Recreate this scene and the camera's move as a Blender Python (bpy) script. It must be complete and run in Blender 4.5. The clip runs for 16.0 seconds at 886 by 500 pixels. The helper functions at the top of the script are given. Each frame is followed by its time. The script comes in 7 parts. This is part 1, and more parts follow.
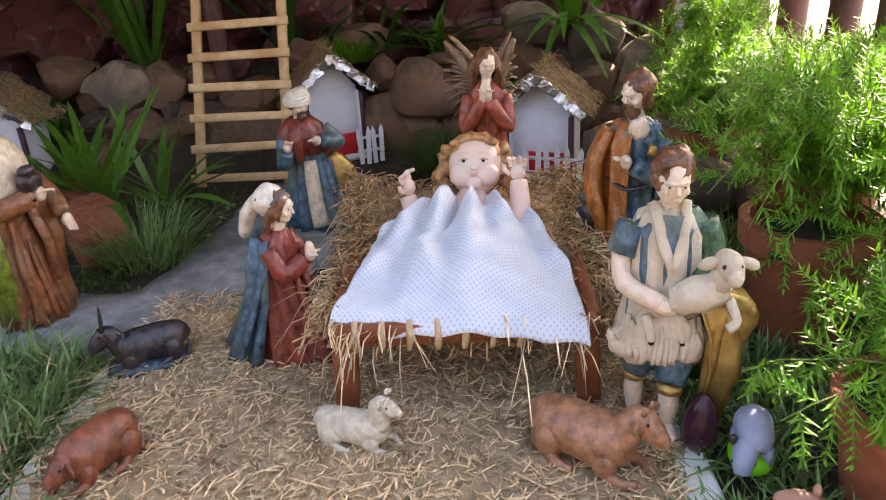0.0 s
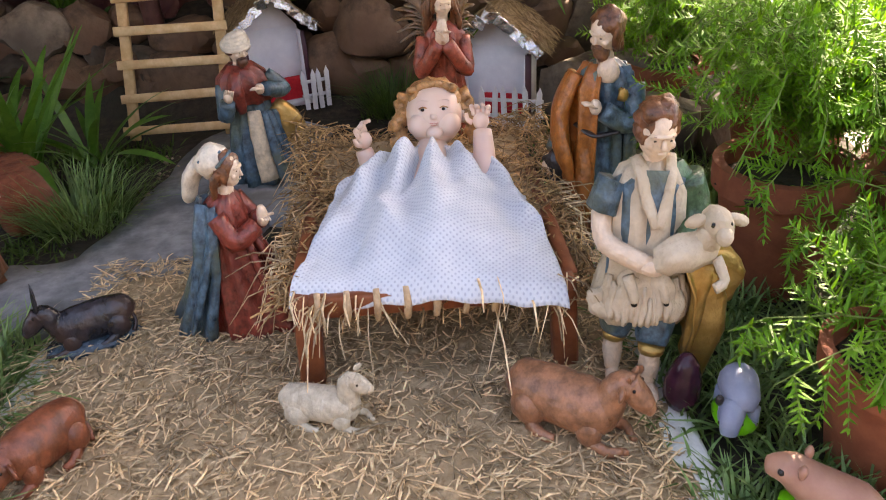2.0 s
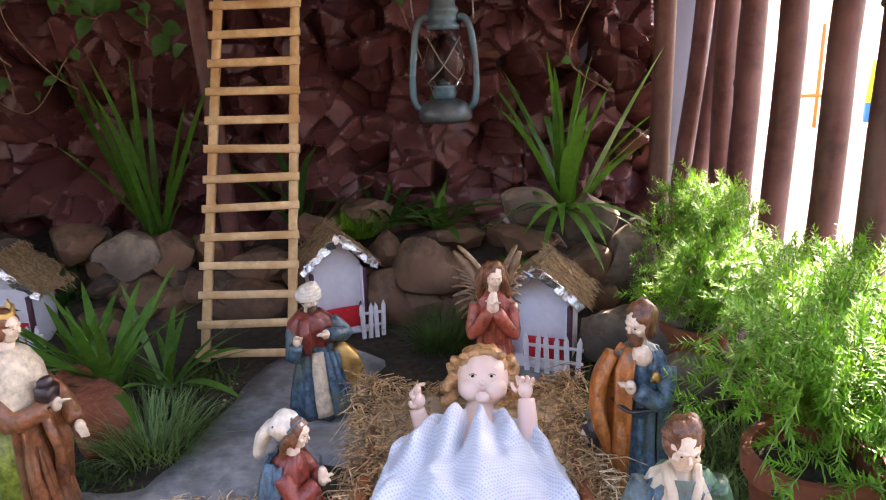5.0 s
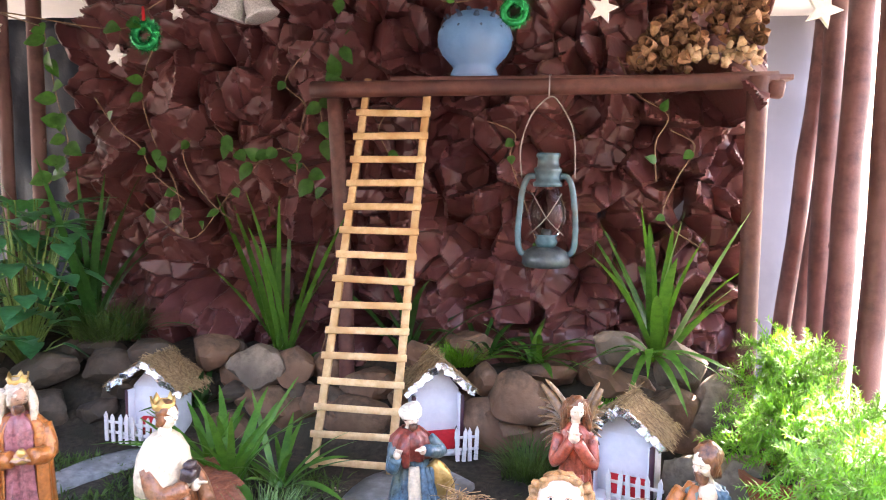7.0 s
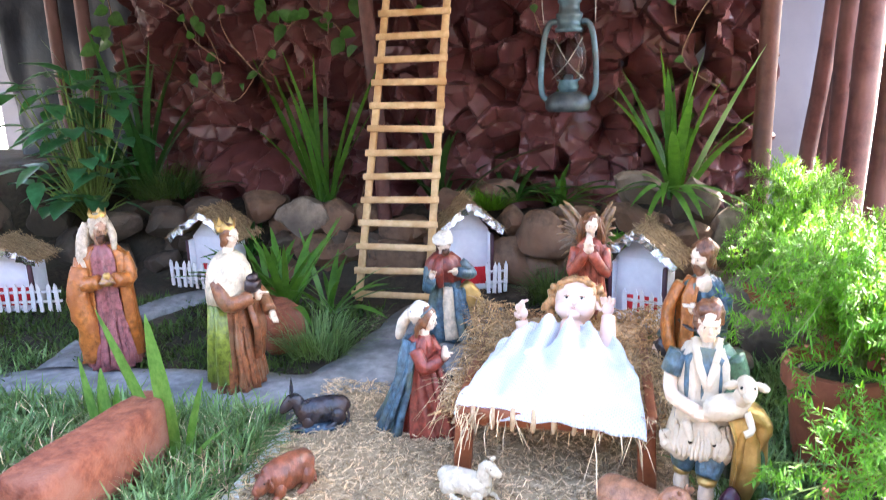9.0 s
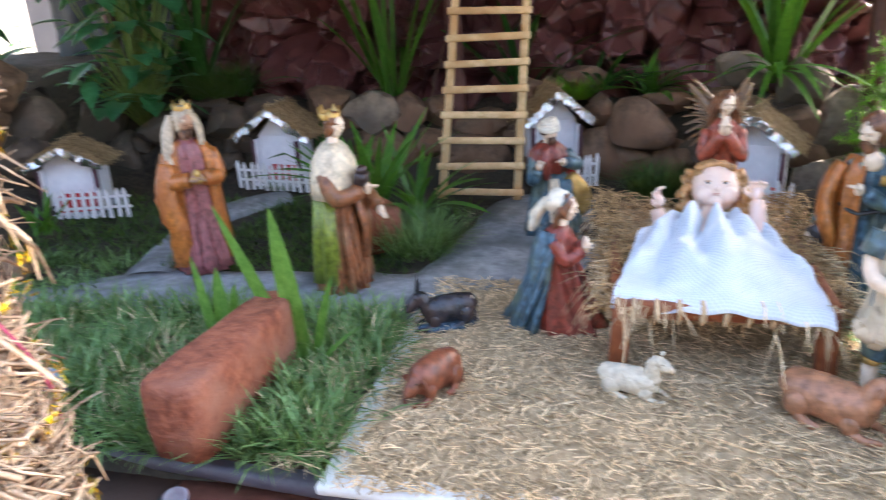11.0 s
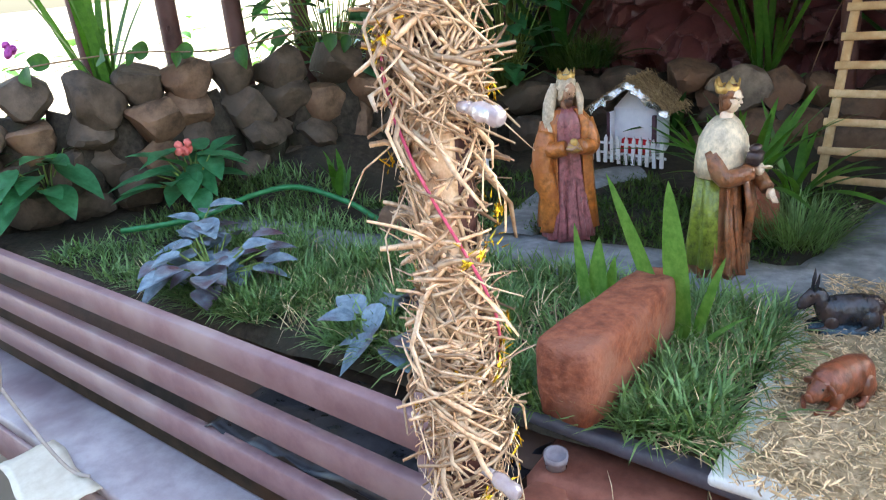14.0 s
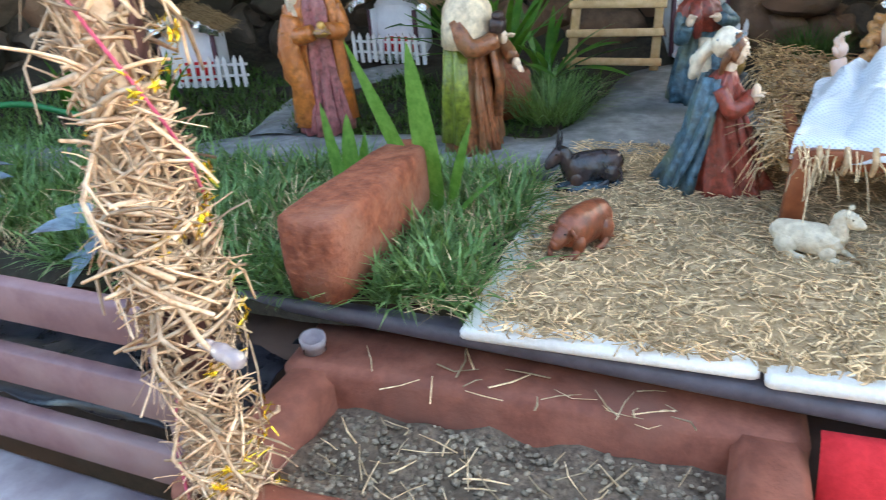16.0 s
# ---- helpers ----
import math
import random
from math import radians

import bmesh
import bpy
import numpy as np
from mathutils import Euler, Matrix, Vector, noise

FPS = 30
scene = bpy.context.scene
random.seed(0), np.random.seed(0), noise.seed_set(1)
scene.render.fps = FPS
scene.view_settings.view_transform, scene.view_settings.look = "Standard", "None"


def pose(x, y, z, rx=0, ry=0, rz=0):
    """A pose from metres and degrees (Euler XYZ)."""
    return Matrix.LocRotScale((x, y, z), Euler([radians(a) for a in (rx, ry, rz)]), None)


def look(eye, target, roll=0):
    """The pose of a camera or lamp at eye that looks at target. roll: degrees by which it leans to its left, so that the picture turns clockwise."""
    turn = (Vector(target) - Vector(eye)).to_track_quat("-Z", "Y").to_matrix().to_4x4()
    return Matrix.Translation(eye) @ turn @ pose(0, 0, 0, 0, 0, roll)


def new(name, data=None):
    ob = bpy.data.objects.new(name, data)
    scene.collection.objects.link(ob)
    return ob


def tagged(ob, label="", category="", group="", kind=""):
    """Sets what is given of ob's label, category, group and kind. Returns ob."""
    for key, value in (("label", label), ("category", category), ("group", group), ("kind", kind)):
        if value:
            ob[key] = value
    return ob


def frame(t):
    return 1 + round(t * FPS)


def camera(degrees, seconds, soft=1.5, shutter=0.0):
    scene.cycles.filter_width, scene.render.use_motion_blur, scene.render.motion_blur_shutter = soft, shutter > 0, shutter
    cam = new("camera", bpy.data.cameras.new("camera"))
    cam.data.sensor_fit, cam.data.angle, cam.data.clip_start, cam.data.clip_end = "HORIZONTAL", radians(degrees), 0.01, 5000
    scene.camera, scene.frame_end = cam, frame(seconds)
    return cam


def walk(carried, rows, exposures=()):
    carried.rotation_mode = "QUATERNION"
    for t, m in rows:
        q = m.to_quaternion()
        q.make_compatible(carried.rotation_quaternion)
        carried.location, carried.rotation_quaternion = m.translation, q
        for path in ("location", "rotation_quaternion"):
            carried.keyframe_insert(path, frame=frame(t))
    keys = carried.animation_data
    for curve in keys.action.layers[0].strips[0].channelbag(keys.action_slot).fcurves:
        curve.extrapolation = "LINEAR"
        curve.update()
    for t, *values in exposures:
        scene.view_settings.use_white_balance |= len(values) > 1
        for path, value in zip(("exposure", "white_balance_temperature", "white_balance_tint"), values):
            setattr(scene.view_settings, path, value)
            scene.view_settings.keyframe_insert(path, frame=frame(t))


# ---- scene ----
cam = camera(61.6, 16.0, soft=1.0, shutter=0.4)
METRES, EYE, TILT, LEAN, TURN = 1.3, 0.5, -25.0, 0.0, 0.0
PATH = [
    (0, (0.025, 0.074, 0.471), (-0.058, 1.887, -0.369), -3.5),
    (0.5, (0.012, 0.094, 0.472), (-0.014, 1.922, -0.339), -3.8),
    (1, (0.011, 0.101, 0.467), (-0.035, 1.919, -0.364), -4.8),
    (1.5, (0.011, 0.106, 0.465), (0.034, 1.907, -0.405), -3.9),
    (2, (0.005, 0.131, 0.473), (0.057, 1.86, -0.531), -3.7),
    (2.5, (0.006, 0.15, 0.5), (0.039, 1.894, -0.478), -4.5),
    (3, (0.0, 0.155, 0.527), (0.045, 1.956, -0.342), -3.6),
    (3.5, (-0.008, 0.148, 0.535), (0.011, 1.99, -0.243), -2.9),
    (4, (-0.004, 0.14, 0.555), (0.028, 2.014, -0.142), -2.2),
    (4.2, (-0.008, 0.131, 0.565), (0.024, 2.021, -0.09), -1.9),
    (6.5, (0.014, -0.022, 0.65), (-0.23, 1.934, 0.311), -0.7),
    (7, (0.021, -0.07, 0.641), (-0.293, 1.894, 0.437), 0.8),
    (7.5, (0.039, -0.122, 0.645), (-0.329, 1.834, 0.448), 1.0),
    (8.2, (0.058, -0.187, 0.63), (-0.354, 1.747, 0.333), -1.6),
    (8.6, (0.072, -0.208, 0.593), (-0.347, 1.707, 0.193), -1.4),
    (10.8, (-0.114, -0.166, 0.512), (-0.435, 1.664, -0.228), -2.3),
    (11, (-0.135, -0.163, 0.509), (-0.555, 1.653, -0.217), -3.1),
    (11.5, (-0.169, -0.157, 0.511), (-0.735, 1.632, -0.183), -4.5),
    (12, (-0.191, -0.17, 0.511), (-0.849, 1.595, -0.162), -3.7),
    (12.5, (-0.241, -0.182, 0.514), (-1.094, 1.503, -0.146), -3.2),
    (13, (-0.249, -0.191, 0.519), (-1.267, 1.398, -0.144), -3.5),
    (13.5, (-0.252, -0.198, 0.519), (-1.361, 1.322, -0.157), -4.6),
    (14, (-0.258, -0.201, 0.509), (-1.373, 1.289, -0.223), -5.5),
    (14.5, (-0.251, -0.192, 0.487), (-1.238, 1.361, -0.296), -5.1),
    (15, (-0.237, -0.18, 0.453), (-1.101, 1.419, -0.383), -3.9),
    (15.5, (-0.23, -0.166, 0.42), (-0.997, 1.45, -0.475), -4.6),
    (16, (-0.212, -0.148, 0.407), (-0.853, 1.509, -0.511), -4.8),
]
walk(cam, [(t, look(eye, target, roll)) for t, eye, target, roll in PATH],
     exposures=[(0.0, 2.75, 8000, 21), (0.5, 2.65, 8000, 21), (2.5, 2.65, 8700, 23), (4.2, 2.72, 8000, 23), (6.5, 3.85, 6700, 31), (7.5, 4.3, 7100, 12), (8.7, 3.95, 6500, 17), (10.8, 3.2, 6700, 12), (12.0, 3.1, 6600, 14), (13.0, 2.9, 6700, 9), (14.5, 3.1, 6900, 5), (15.5, 3.22, 6900, 4), (16.0, 3.1, 6900, 1)])

# ---- world, sun ----
world = bpy.data.worlds.new("sky")
scene.world = world
world.use_nodes = True
wn = world.node_tree
sky = wn.nodes.new("ShaderNodeTexSky")
sky.sky_type = "NISHITA"
sky.sun_disc = False
SUN_EL, SUN_AZ = radians(39), radians(34)
sky.sun_elevation, sky.sun_rotation = SUN_EL, SUN_AZ
sky.air_density, sky.dust_density = 1.0, 2.5
wn.links.new(sky.outputs[0], wn.nodes["Background"].inputs[0])
wn.nodes["Background"].inputs[1].default_value = 0.15
sun = new("sun", bpy.data.lights.new("sun", "SUN"))
sun.data.energy, sun.data.angle, sun.data.color = 4.0, radians(0.6), (1.0, 0.95, 0.87)
sun_dir = Vector((math.sin(SUN_AZ) * math.cos(SUN_EL), math.cos(SUN_AZ) * math.cos(SUN_EL), math.sin(SUN_EL)))
sun.matrix_world = look(sun_dir * 30, (0, 0, 0))


# ---- materials ----
def mat(name, a, b, scale=40.0, rough=0.6, bump=0.2, metal=0.0, c=None, island=0.0, spec=0.4, trans=0.0, detail=6.0, bscale=None, sss=0.0):
    """Two-scale procedural paint: a and b mixed by grain, c in broad stains, island: spread of value from piece to piece."""
    m = bpy.data.materials.new(name)
    m.use_nodes = True
    t, n = m.node_tree, m.node_tree.nodes
    p = n["Principled BSDF"]
    co = n.new("ShaderNodeTexCoord")
    g = n.new("ShaderNodeTexNoise")
    g.inputs["Scale"].default_value, g.inputs["Detail"].default_value, g.inputs["Roughness"].default_value = scale, detail, 0.65
    t.links.new(co.outputs["Object"], g.inputs["Vector"])
    r = n.new("ShaderNodeValToRGB")
    r.color_ramp.elements[0].position, r.color_ramp.elements[1].position = 0.36, 0.64
    r.color_ramp.elements[0].color, r.color_ramp.elements[1].color = (*a, 1), (*b, 1)
    t.links.new(g.outputs["Fac"], r.inputs["Fac"])
    col = r.outputs["Color"]
    if c is not None:
        g2 = n.new("ShaderNodeTexNoise")
        g2.inputs["Scale"].default_value, g2.inputs["Detail"].default_value = scale * 0.22, 4
        t.links.new(co.outputs["Object"], g2.inputs["Vector"])
        r2 = n.new("ShaderNodeValToRGB")
        r2.color_ramp.elements[0].position, r2.color_ramp.elements[1].position = 0.48, 0.66
        t.links.new(g2.outputs["Fac"], r2.inputs["Fac"])
        mx = n.new("ShaderNodeMix")
        mx.data_type = "RGBA"
        t.links.new(r2.outputs["Color"], mx.inputs["Factor"])
        t.links.new(col, mx.inputs["A"])
        mx.inputs["B"].default_value = (*c, 1)
        col = mx.outputs["Result"]
    if island:
        geo, mr, hsv = n.new("ShaderNodeNewGeometry"), n.new("ShaderNodeMapRange"), n.new("ShaderNodeHueSaturation")
        mr.inputs["To Min"].default_value, mr.inputs["To Max"].default_value = 1 - island, 1 + island
        t.links.new(geo.outputs["Random Per Island"], mr.inputs["Value"])
        t.links.new(mr.outputs["Result"], hsv.inputs["Value"])
        t.links.new(col, hsv.inputs["Color"])
        col = hsv.outputs["Color"]
    t.links.new(col, p.inputs["Base Color"])
    rr = n.new("ShaderNodeMapRange")
    rr.inputs["To Min"].default_value, rr.inputs["To Max"].default_value = max(0.03, rough - 0.12), min(1.0, rough + 0.12)
    t.links.new(g.outputs["Fac"], rr.inputs["Value"])
    t.links.new(rr.outputs["Result"], p.inputs["Roughness"])
    p.inputs["Metallic"].default_value = metal
    p.inputs["Specular IOR Level"].default_value = spec
    if trans:
        p.inputs["Transmission Weight"].default_value = trans
    if sss:
        p.inputs["Subsurface Weight"].default_value = sss
        p.inputs["Subsurface Radius"].default_value = (0.01, 0.006, 0.004)
        p.inputs["Subsurface Scale"].default_value = 0.4
    if bump:
        b1 = n.new("ShaderNodeBump")
        b1.inputs["Strength"].default_value, b1.inputs["Distance"].default_value = bump, 0.004
        src = g
        if bscale:
            src = n.new("ShaderNodeTexNoise")
            src.inputs["Scale"].default_value, src.inputs["Detail"].default_value = bscale, 5
            t.links.new(co.outputs["Object"], src.inputs["Vector"])
        t.links.new(src.outputs["Fac"], b1.inputs["Height"])
        t.links.new(b1.outputs["Normal"], p.inputs["Normal"])
    return m


def leafy(name, a, b, rough=0.42, island=0.3, scale=60.0):
    m = mat(name, a, b, scale, rough, 0.12, island=island, spec=0.35)
    t, n = m.node_tree, m.node_tree.nodes
    p, out = n["Principled BSDF"], n["Material Output"]
    tr, ms = n.new("ShaderNodeBsdfTranslucent"), n.new("ShaderNodeMixShader")
    tr.inputs["Color"].default_value = (b[0] * 1.6, b[1] * 1.7, b[2] * 0.8, 1)
    ms.inputs[0].default_value = 0.25
    t.links.new(p.outputs[0], ms.inputs[1])
    t.links.new(tr.outputs[0], ms.inputs[2])
    t.links.new(ms.outputs[0], out.inputs["Surface"])
    return m


SOIL = mat("soil", (0.020, 0.015, 0.010), (0.065, 0.050, 0.035), 70, 0.95, 0.9, c=(0.032, 0.030, 0.018))
GRAVEL = mat("gravel", (0.080, 0.055, 0.038), (0.25, 0.185, 0.130), 160, 0.9, 0.8, c=(0.13, 0.095, 0.065))
SAND = mat("sand", (0.29, 0.25, 0.20), (0.38, 0.335, 0.275), 3, 0.95, 0.3, c=(0.27, 0.22, 0.16))
CEMENT = mat("cement", (0.17, 0.18, 0.19), (0.30, 0.315, 0.325), 45, 0.85, 0.6, c=(0.11, 0.115, 0.115))
STRAW = mat("straw", (0.48, 0.325, 0.17), (0.84, 0.65, 0.41), 120, 0.55, 0.1, island=0.6)
STRAWMAT = mat("straw_mat", (0.25, 0.165, 0.085), (0.62, 0.46, 0.28), 110, 0.85, 0.9, c=(0.42, 0.30, 0.17))
HAYDARK = mat("hay", (0.24, 0.13, 0.055), (0.62, 0.41, 0.20), 120, 0.7, 0.1, island=0.55)
RAFFIA = mat("raffia", (0.46, 0.27, 0.15), (0.84, 0.62, 0.42), 90, 0.55, 0.1, island=0.5)
FOAM = mat("foam", (0.74, 0.74, 0.71), (0.84, 0.84, 0.82), 200, 0.8, 0.3)
PAPER = mat("brown_paper", (0.098, 0.032, 0.033), (0.165, 0.060, 0.058), 14, 0.34, 0.25, c=(0.080, 0.026, 0.029), spec=0.5, bscale=60)
LADDERWOOD = mat("pale_wood", (0.56, 0.36, 0.17), (0.72, 0.51, 0.28), 60, 0.6, 0.25, c=(0.50, 0.29, 0.12))
REDWOOD = mat("red_brown_wood", (0.080, 0.028, 0.023), (0.135, 0.053, 0.042), 40, 0.5, 0.35, c=(0.07, 0.026, 0.023))
CRIBWOOD = mat("crib_wood", (0.20, 0.055, 0.022), (0.29, 0.09, 0.036), 50, 0.42, 0.2)
POSTWOOD = mat("post_wood", (0.062, 0.024, 0.023), (0.120, 0.050, 0.045), 25, 0.55, 0.6, c=(0.145, 0.072, 0.066))
BENCH = mat("bench_paint", (0.205, 0.118, 0.130), (0.265, 0.165, 0.175), 30, 0.5, 0.25, c=(0.31, 0.225, 0.225))
SEAT = mat("bench_seat", (0.27, 0.235, 0.255), (0.38, 0.345, 0.365), 22, 0.5, 0.2, c=(0.16, 0.12, 0.14))
TERRA = mat("terracotta", (0.225, 0.062, 0.030), (0.32, 0.098, 0.048), 40, 0.75, 0.4, c=(0.19, 0.055, 0.03))
REDBLOCK = mat("rough_red_block", (0.175, 0.045, 0.022), (0.36, 0.115, 0.058), 60, 0.85, 1.0, c=(0.30, 0.12, 0.075), bscale=140)
REDOXIDE = mat("red_oxide", (0.18, 0.055, 0.034), (0.30, 0.105, 0.066), 30, 0.7, 0.7, c=(0.20, 0.08, 0.055))
BLACKFILM = mat("black_film", (0.012, 0.012, 0.016), (0.03, 0.03, 0.038), 40, 0.3, 0.3)
BOARD = mat("dark_board", (0.075, 0.07, 0.09), (0.13, 0.12, 0.15), 30, 0.5, 0.2)
REDCLOTH = mat("red_cloth", (0.50, 0.012, 0.02), (0.62, 0.025, 0.035), 120, 0.85, 0.3)
ROCK = mat("rock", (0.075, 0.044, 0.027), (0.235, 0.142, 0.088), 22, 0.75, 1.0, c=(0.15, 0.080, 0.046), bscale=55)
ROCKG = mat("grey_rock", (0.115, 0.085, 0.060), (0.29, 0.225, 0.165), 26, 0.8, 1.0, c=(0.095, 0.075, 0.058), bscale=55)
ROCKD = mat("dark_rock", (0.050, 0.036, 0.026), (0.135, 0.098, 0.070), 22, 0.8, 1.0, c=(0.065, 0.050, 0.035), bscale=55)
WHITECARD = mat("white_card", (0.70, 0.70, 0.74), (0.80, 0.80, 0.83), 30, 0.55, 0.1, c=(0.66, 0.66, 0.70))
MAROON = mat("maroon_card", (0.055, 0.018, 0.03), (0.09, 0.03, 0.045), 30, 0.5, 0.1)
FOIL = mat("foil", (0.75, 0.75, 0.76), (0.9, 0.9, 0.9), 50, 0.22, 0.9, metal=1.0, bscale=120)
FENCEWHITE = mat("fence_white", (0.66, 0.64, 0.64), (0.80, 0.78, 0.77), 60, 0.5, 0.2)
THATCH = mat("thatch", (0.24, 0.15, 0.07), (0.46, 0.32, 0.17), 140, 0.85, 0.6, island=0.4)
LAVWALL = mat("lavender_wall", (0.19, 0.19, 0.235), (0.23, 0.23, 0.28), 4, 0.8, 0.1, c=(0.18, 0.175, 0.215))
WHITEWALL = mat("white_ceiling", (0.66, 0.66, 0.65), (0.74, 0.74, 0.72), 5, 0.8, 0.1)
TARP = mat("blue_tarp", (0.006, 0.011, 0.022), (0.016, 0.027, 0.046), 12, 0.45, 0.8, c=(0.006, 0.009, 0.015), spec=0.25)
BLADE = leafy("blade_leaf", (0.030, 0.105, 0.014), (0.085, 0.215, 0.030))
# Same leaf as BLADE, darkened: the back's shade is put into its colour.
BLADESHADE = leafy("shaded_blade_leaf", (0.013, 0.055, 0.011), (0.036, 0.115, 0.024))
SNAKE = leafy("banded_leaf", (0.045, 0.15, 0.022), (0.15, 0.30, 0.065), scale=90)
GRASS = leafy("grass", (0.055, 0.130, 0.040), (0.200, 0.310, 0.125), 0.5, 0.75)
GRASSD = leafy("fine_grass", (0.024, 0.060, 0.012), (0.085, 0.145, 0.035), 0.6, 0.5)
FERN = leafy("fern_needles", (0.060, 0.195, 0.012), (0.165, 0.375, 0.030), 0.5, 0.45)
FERNSTEM = mat("fern_stem", (0.12, 0.20, 0.04), (0.22, 0.30, 0.08), 60, 0.6, 0.1)
BROAD = leafy("broad_leaf", (0.022, 0.115, 0.046), (0.065, 0.240, 0.105), 0.33, 0.4)
VINELEAF = leafy("vine_leaf", (0.018, 0.070, 0.012), (0.050, 0.150, 0.026), 0.4, 0.5)
BLUELEAF = mat("blue_grey_leaf", (0.10, 0.155, 0.205), (0.25, 0.34, 0.41), 60, 0.4, 0.5, c=(0.085, 0.040, 0.055))
VINE = mat("vine_stem", (0.14, 0.085, 0.05), (0.25, 0.17, 0.11), 80, 0.8, 0.3)
WHITEPAINT = mat("white_plaster", (0.76, 0.74, 0.70), (0.84, 0.82, 0.79), 60, 0.6, 0.3)
TINSEL = mat("green_tinsel", (0.005, 0.20, 0.06), (0.02, 0.42, 0.14), 90, 0.25, 0.2, metal=0.7, island=0.5)
SILVER = mat("silver_glitter", (0.45, 0.44, 0.45), (0.85, 0.84, 0.84), 320, 0.35, 0.9, metal=0.7)
GOLDTINSEL = mat("gold_tinsel", (0.75, 0.45, 0.02), (0.95, 0.68, 0.05), 100, 0.25, 0.2, metal=0.8, island=0.3)
PINKSTRING = mat("pink_string", (0.50, 0.06, 0.14), (0.65, 0.12, 0.20), 100, 0.7, 0.2)
BLUECLAY = mat("blue_clay", (0.075, 0.190, 0.40), (0.125, 0.270, 0.50), 18, 0.6, 0.3, c=(0.16, 0.235, 0.40))
CLAYHOLE = mat("lamp_inner_shade", (0.03, 0.06, 0.12), (0.05, 0.09, 0.16), 20, 0.8, 0.1)
LANTERN = mat("lantern_paint", (0.055, 0.130, 0.175), (0.12, 0.215, 0.265), 50, 0.35, 0.3, metal=0.4, c=(0.10, 0.11, 0.11))
LANTERNGREY = mat("lantern_grey", (0.05, 0.065, 0.075), (0.11, 0.135, 0.145), 50, 0.4, 0.3, metal=0.5)
WIRE = mat("wire", (0.22, 0.20, 0.19), (0.34, 0.31, 0.29), 60, 0.45, 0.1, metal=0.5)
POD = mat("dry_pod", (0.14, 0.07, 0.038), (0.34, 0.19, 0.105), 60, 0.75, 0.5, island=0.45)
PODPALE = mat("pale_pod", (0.40, 0.26, 0.14), (0.62, 0.45, 0.28), 80, 0.8, 0.6, island=0.3)
HOSE = mat("green_hose", (0.015, 0.13, 0.04), (0.03, 0.20, 0.07), 60, 0.4, 0.1)
CABLE = mat("grey_cable", (0.30, 0.27, 0.25), (0.40, 0.36, 0.34), 60, 0.5, 0.1)
BULB = mat("clear_plastic", (0.50, 0.42, 0.46), (0.62, 0.54, 0.57), 80, 0.2, 0.4, trans=0.5)
PINKPETAL = mat("coral_petal", (0.62, 0.10, 0.09), (0.78, 0.22, 0.18), 90, 0.6, 0.2)
PURPLEPETAL = mat("purple_petal", (0.25, 0.03, 0.20), (0.42, 0.07, 0.33), 90, 0.6, 0.2)
DARKSHINE = mat("dark_plum", (0.035, 0.010, 0.020), (0.085, 0.025, 0.045), 30, 0.22, 0.2)
PEBBLE = mat("pebble", (0.13, 0.10, 0.07), (0.34, 0.28, 0.20), 90, 0.8, 0.3, island=0.5)
GLASS = bpy.data.materials.new("lamp_glass")
GLASS.use_nodes = True
gp = GLASS.node_tree.nodes["Principled BSDF"]
gp.inputs["Transmission Weight"].default_value, gp.inputs["Roughness"].default_value, gp.inputs["IOR"].default_value = 1.0, 0.06, 1.25
gp.inputs["Base Color"].default_value = (0.93, 0.90, 0.90, 1)


def paint(name, a, k=0.75, rough=0.42, metal=0.0, worn=None):
    return mat(name, tuple(v * k * 0.68 for v in a), tuple(v * 1.15 for v in a), 90, rough * 0.75, 0.6, metal, c=worn, spec=0.55, bscale=120)


SKIN = paint("skin_paint", (0.74, 0.57, 0.42), 1.38)
DOLLSKIN = mat("doll_skin", (0.78, 0.57, 0.46), (0.82, 0.63, 0.53), 25, 0.35, 0.05, c=(0.82, 0.55, 0.46), sss=0.15)
HAIR = paint("hair_paint", (0.22, 0.085, 0.035), 0.5)
DOLLHAIR = paint("doll_hair", (0.58, 0.30, 0.12), 0.6)
BEARD = paint("beard_paint", (0.13, 0.05, 0.025), 0.5)
BLUE = paint("blue_paint", (0.085, 0.165, 0.225), 0.45, worn=(0.12, 0.15, 0.10))
RED = paint("red_paint", (0.30, 0.055, 0.035), 0.6, worn=(0.22, 0.05, 0.035))
CORAL = paint("coral_paint", (0.42, 0.095, 0.055), 0.65)
CREAM = paint("cream_paint", (0.68, 0.56, 0.40), 1.0)
VEIL = paint("veil_paint", (0.76, 0.68, 0.55), 1.15)
ORANGE = paint("orange_paint", (0.50, 0.165, 0.035), 0.7, worn=(0.36, 0.11, 0.03))
BROWNROBE = paint("brown_robe", (0.31, 0.105, 0.04), 0.55, worn=(0.24, 0.12, 0.06))
GREENROBE = paint("green_robe", (0.22, 0.27, 0.035), 0.6)
ROSEROBE = paint("rose_robe", (0.36, 0.12, 0.13), 0.6, worn=(0.26, 0.09, 0.09))
GREENP = paint("green_paint", (0.075, 0.17, 0.085), 0.5)
GOLDP = mat("gold_paint", (0.38, 0.22, 0.06), (0.62, 0.40, 0.14), 30, 0.35, 0.4, metal=0.65, bscale=130)
DARKSHOE = paint("dark_paint", (0.06, 0.035, 0.035), 0.6)
WOOL = mat("wool_paint", (0.58, 0.48, 0.35), (0.70, 0.60, 0.46), 70, 0.65, 0.6, c=(0.52, 0.42, 0.29), bscale=150)
WHITEWOOL = mat("white_wool", (0.50, 0.43, 0.32), (0.70, 0.62, 0.48), 130, 0.7, 0.9, bscale=200)
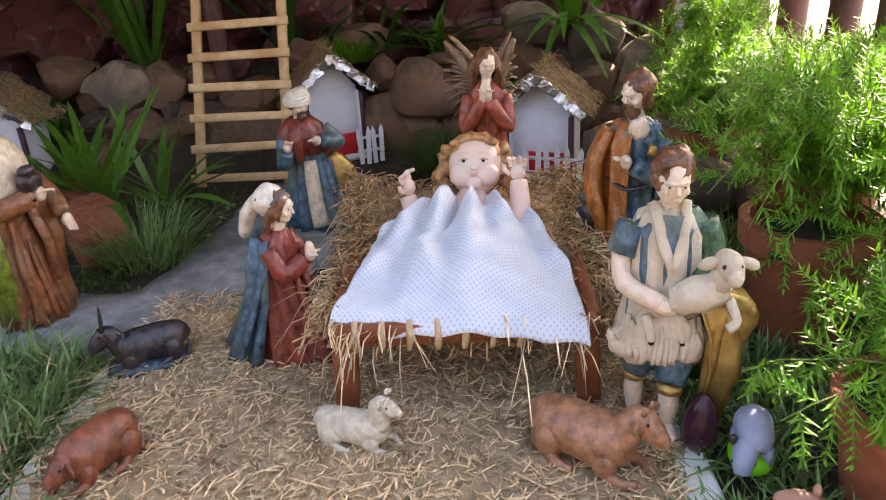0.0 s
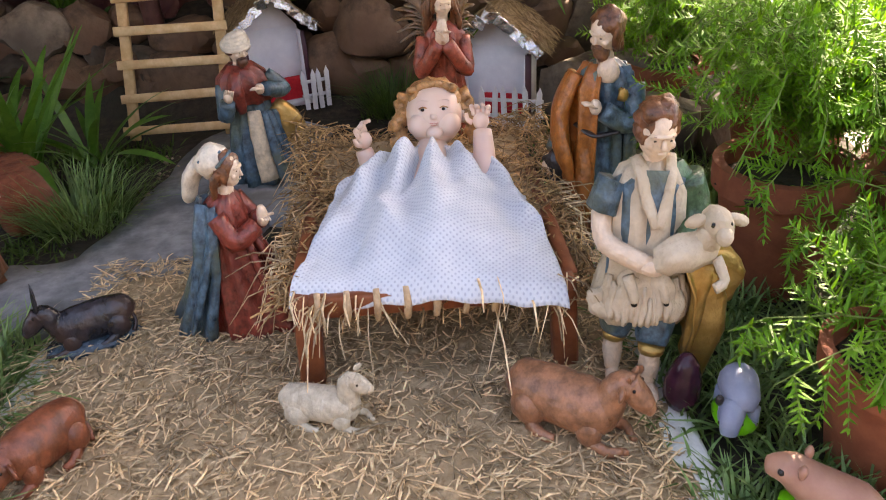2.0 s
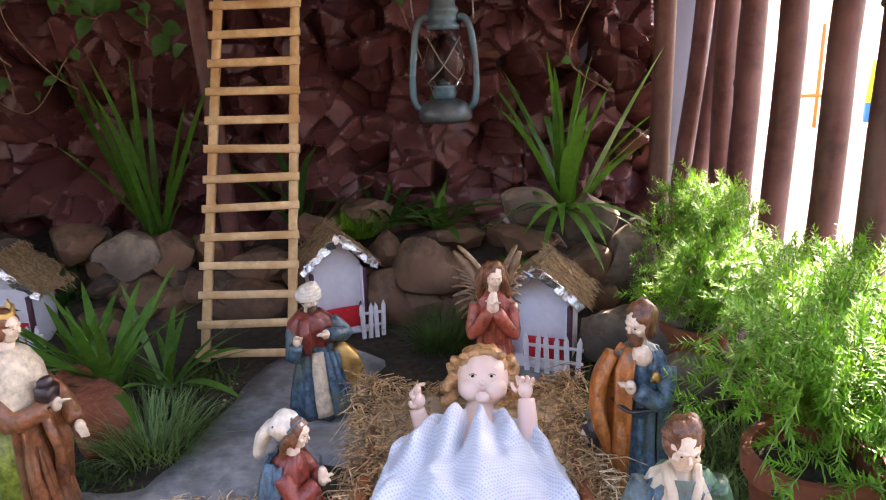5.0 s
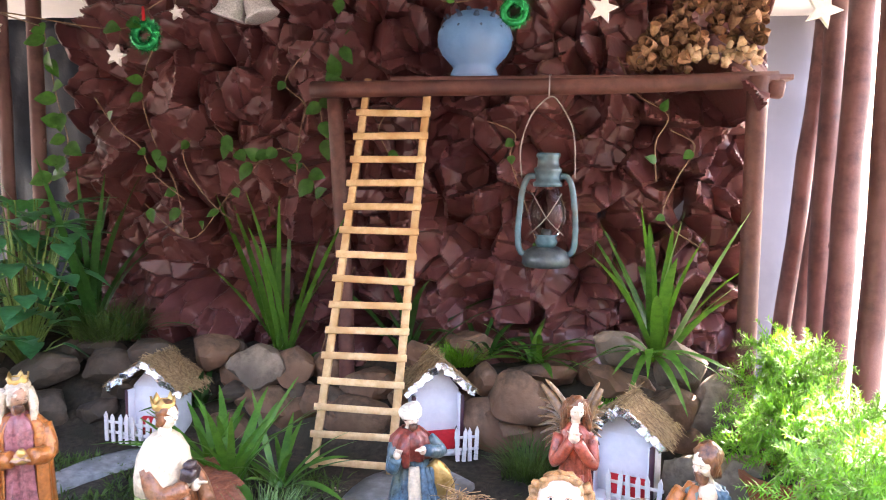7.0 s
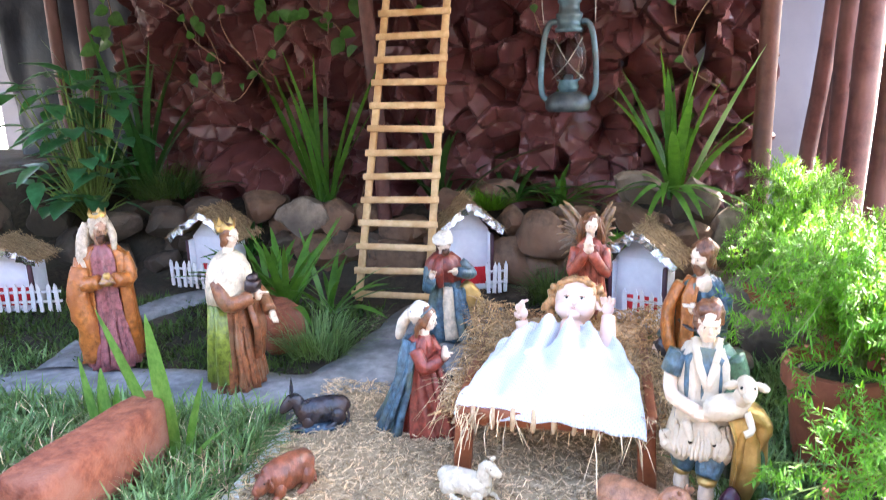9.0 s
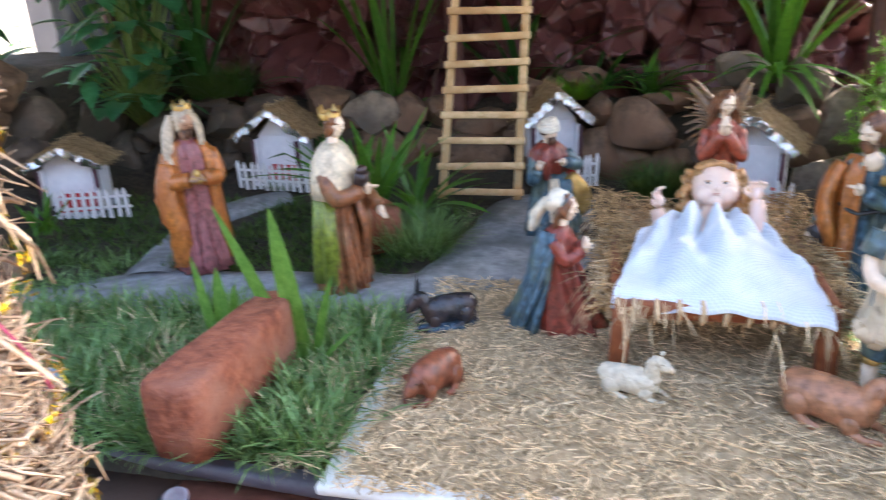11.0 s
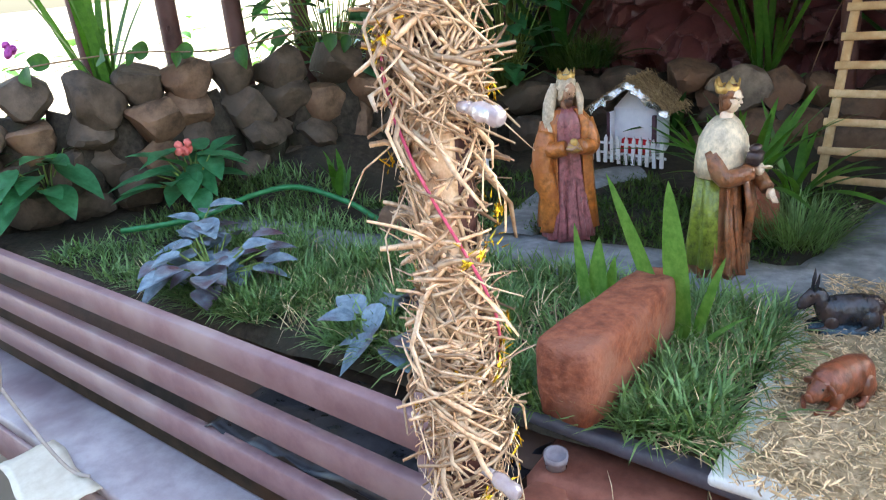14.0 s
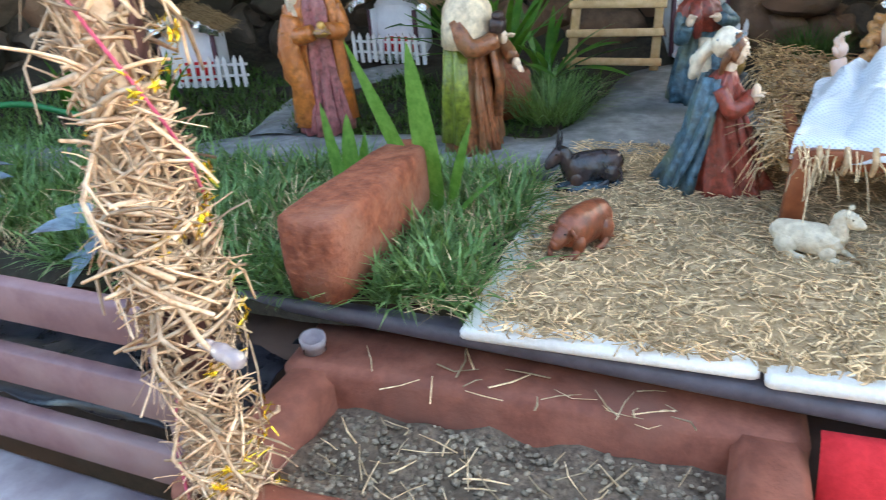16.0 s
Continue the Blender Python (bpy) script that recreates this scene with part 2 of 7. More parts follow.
OXHIDE = paint("ox_hide", (0.40, 0.180, 0.095), 0.75, 0.45)
COWHIDE = paint("cow_hide", (0.24, 0.070, 0.032), 0.7, 0.5)
DONKEYP = paint("donkey_paint", (0.032, 0.032, 0.042), 0.4, 0.30, worn=(0.06, 0.035, 0.03))
DONKEYBASE = paint("donkey_base", (0.035, 0.068, 0.098), 0.5, 0.34)
WING = paint("wing_paint", (0.27, 0.15, 0.065), 0.45, worn=(0.20, 0.15, 0.115))
EYE = mat("eye_black", (0.008, 0.006, 0.006), (0.012, 0.010, 0.010), 50, 0.15, 0.0)
LIP = mat("lip", (0.60, 0.27, 0.22), (0.64, 0.31, 0.26), 50, 0.4, 0.0)
TOYGREY = mat("toy_grey", (0.22, 0.26, 0.38), (0.30, 0.34, 0.46), 40, 0.35, 0.15)
TOYGREEN = mat("toy_green", (0.10, 0.50, 0.01), (0.16, 0.62, 0.02), 40, 0.35, 0.1)
TOYPINK = mat("toy_pink", (0.42, 0.20, 0.14), (0.52, 0.28, 0.20), 40, 0.4, 0.15)
PALEBAG = mat("pale_bag", (0.55, 0.50, 0.40), (0.66, 0.62, 0.52), 40, 0.4, 0.4)
BLACKP = paint("black_paint", (0.035, 0.028, 0.028), 0.6, 0.4)

KNIT = mat("white_knit", (0.58, 0.64, 0.71), (0.68, 0.73, 0.79), 30, 0.85, 0.0)
kt, kn = KNIT.node_tree, KNIT.node_tree.nodes
kv, kc, kb = kn.new("ShaderNodeTexVoronoi"), kn.new("ShaderNodeTexCoord"), kn.new("ShaderNodeBump")
kv.inputs["Scale"].default_value, kv.inputs["Randomness"].default_value = 230, 0.0
kt.links.new(kc.outputs["UV"], kv.inputs["Vector"])
kb.inputs["Strength"].default_value, kb.inputs["Distance"].default_value = 0.6, 0.002
kt.links.new(kv.outputs["Distance"], kb.inputs["Height"])
kt.links.new(kb.outputs["Normal"], kn["Principled BSDF"].inputs["Normal"])
kr, kx = kn.new("ShaderNodeValToRGB"), kn.new("ShaderNodeMix")
kr.color_ramp.elements[0].position, kr.color_ramp.elements[1].position = 0.16, 0.30
kr.color_ramp.elements[0].color, kr.color_ramp.elements[1].color = (0.70, 0.73, 0.78, 1), (1, 1, 1, 1)
kt.links.new(kv.outputs["Distance"], kr.inputs["Fac"])
kx.data_type, kx.blend_type = "RGBA", "MULTIPLY"
kx.inputs["Factor"].default_value = 1.0
kt.links.new(kn["Principled BSDF"].inputs["Base Color"].links[0].from_socket, kx.inputs["A"])
kt.links.new(kr.outputs["Color"], kx.inputs["B"])
kt.links.new(kx.outputs["Result"], kn["Principled BSDF"].inputs["Base Color"])


# ---- mesh building ----
rnd = random.Random(7)


def nz(p, s):
    return noise.noise(Vector((p[0] * s, p[1] * s, p[2] * s)))


class Geo:
    """Gathers faces, each with a material index, for one mesh."""

    def __init__(self):
        self.v, self.f, self.m = [], [], []

    def add(self, verts, faces, m=0):
        o = len(self.v)
        self.v += [tuple(p) for p in verts]
        self.f += [tuple(i + o for i in q) for q in faces]
        self.m += [m] * len(faces)
        return self

    def rings(self, rings, m=0, closed=True, caps=True):
        """Joins rings of equal length."""
        n, verts, faces = len(rings[0]), [p for r in rings for p in r], []
        span = n if closed else n - 1
        for i in range(len(rings) - 1):
            for k in range(span):
                a, b = i * n + k, i * n + (k + 1) % n
                faces.append((a, b, b + n, a + n))
        if caps and closed:
            faces += [tuple(reversed(range(n))), tuple(range((len(rings) - 1) * n, len(rings) * n))]
        return self.add(verts, faces, m)

    def loft(self, prof, m=0, n=30, amp=0.0, k=9, ph=0.0, a0=0.0, a1=360.0, twist=1.5, caps=True):
        """Level rings (x, y, z, rx, ry); amp and k: folds; a part of the turn leaves an open shell."""
        full, out = a1 - a0 >= 360, []
        cnt = n if full else n + 1
        for i, (x, y, z, rx, ry) in enumerate(prof):
            ring = []
            for j in range(cnt):
                a = radians(a0 + (a1 - a0) * j / n)
                s = 1 + 1.35 * amp * math.sin(k * a + ph + twist * i / len(prof)) + 0.5 * amp * math.sin((k * 1.7 + 1) // 1 * a + 2 * ph)
                ring.append((x + rx * s * math.cos(a), y + ry * s * math.sin(a), z))
            out.append(ring)
        return self.rings(out, m, closed=full, caps=caps)

    def shell(self, prof, m=0, thick=0.003, n=26, amp=0.05, k=7, ph=0.0, a0=0.0, a1=180.0):
        """An open cloak with thickness."""
        out = []
        for i, (x, y, z, rx, ry) in enumerate(prof):
            ring = []
            for side in (0, 1):
                for j in range(n + 1):
                    q = j if side == 0 else n - j
                    a = radians(a0 + (a1 - a0) * q / n)
                    s = 1 + 1.3 * amp * math.sin(k * a + ph + 1.2 * i / len(prof))
                    d = -thick if side else 0
                    ring.append((x + (rx * s + d) * math.cos(a), y + (ry * s + d) * math.sin(a), z))
            out.append(ring)
        return self.rings(out, m)

    def ball(self, c, r, m=0, n=14, rot=(0, 0, 0), rough=0.0, freq=60.0):
        r = (r, r, r) if not isinstance(r, (tuple, list)) else r
        e = Euler([radians(a) for a in rot]).to_matrix()
        rr = []
        h = max(6, n * 2 // 3)
        for i in range(1, h):
            t = math.pi * i / h
            ring = []
            for j in range(n):
                a = 2 * math.pi * j / n
                d = Vector((math.sin(t) * math.cos(a), math.sin(t) * math.sin(a), -math.cos(t)))
                s = 1 + rough * noise.noise(Vector((d.x * r[0] + c[0], d.y * r[1] + c[1], d.z * r[2] + c[2])) * freq)
                ring.append(tuple(Vector(c) + e @ Vector((d.x * r[0] * s, d.y * r[1] * s, d.z * r[2] * s))))
            rr.append(ring)
        return self.rings(rr, m)

    def tube(self, pts, rad, m=0, n=9, flat=1.0, sub=1, caps=True, rough=0.0):
        """Along points, with a radius for each (or one); sub: smooth steps between points."""
        pts = [Vector(p) for p in pts]
        rad = list(rad) if isinstance(rad, (tuple, list)) else [rad] * len(pts)
        if sub > 1 and len(pts) > 2:
            q, qr = [], []
            for i in range(len(pts) - 1):
                p0, p1, p2, p3 = pts[max(i - 1, 0)], pts[i], pts[i + 1], pts[min(i + 2, len(pts) - 1)]
                for s in range(sub):
                    t = s / sub
                    q.append(0.5 * ((2 * p1) + (p2 - p0) * t + (2 * p0 - 5 * p1 + 4 * p2 - p3) * t * t + (3 * p1 - p0 - 3 * p2 + p3) * t ** 3))
                    qr.append(rad[i] * (1 - t) + rad[i + 1] * t)
            pts, rad = q + [pts[-1]], qr + [rad[-1]]
        up, out = None, []
        for i, p in enumerate(pts):
            d = (pts[min(i + 1, len(pts) - 1)] - pts[max(i - 1, 0)]).normalized()
            if up is None:
                up = Vector((0, 0, 1)) if abs(d.z) < 0.9 else Vector((0, 1, 0))
            side = d.cross(up).normalized()
            up = side.cross(d).normalized()
            out.append([tuple(p + rad[i] * (1 + (rough * nz(p * 1.0 + Vector((k, 0, 0)), 37) if rough else 0)) * (math.cos(2 * math.pi * k / n) * side + flat * math.sin(2 * math.pi * k / n) * up)) for k in range(n)])
        return self.rings(out, m, caps=caps)

    def box(self, c, s, m=0, rot=(0, 0, 0), bev=0.12):
        """A box with bevelled edges; bev as a share of the smallest side."""
        e = Euler([radians(a) for a in rot]).to_matrix()
        hx, hy, hz = (v / 2 for v in s)
        b = min(hx, hy, hz) * 2 * bev
        ring = lambda x, y, z: [(x, y - 0, z)]
        rr = []
        for z, i in ((-hz, b), (-hz + b, 0), (hz - b, 0), (hz, b)):
            x, y, k = hx - i, hy - i, b
            pts = [(x, -y + k), (x, y - k), (x - k, y), (-x + k, y), (-x, y - k), (-x, -y + k), (-x + k, -y), (x - k, -y)]
            rr.append([tuple(Vector(c) + e @ Vector((px, py, z))) for px, py in pts])
        return self.rings(rr, m)

    def jolt(self, amp, freq):
        self.v = [tuple(Vector(p) + amp * noise.noise_vector(Vector(p) * freq)) for p in self.v]
        return self


def mesh_of(name, g, mats, smooth=True):
    me = bpy.data.meshes.new(name)
    me.from_pydata(g.v, [], g.f)
    for m in mats if isinstance(mats, (list, tuple)) else [mats]:
        me.materials.append(m)
    me.polygons.foreach_set("material_index", g.m)
    me.polygons.foreach_set("use_smooth", [smooth] * len(g.f))
    me.update()
    return me


def thing(name, m=None, label="", category="", group="", kind=""):
    ob = new(name)
    if m is not None:
        ob.matrix_basis = m
    ob.empty_display_size = 0.02
    return tagged(ob, label, category, group, kind)


def part(name, g, mats, parent=None, label="", smooth=True, m=None, flatangle=None):
    ob = new(name, mesh_of(name, g, mats, smooth))
    if flatangle:
        ob.data.set_sharp_from_angle(angle=radians(flatangle))
    if parent is not None:
        ob.parent = parent
    if m is not None:
        ob.matrix_basis = m
    if label:
        ob["label"] = label
    return ob


def solo(name, g, mats, label, category, m=None, group="", kind="", smooth=True, flatangle=None):
    return tagged(part(name, g, mats, None, "", smooth, m, flatangle), label, category, group, kind)


def prisms(p0, p1, r, sag=None):
    """Many thin three-sided stalks from p0 to p1 (arrays), bent by sag in the middle."""
    p0, p1 = np.asarray(p0, float), np.asarray(p1, float)
    n = len(p0)
    d = p1 - p0
    ln = np.linalg.norm(d, axis=1, keepdims=True) + 1e-9
    d = d / ln
    ref = np.where(np.abs(d[:, 2:3]) < 0.9, np.array([[0, 0, 1.0]]), np.array([[1.0, 0, 0]]))
    s = np.cross(d, ref)
    s /= np.linalg.norm(s, axis=1, keepdims=True)
    u = np.cross(s, d)
    r = np.broadcast_to(np.asarray(r, float).reshape(-1, 1), (n, 1))
    mid = (p0 + p1) / 2 + (0 if sag is None else sag)
    verts = np.empty((n, 9, 3))
    for a, (c, k) in enumerate(((p0, 1.0), (mid, 1.0), (p1, 0.6))):
        for b in range(3):
            an = 2 * math.pi * b / 3
            verts[:, a * 3 + b] = c + r * k * (math.cos(an) * s + 0.55 * math.sin(an) * u)
    quads = []
    for a in range(2):
        for b in range(3):
            quads.append((a * 3 + b, a * 3 + (b + 1) % 3, a * 3 + 3 + (b + 1) % 3, a * 3 + 3 + b))
    faces = (np.arange(n)[:, None, None] * 9 + np.array(quads)[None]).reshape(-1, 4)
    g = Geo()
    g.v, g.f = verts.reshape(-1, 3).tolist(), faces.tolist()
    g.m = [0] * len(g.f)
    return g


def blades(base, tip, width, droop):
    """Many grass blades: narrow bent strips, arrays of feet and tips."""
    base, tip = np.asarray(base, float), np.asarray(tip, float)
    n = len(base)
    d = tip - base
    s = np.cross(d, np.array([[0, 0, 1.0]]))
    s /= np.linalg.norm(s, axis=1, keepdims=True) + 1e-9
    w = np.broadcast_to(np.asarray(width, float).reshape(-1, 1), (n, 1)) / 2
    drop = np.zeros((n, 3))
    drop[:, 2] = droop
    mid = base * 0.45 + tip * 0.55 + drop
    v = np.empty((n, 5, 3))
    v[:, 0], v[:, 1], v[:, 2], v[:, 3], v[:, 4] = base - s * w, base + s * w, mid - s * w * 0.8, mid + s * w * 0.8, tip
    o = np.arange(n)[:, None] * 5
    g = Geo()
    g.v = v.reshape(-1, 3).tolist()
    g.f = (o + np.array([[0, 1, 3, 2]])).tolist() + (o + np.array([[2, 3, 4]])).tolist()
    g.m = [0] * len(g.f)
    return g


# ---- structure: ground, bed, walls, roof ----
def smooth01(t):
    t = min(1.0, max(0.0, t))
    return t * t * (3 - 2 * t)


def gz(x, y):
    """Height of the soil in the bed."""
    h = 0.17 * smooth01((y - 1.52) / 0.28) * smooth01((0.62 - x) / 0.2)
    h += 0.12 * smooth01((-1.25 - x) / 0.4) * smooth01((y - 0.7) / 0.6)
    return h - 0.012 + 0.010 * noise.noise(Vector((x * 7, y * 7, 0))) + 0.004 * noise.noise(Vector((x * 31, y * 31, 3)))


g = Geo()
NX, NY = 130, 84
vs = []
for j in range(NY + 1):
    for i in range(NX + 1):
        x = -2.3 + 3.0 * i / NX
        y0 = 0.470
        y = y0 + (2.15 - y0) * j / NY
        vs.append((x, y, gz(x, y) - (0.03 if j == 0 else 0)))
g.add(vs, [(j * (NX + 1) + i, j * (NX + 1) + i + 1, (j + 1) * (NX + 1) + i + 1, (j + 1) * (NX + 1) + i) for j in range(NY) for i in range(NX)])
solo("garden_bed", g, SOIL, "dark damp soil bed under the whole display", "garden bed", kind="structure")

g = Geo()
R = [-60, -20, -6, -2.5, 0, 2.5, 6, 20, 60]
vs = [(x, y, -0.52 + (0.02 * noise.noise(Vector((x, y, 0))) if abs(x) < 10 and abs(y) < 10 else 0)) for y in R for x in R]
k = len(R)
g.add(vs, [(j * k + i, j * k + i + 1, (j + 1) * k + i + 1, (j + 1) * k + i) for j in range(k - 1) for i in range(k - 1)])
solo("ground", g, SAND, "pale dry sandy yard all around the porch", "ground", kind="structure")

# Unseen dark slab added under the camera to cut light bounced from the ground.
g = Geo().box((-0.6, -1.30, -0.50), (7.0, 2.9, 0.06), 0, bev=0.1)
solo("bounce_cut_floor", g, mat("bounce_cut_brown", (0.10, 0.085, 0.08), (0.17, 0.145, 0.135), 12, 0.75, 0.3, c=(0.13, 0.10, 0.09)), "dull red-brown floor added out of view to cut ground bounce", "floor", kind="structure")

# Added behind the camera, out of view, to keep low sky off the paper.
g = Geo().box((-0.6, -3.1, 0.75), (9.0, 0.16, 2.6), 0, bev=0.05)
solo("sky_block_wall", g, mat("sky_block_brown", (0.055, 0.048, 0.042), (0.095, 0.082, 0.070), 5, 0.85, 0.2, c=(0.07, 0.058, 0.048)), "plain dull brown wall added out of view to block low sky", "wall", kind="structure")

# front kerb of the bed and the board on it
g = Geo().box((-0.55, 0.70, -0.29), (3.2, 0.50, 0.42), 0, bev=0.02)
solo("bed_wall", g, mat("stained_masonry", (0.030, 0.024, 0.020), (0.085, 0.062, 0.050), 18, 0.9, 0.8, c=(0.11, 0.060, 0.042)), "low dark stained masonry wall that carries the bed", "wall", kind="structure")
g = Geo().box((-0.20, 0.482, -0.032), (1.16, 0.10, 0.020), 0, rot=(0, 0, -5.4), bev=0.2)
solo("edge_board", g, BOARD, "dark painted board along the bed's front edge", "board", kind="structure")


def slab_path(name, pts, label):
    """A cement path along (x, y, half width)."""
    g = Geo()
    L = []
    P = [Vector((a, b, w)) for a, b, w in pts]
    fine = []
    for i in range(len(P) - 1):
        p0, p1, p2, p3 = P[max(i - 1, 0)], P[i], P[i + 1], P[min(i + 2, len(P) - 1)]
        for s in range(8):
            t = s / 8
            fine.append(0.5 * ((2 * p1) + (p2 - p0) * t + (2 * p0 - 5 * p1 + 4 * p2 - p3) * t * t + (3 * p1 - p0 - 3 * p2 + p3) * t ** 3))
    fine.append(P[-1])
    rr = []
    for i, p in enumerate(fine):
        d = fine[min(i + 1, len(fine) - 1)] - fine[max(i - 1, 0)]
        s = Vector((-d.y, d.x, 0)).normalized()
        row = []
        for q, dz in ((-1.06, -0.03), (-1.0, -0.001), (-0.5, 0.003), (0, 0.004), (0.5, 0.003), (1.0, -0.001), (1.06, -0.03)):
            w = p.z * (1 + 0.13 * noise.noise(Vector((p.x * 11, p.y * 11, q))))
            c = Vector((p.x, p.y, 0)) + s * w * q
            row.append((c.x, c.y, dz + 0.003 * noise.noise(Vector((c.x * 18, c.y * 18, 5)))))
        rr.append(row)
    g.rings(rr, closed=False)
    return solo(name, g, CEMENT, label, "path", kind="structure")


slab_path("path_main", [(-1.75, 0.80, 0.05), (-1.40, 0.80, 0.05), (-1.10, 0.825, 0.05), (-0.93, 0.885, 0.08), (-0.75, 0.91, 0.075), (-0.57, 0.915, 0.08), (-0.41, 0.93, 0.085), (-0.33, 1.05, 0.105), (-0.29, 1.22, 0.11), (-0.27, 1.36, 0.11), (-0.20, 1.46, 0.07)], "grey cement path winding between the figures")
slab_path("path_branch", [(-0.95, 0.95, 0.045), (-0.99, 1.10, 0.035), (-1.00, 1.25, 0.035), (-0.95, 1.38, 0.05), (-0.88, 1.44, 0.05)], "narrow grey cement path to a little house")
slab_path("path_spur", [(-0.24, 1.15, 0.05), (-0.16, 1.12, 0.05), (-0.05, 1.20, 0.05), (0.06, 1.33, 0.06), (0.16, 1.40, 0.06)], "grey cement path behind the crib")

# styrofoam sheets with a straw cover
g = Geo().box((-0.285, 0.70, -0.009), (0.276, 0.54, 0.014), 0, rot=(0, 0, -0.6), bev=0.25).jolt(0.002, 20)
solo("foam_sheet", g, FOAM, "white styrofoam sheet under scattered straw", "foam sheet", group="foam sheets")
g = Geo().box((0.045, 0.69, -0.009), (0.376, 0.545, 0.014), 0, rot=(0, 0, -0.6), bev=0.25).jolt(0.002, 20)
solo("foam_sheet", g, FOAM, "white styrofoam sheet under scattered straw", "foam sheet", group="foam sheets")
g = Geo()
NXm, NYm = 90, 70
vs = []
for j in range(NYm + 1):
    for i in range(NXm + 1):
        u, v = i / NXm, j / NYm
        x = -0.412 + 0.63 * u + 0.012 * noise.noise(Vector((v * 14, u * 3, 1)))
        y = 0.442 - 0.022 * u + 0.52 * v + 0.010 * noise.noise(Vector((u * 22, v * 3, 2)))
        e = min(u, 1 - u, v, 1 - v)
        vs.append((x, y, -0.0035 + 0.007 * smooth01(e * 14) + 0.004 * noise.noise(Vector((x * 45, y * 45, 0)))))
g.add(vs, [(j * (NXm + 1) + i, j * (NXm + 1) + i + 1, (j + 1) * (NXm + 1) + i + 1, (j + 1) * (NXm + 1) + i) for j in range(NYm) for i in range(NXm)])
solo("straw_floor", g, STRAWMAT, "layer of chopped golden straw pressed on the sheets", "straw", kind="stuff")
rs = np.random.RandomState(3)
N = 9800
c = np.stack([rs.uniform(-0.405, 0.205, N), rs.uniform(0.428, 0.97, N), rs.uniform(0.002, 0.009, N)], 1)
an = rs.uniform(0, math.pi, N)
ln = rs.uniform(0.008, 0.025, N) * np.where(rs.rand(N) < 0.08, 2.0, 1)
d = np.stack([np.cos(an) * ln, np.sin(an) * ln, rs.normal(0, 0.0022, N)], 1)
solo("loose_straw", prisms(c - d / 2, c + d / 2, rs.uniform(0.0006, 0.0015, N), rs.normal(0, 0.0018, (N, 3))), STRAW, "chopped golden straw scattered over the mat", "straw", kind="stuff")

# crumpled brown paper mountain
W0, W1, Z0, Z1 = -1.37, 0.50, 0.05, 1.16


def crumple(P, count, seed, tilt, lift):
    """Facets: each site owns a tilted plane; the planes meet in folds."""
    r = np.random.RandomState(seed)
    S = np.stack([r.uniform(W0 - 0.1, W1 + 0.1, count), r.uniform(Z0 - 0.1, Z1 + 0.1, count)], 1)
    A, B = r.normal(0, tilt, (count, 2)), r.normal(0, lift, count)
    near = np.concatenate([(lambda D: np.take_along_axis(np.argpartition(D, 2, 1)[:, :2], np.argsort(np.take_along_axis(D, np.argpartition(D, 2, 1)[:, :2], 1), 1), 1))(((Q[:, None] - S[None]) ** 2).sum(2)) for Q in np.array_split(P, 60)])
    dist = lambda k: ((P - S[near[:, k]]) ** 2).sum(1)
    d0, d1 = np.sqrt(dist(0)), np.sqrt(dist(1))
    h = [B[near[:, q]] + (A[near[:, q]] * (P - S[near[:, q]])).sum(1) for q in (0, 1)]
    w = np.clip((d1 - d0) / 0.006, 0, 1)
    mid = (h[0] + h[1]) / 2
    return mid + (h[0] - mid) * w


NU, NV = 480, 290
uu, vv = np.meshgrid(np.linspace(W0, W1, NU), np.linspace(Z0, Z1, NV))
P = np.stack([uu.ravel(), vv.ravel()], 1)
warp = np.array([(noise.noise(Vector((a * 5, b * 5, 1))), noise.noise(Vector((a * 5, b * 5, 8)))) for a, b in P]) * 0.022
depth = crumple(P + warp, 300, 11, 0.62, 0.020) + 0.8 * crumple(P + warp, 620, 12, 0.55, 0.008) + 0.35 * crumple(P + warp * 0.6, 1500, 13, 0.5, 0.003)
depth += 0.003 * np.array([abs(noise.noise(Vector((a * 16, b * 16, 4)))) for a, b in P])
edge = np.array([0.05 * noise.noise(Vector((q * 9, 3, 0))) for q in P[:, 1]])
X = P[:, 0] + np.where(P[:, 0] < -1.2, edge, 0) * 1.2 + np.where(P[:, 0] > 0.40, edge, 0)
Y = 1.86 - depth + 0.10 * np.clip((0.25 - P[:, 1]) * -1.0, -0.2, 0) + 0.05 * np.sin(P[:, 0] * 4)
g = Geo()
g.v = np.stack([X, Y, P[:, 1]], 1).tolist()
g.f = [(j * NU + i, j * NU + i + 1, (j + 1) * NU + i + 1, (j + 1) * NU + i) for j in range(NV - 1) for i in range(NU - 1)]
g.m = [0] * len(g.f)
paper = solo("wall_back", g, PAPER, "crumpled maroon-brown paper mountain covering the back wall", "paper wall", kind="structure", smooth=True, flatangle=22)
sol = paper.modifiers.new("thick", "SOLIDIFY")
sol.thickness, sol.offset = 0.003, 1

g = Geo().box((-0.79, 2.62, 0.33), (3.30, 0.10, 1.7), 0, bev=0.02)
solo("wall_far", g, LAVWALL, "pale lavender plastered wall behind the display", "wall", kind="structure")
g = Geo().box((0.02, 2.02, 0.35), (0.80, 0.05, 1.65), 0, bev=0.02)
solo("wall_panel", g, LAVWALL, "pale lavender wall panel behind the paper's edge", "wall", kind="structure")
g = Geo()
vs = []
for j in range(30):
    for i in range(40):
        x, z = -1.93 + 0.70 * i / 39, -0.1 + 1.2 * j / 29
        vs.append((x, 2.06 + 0.03 * noise.noise(Vector((x * 6, z * 4, 0))) + 0.015 * noise.noise(Vector((x * 17, z * 15, 2))), z))
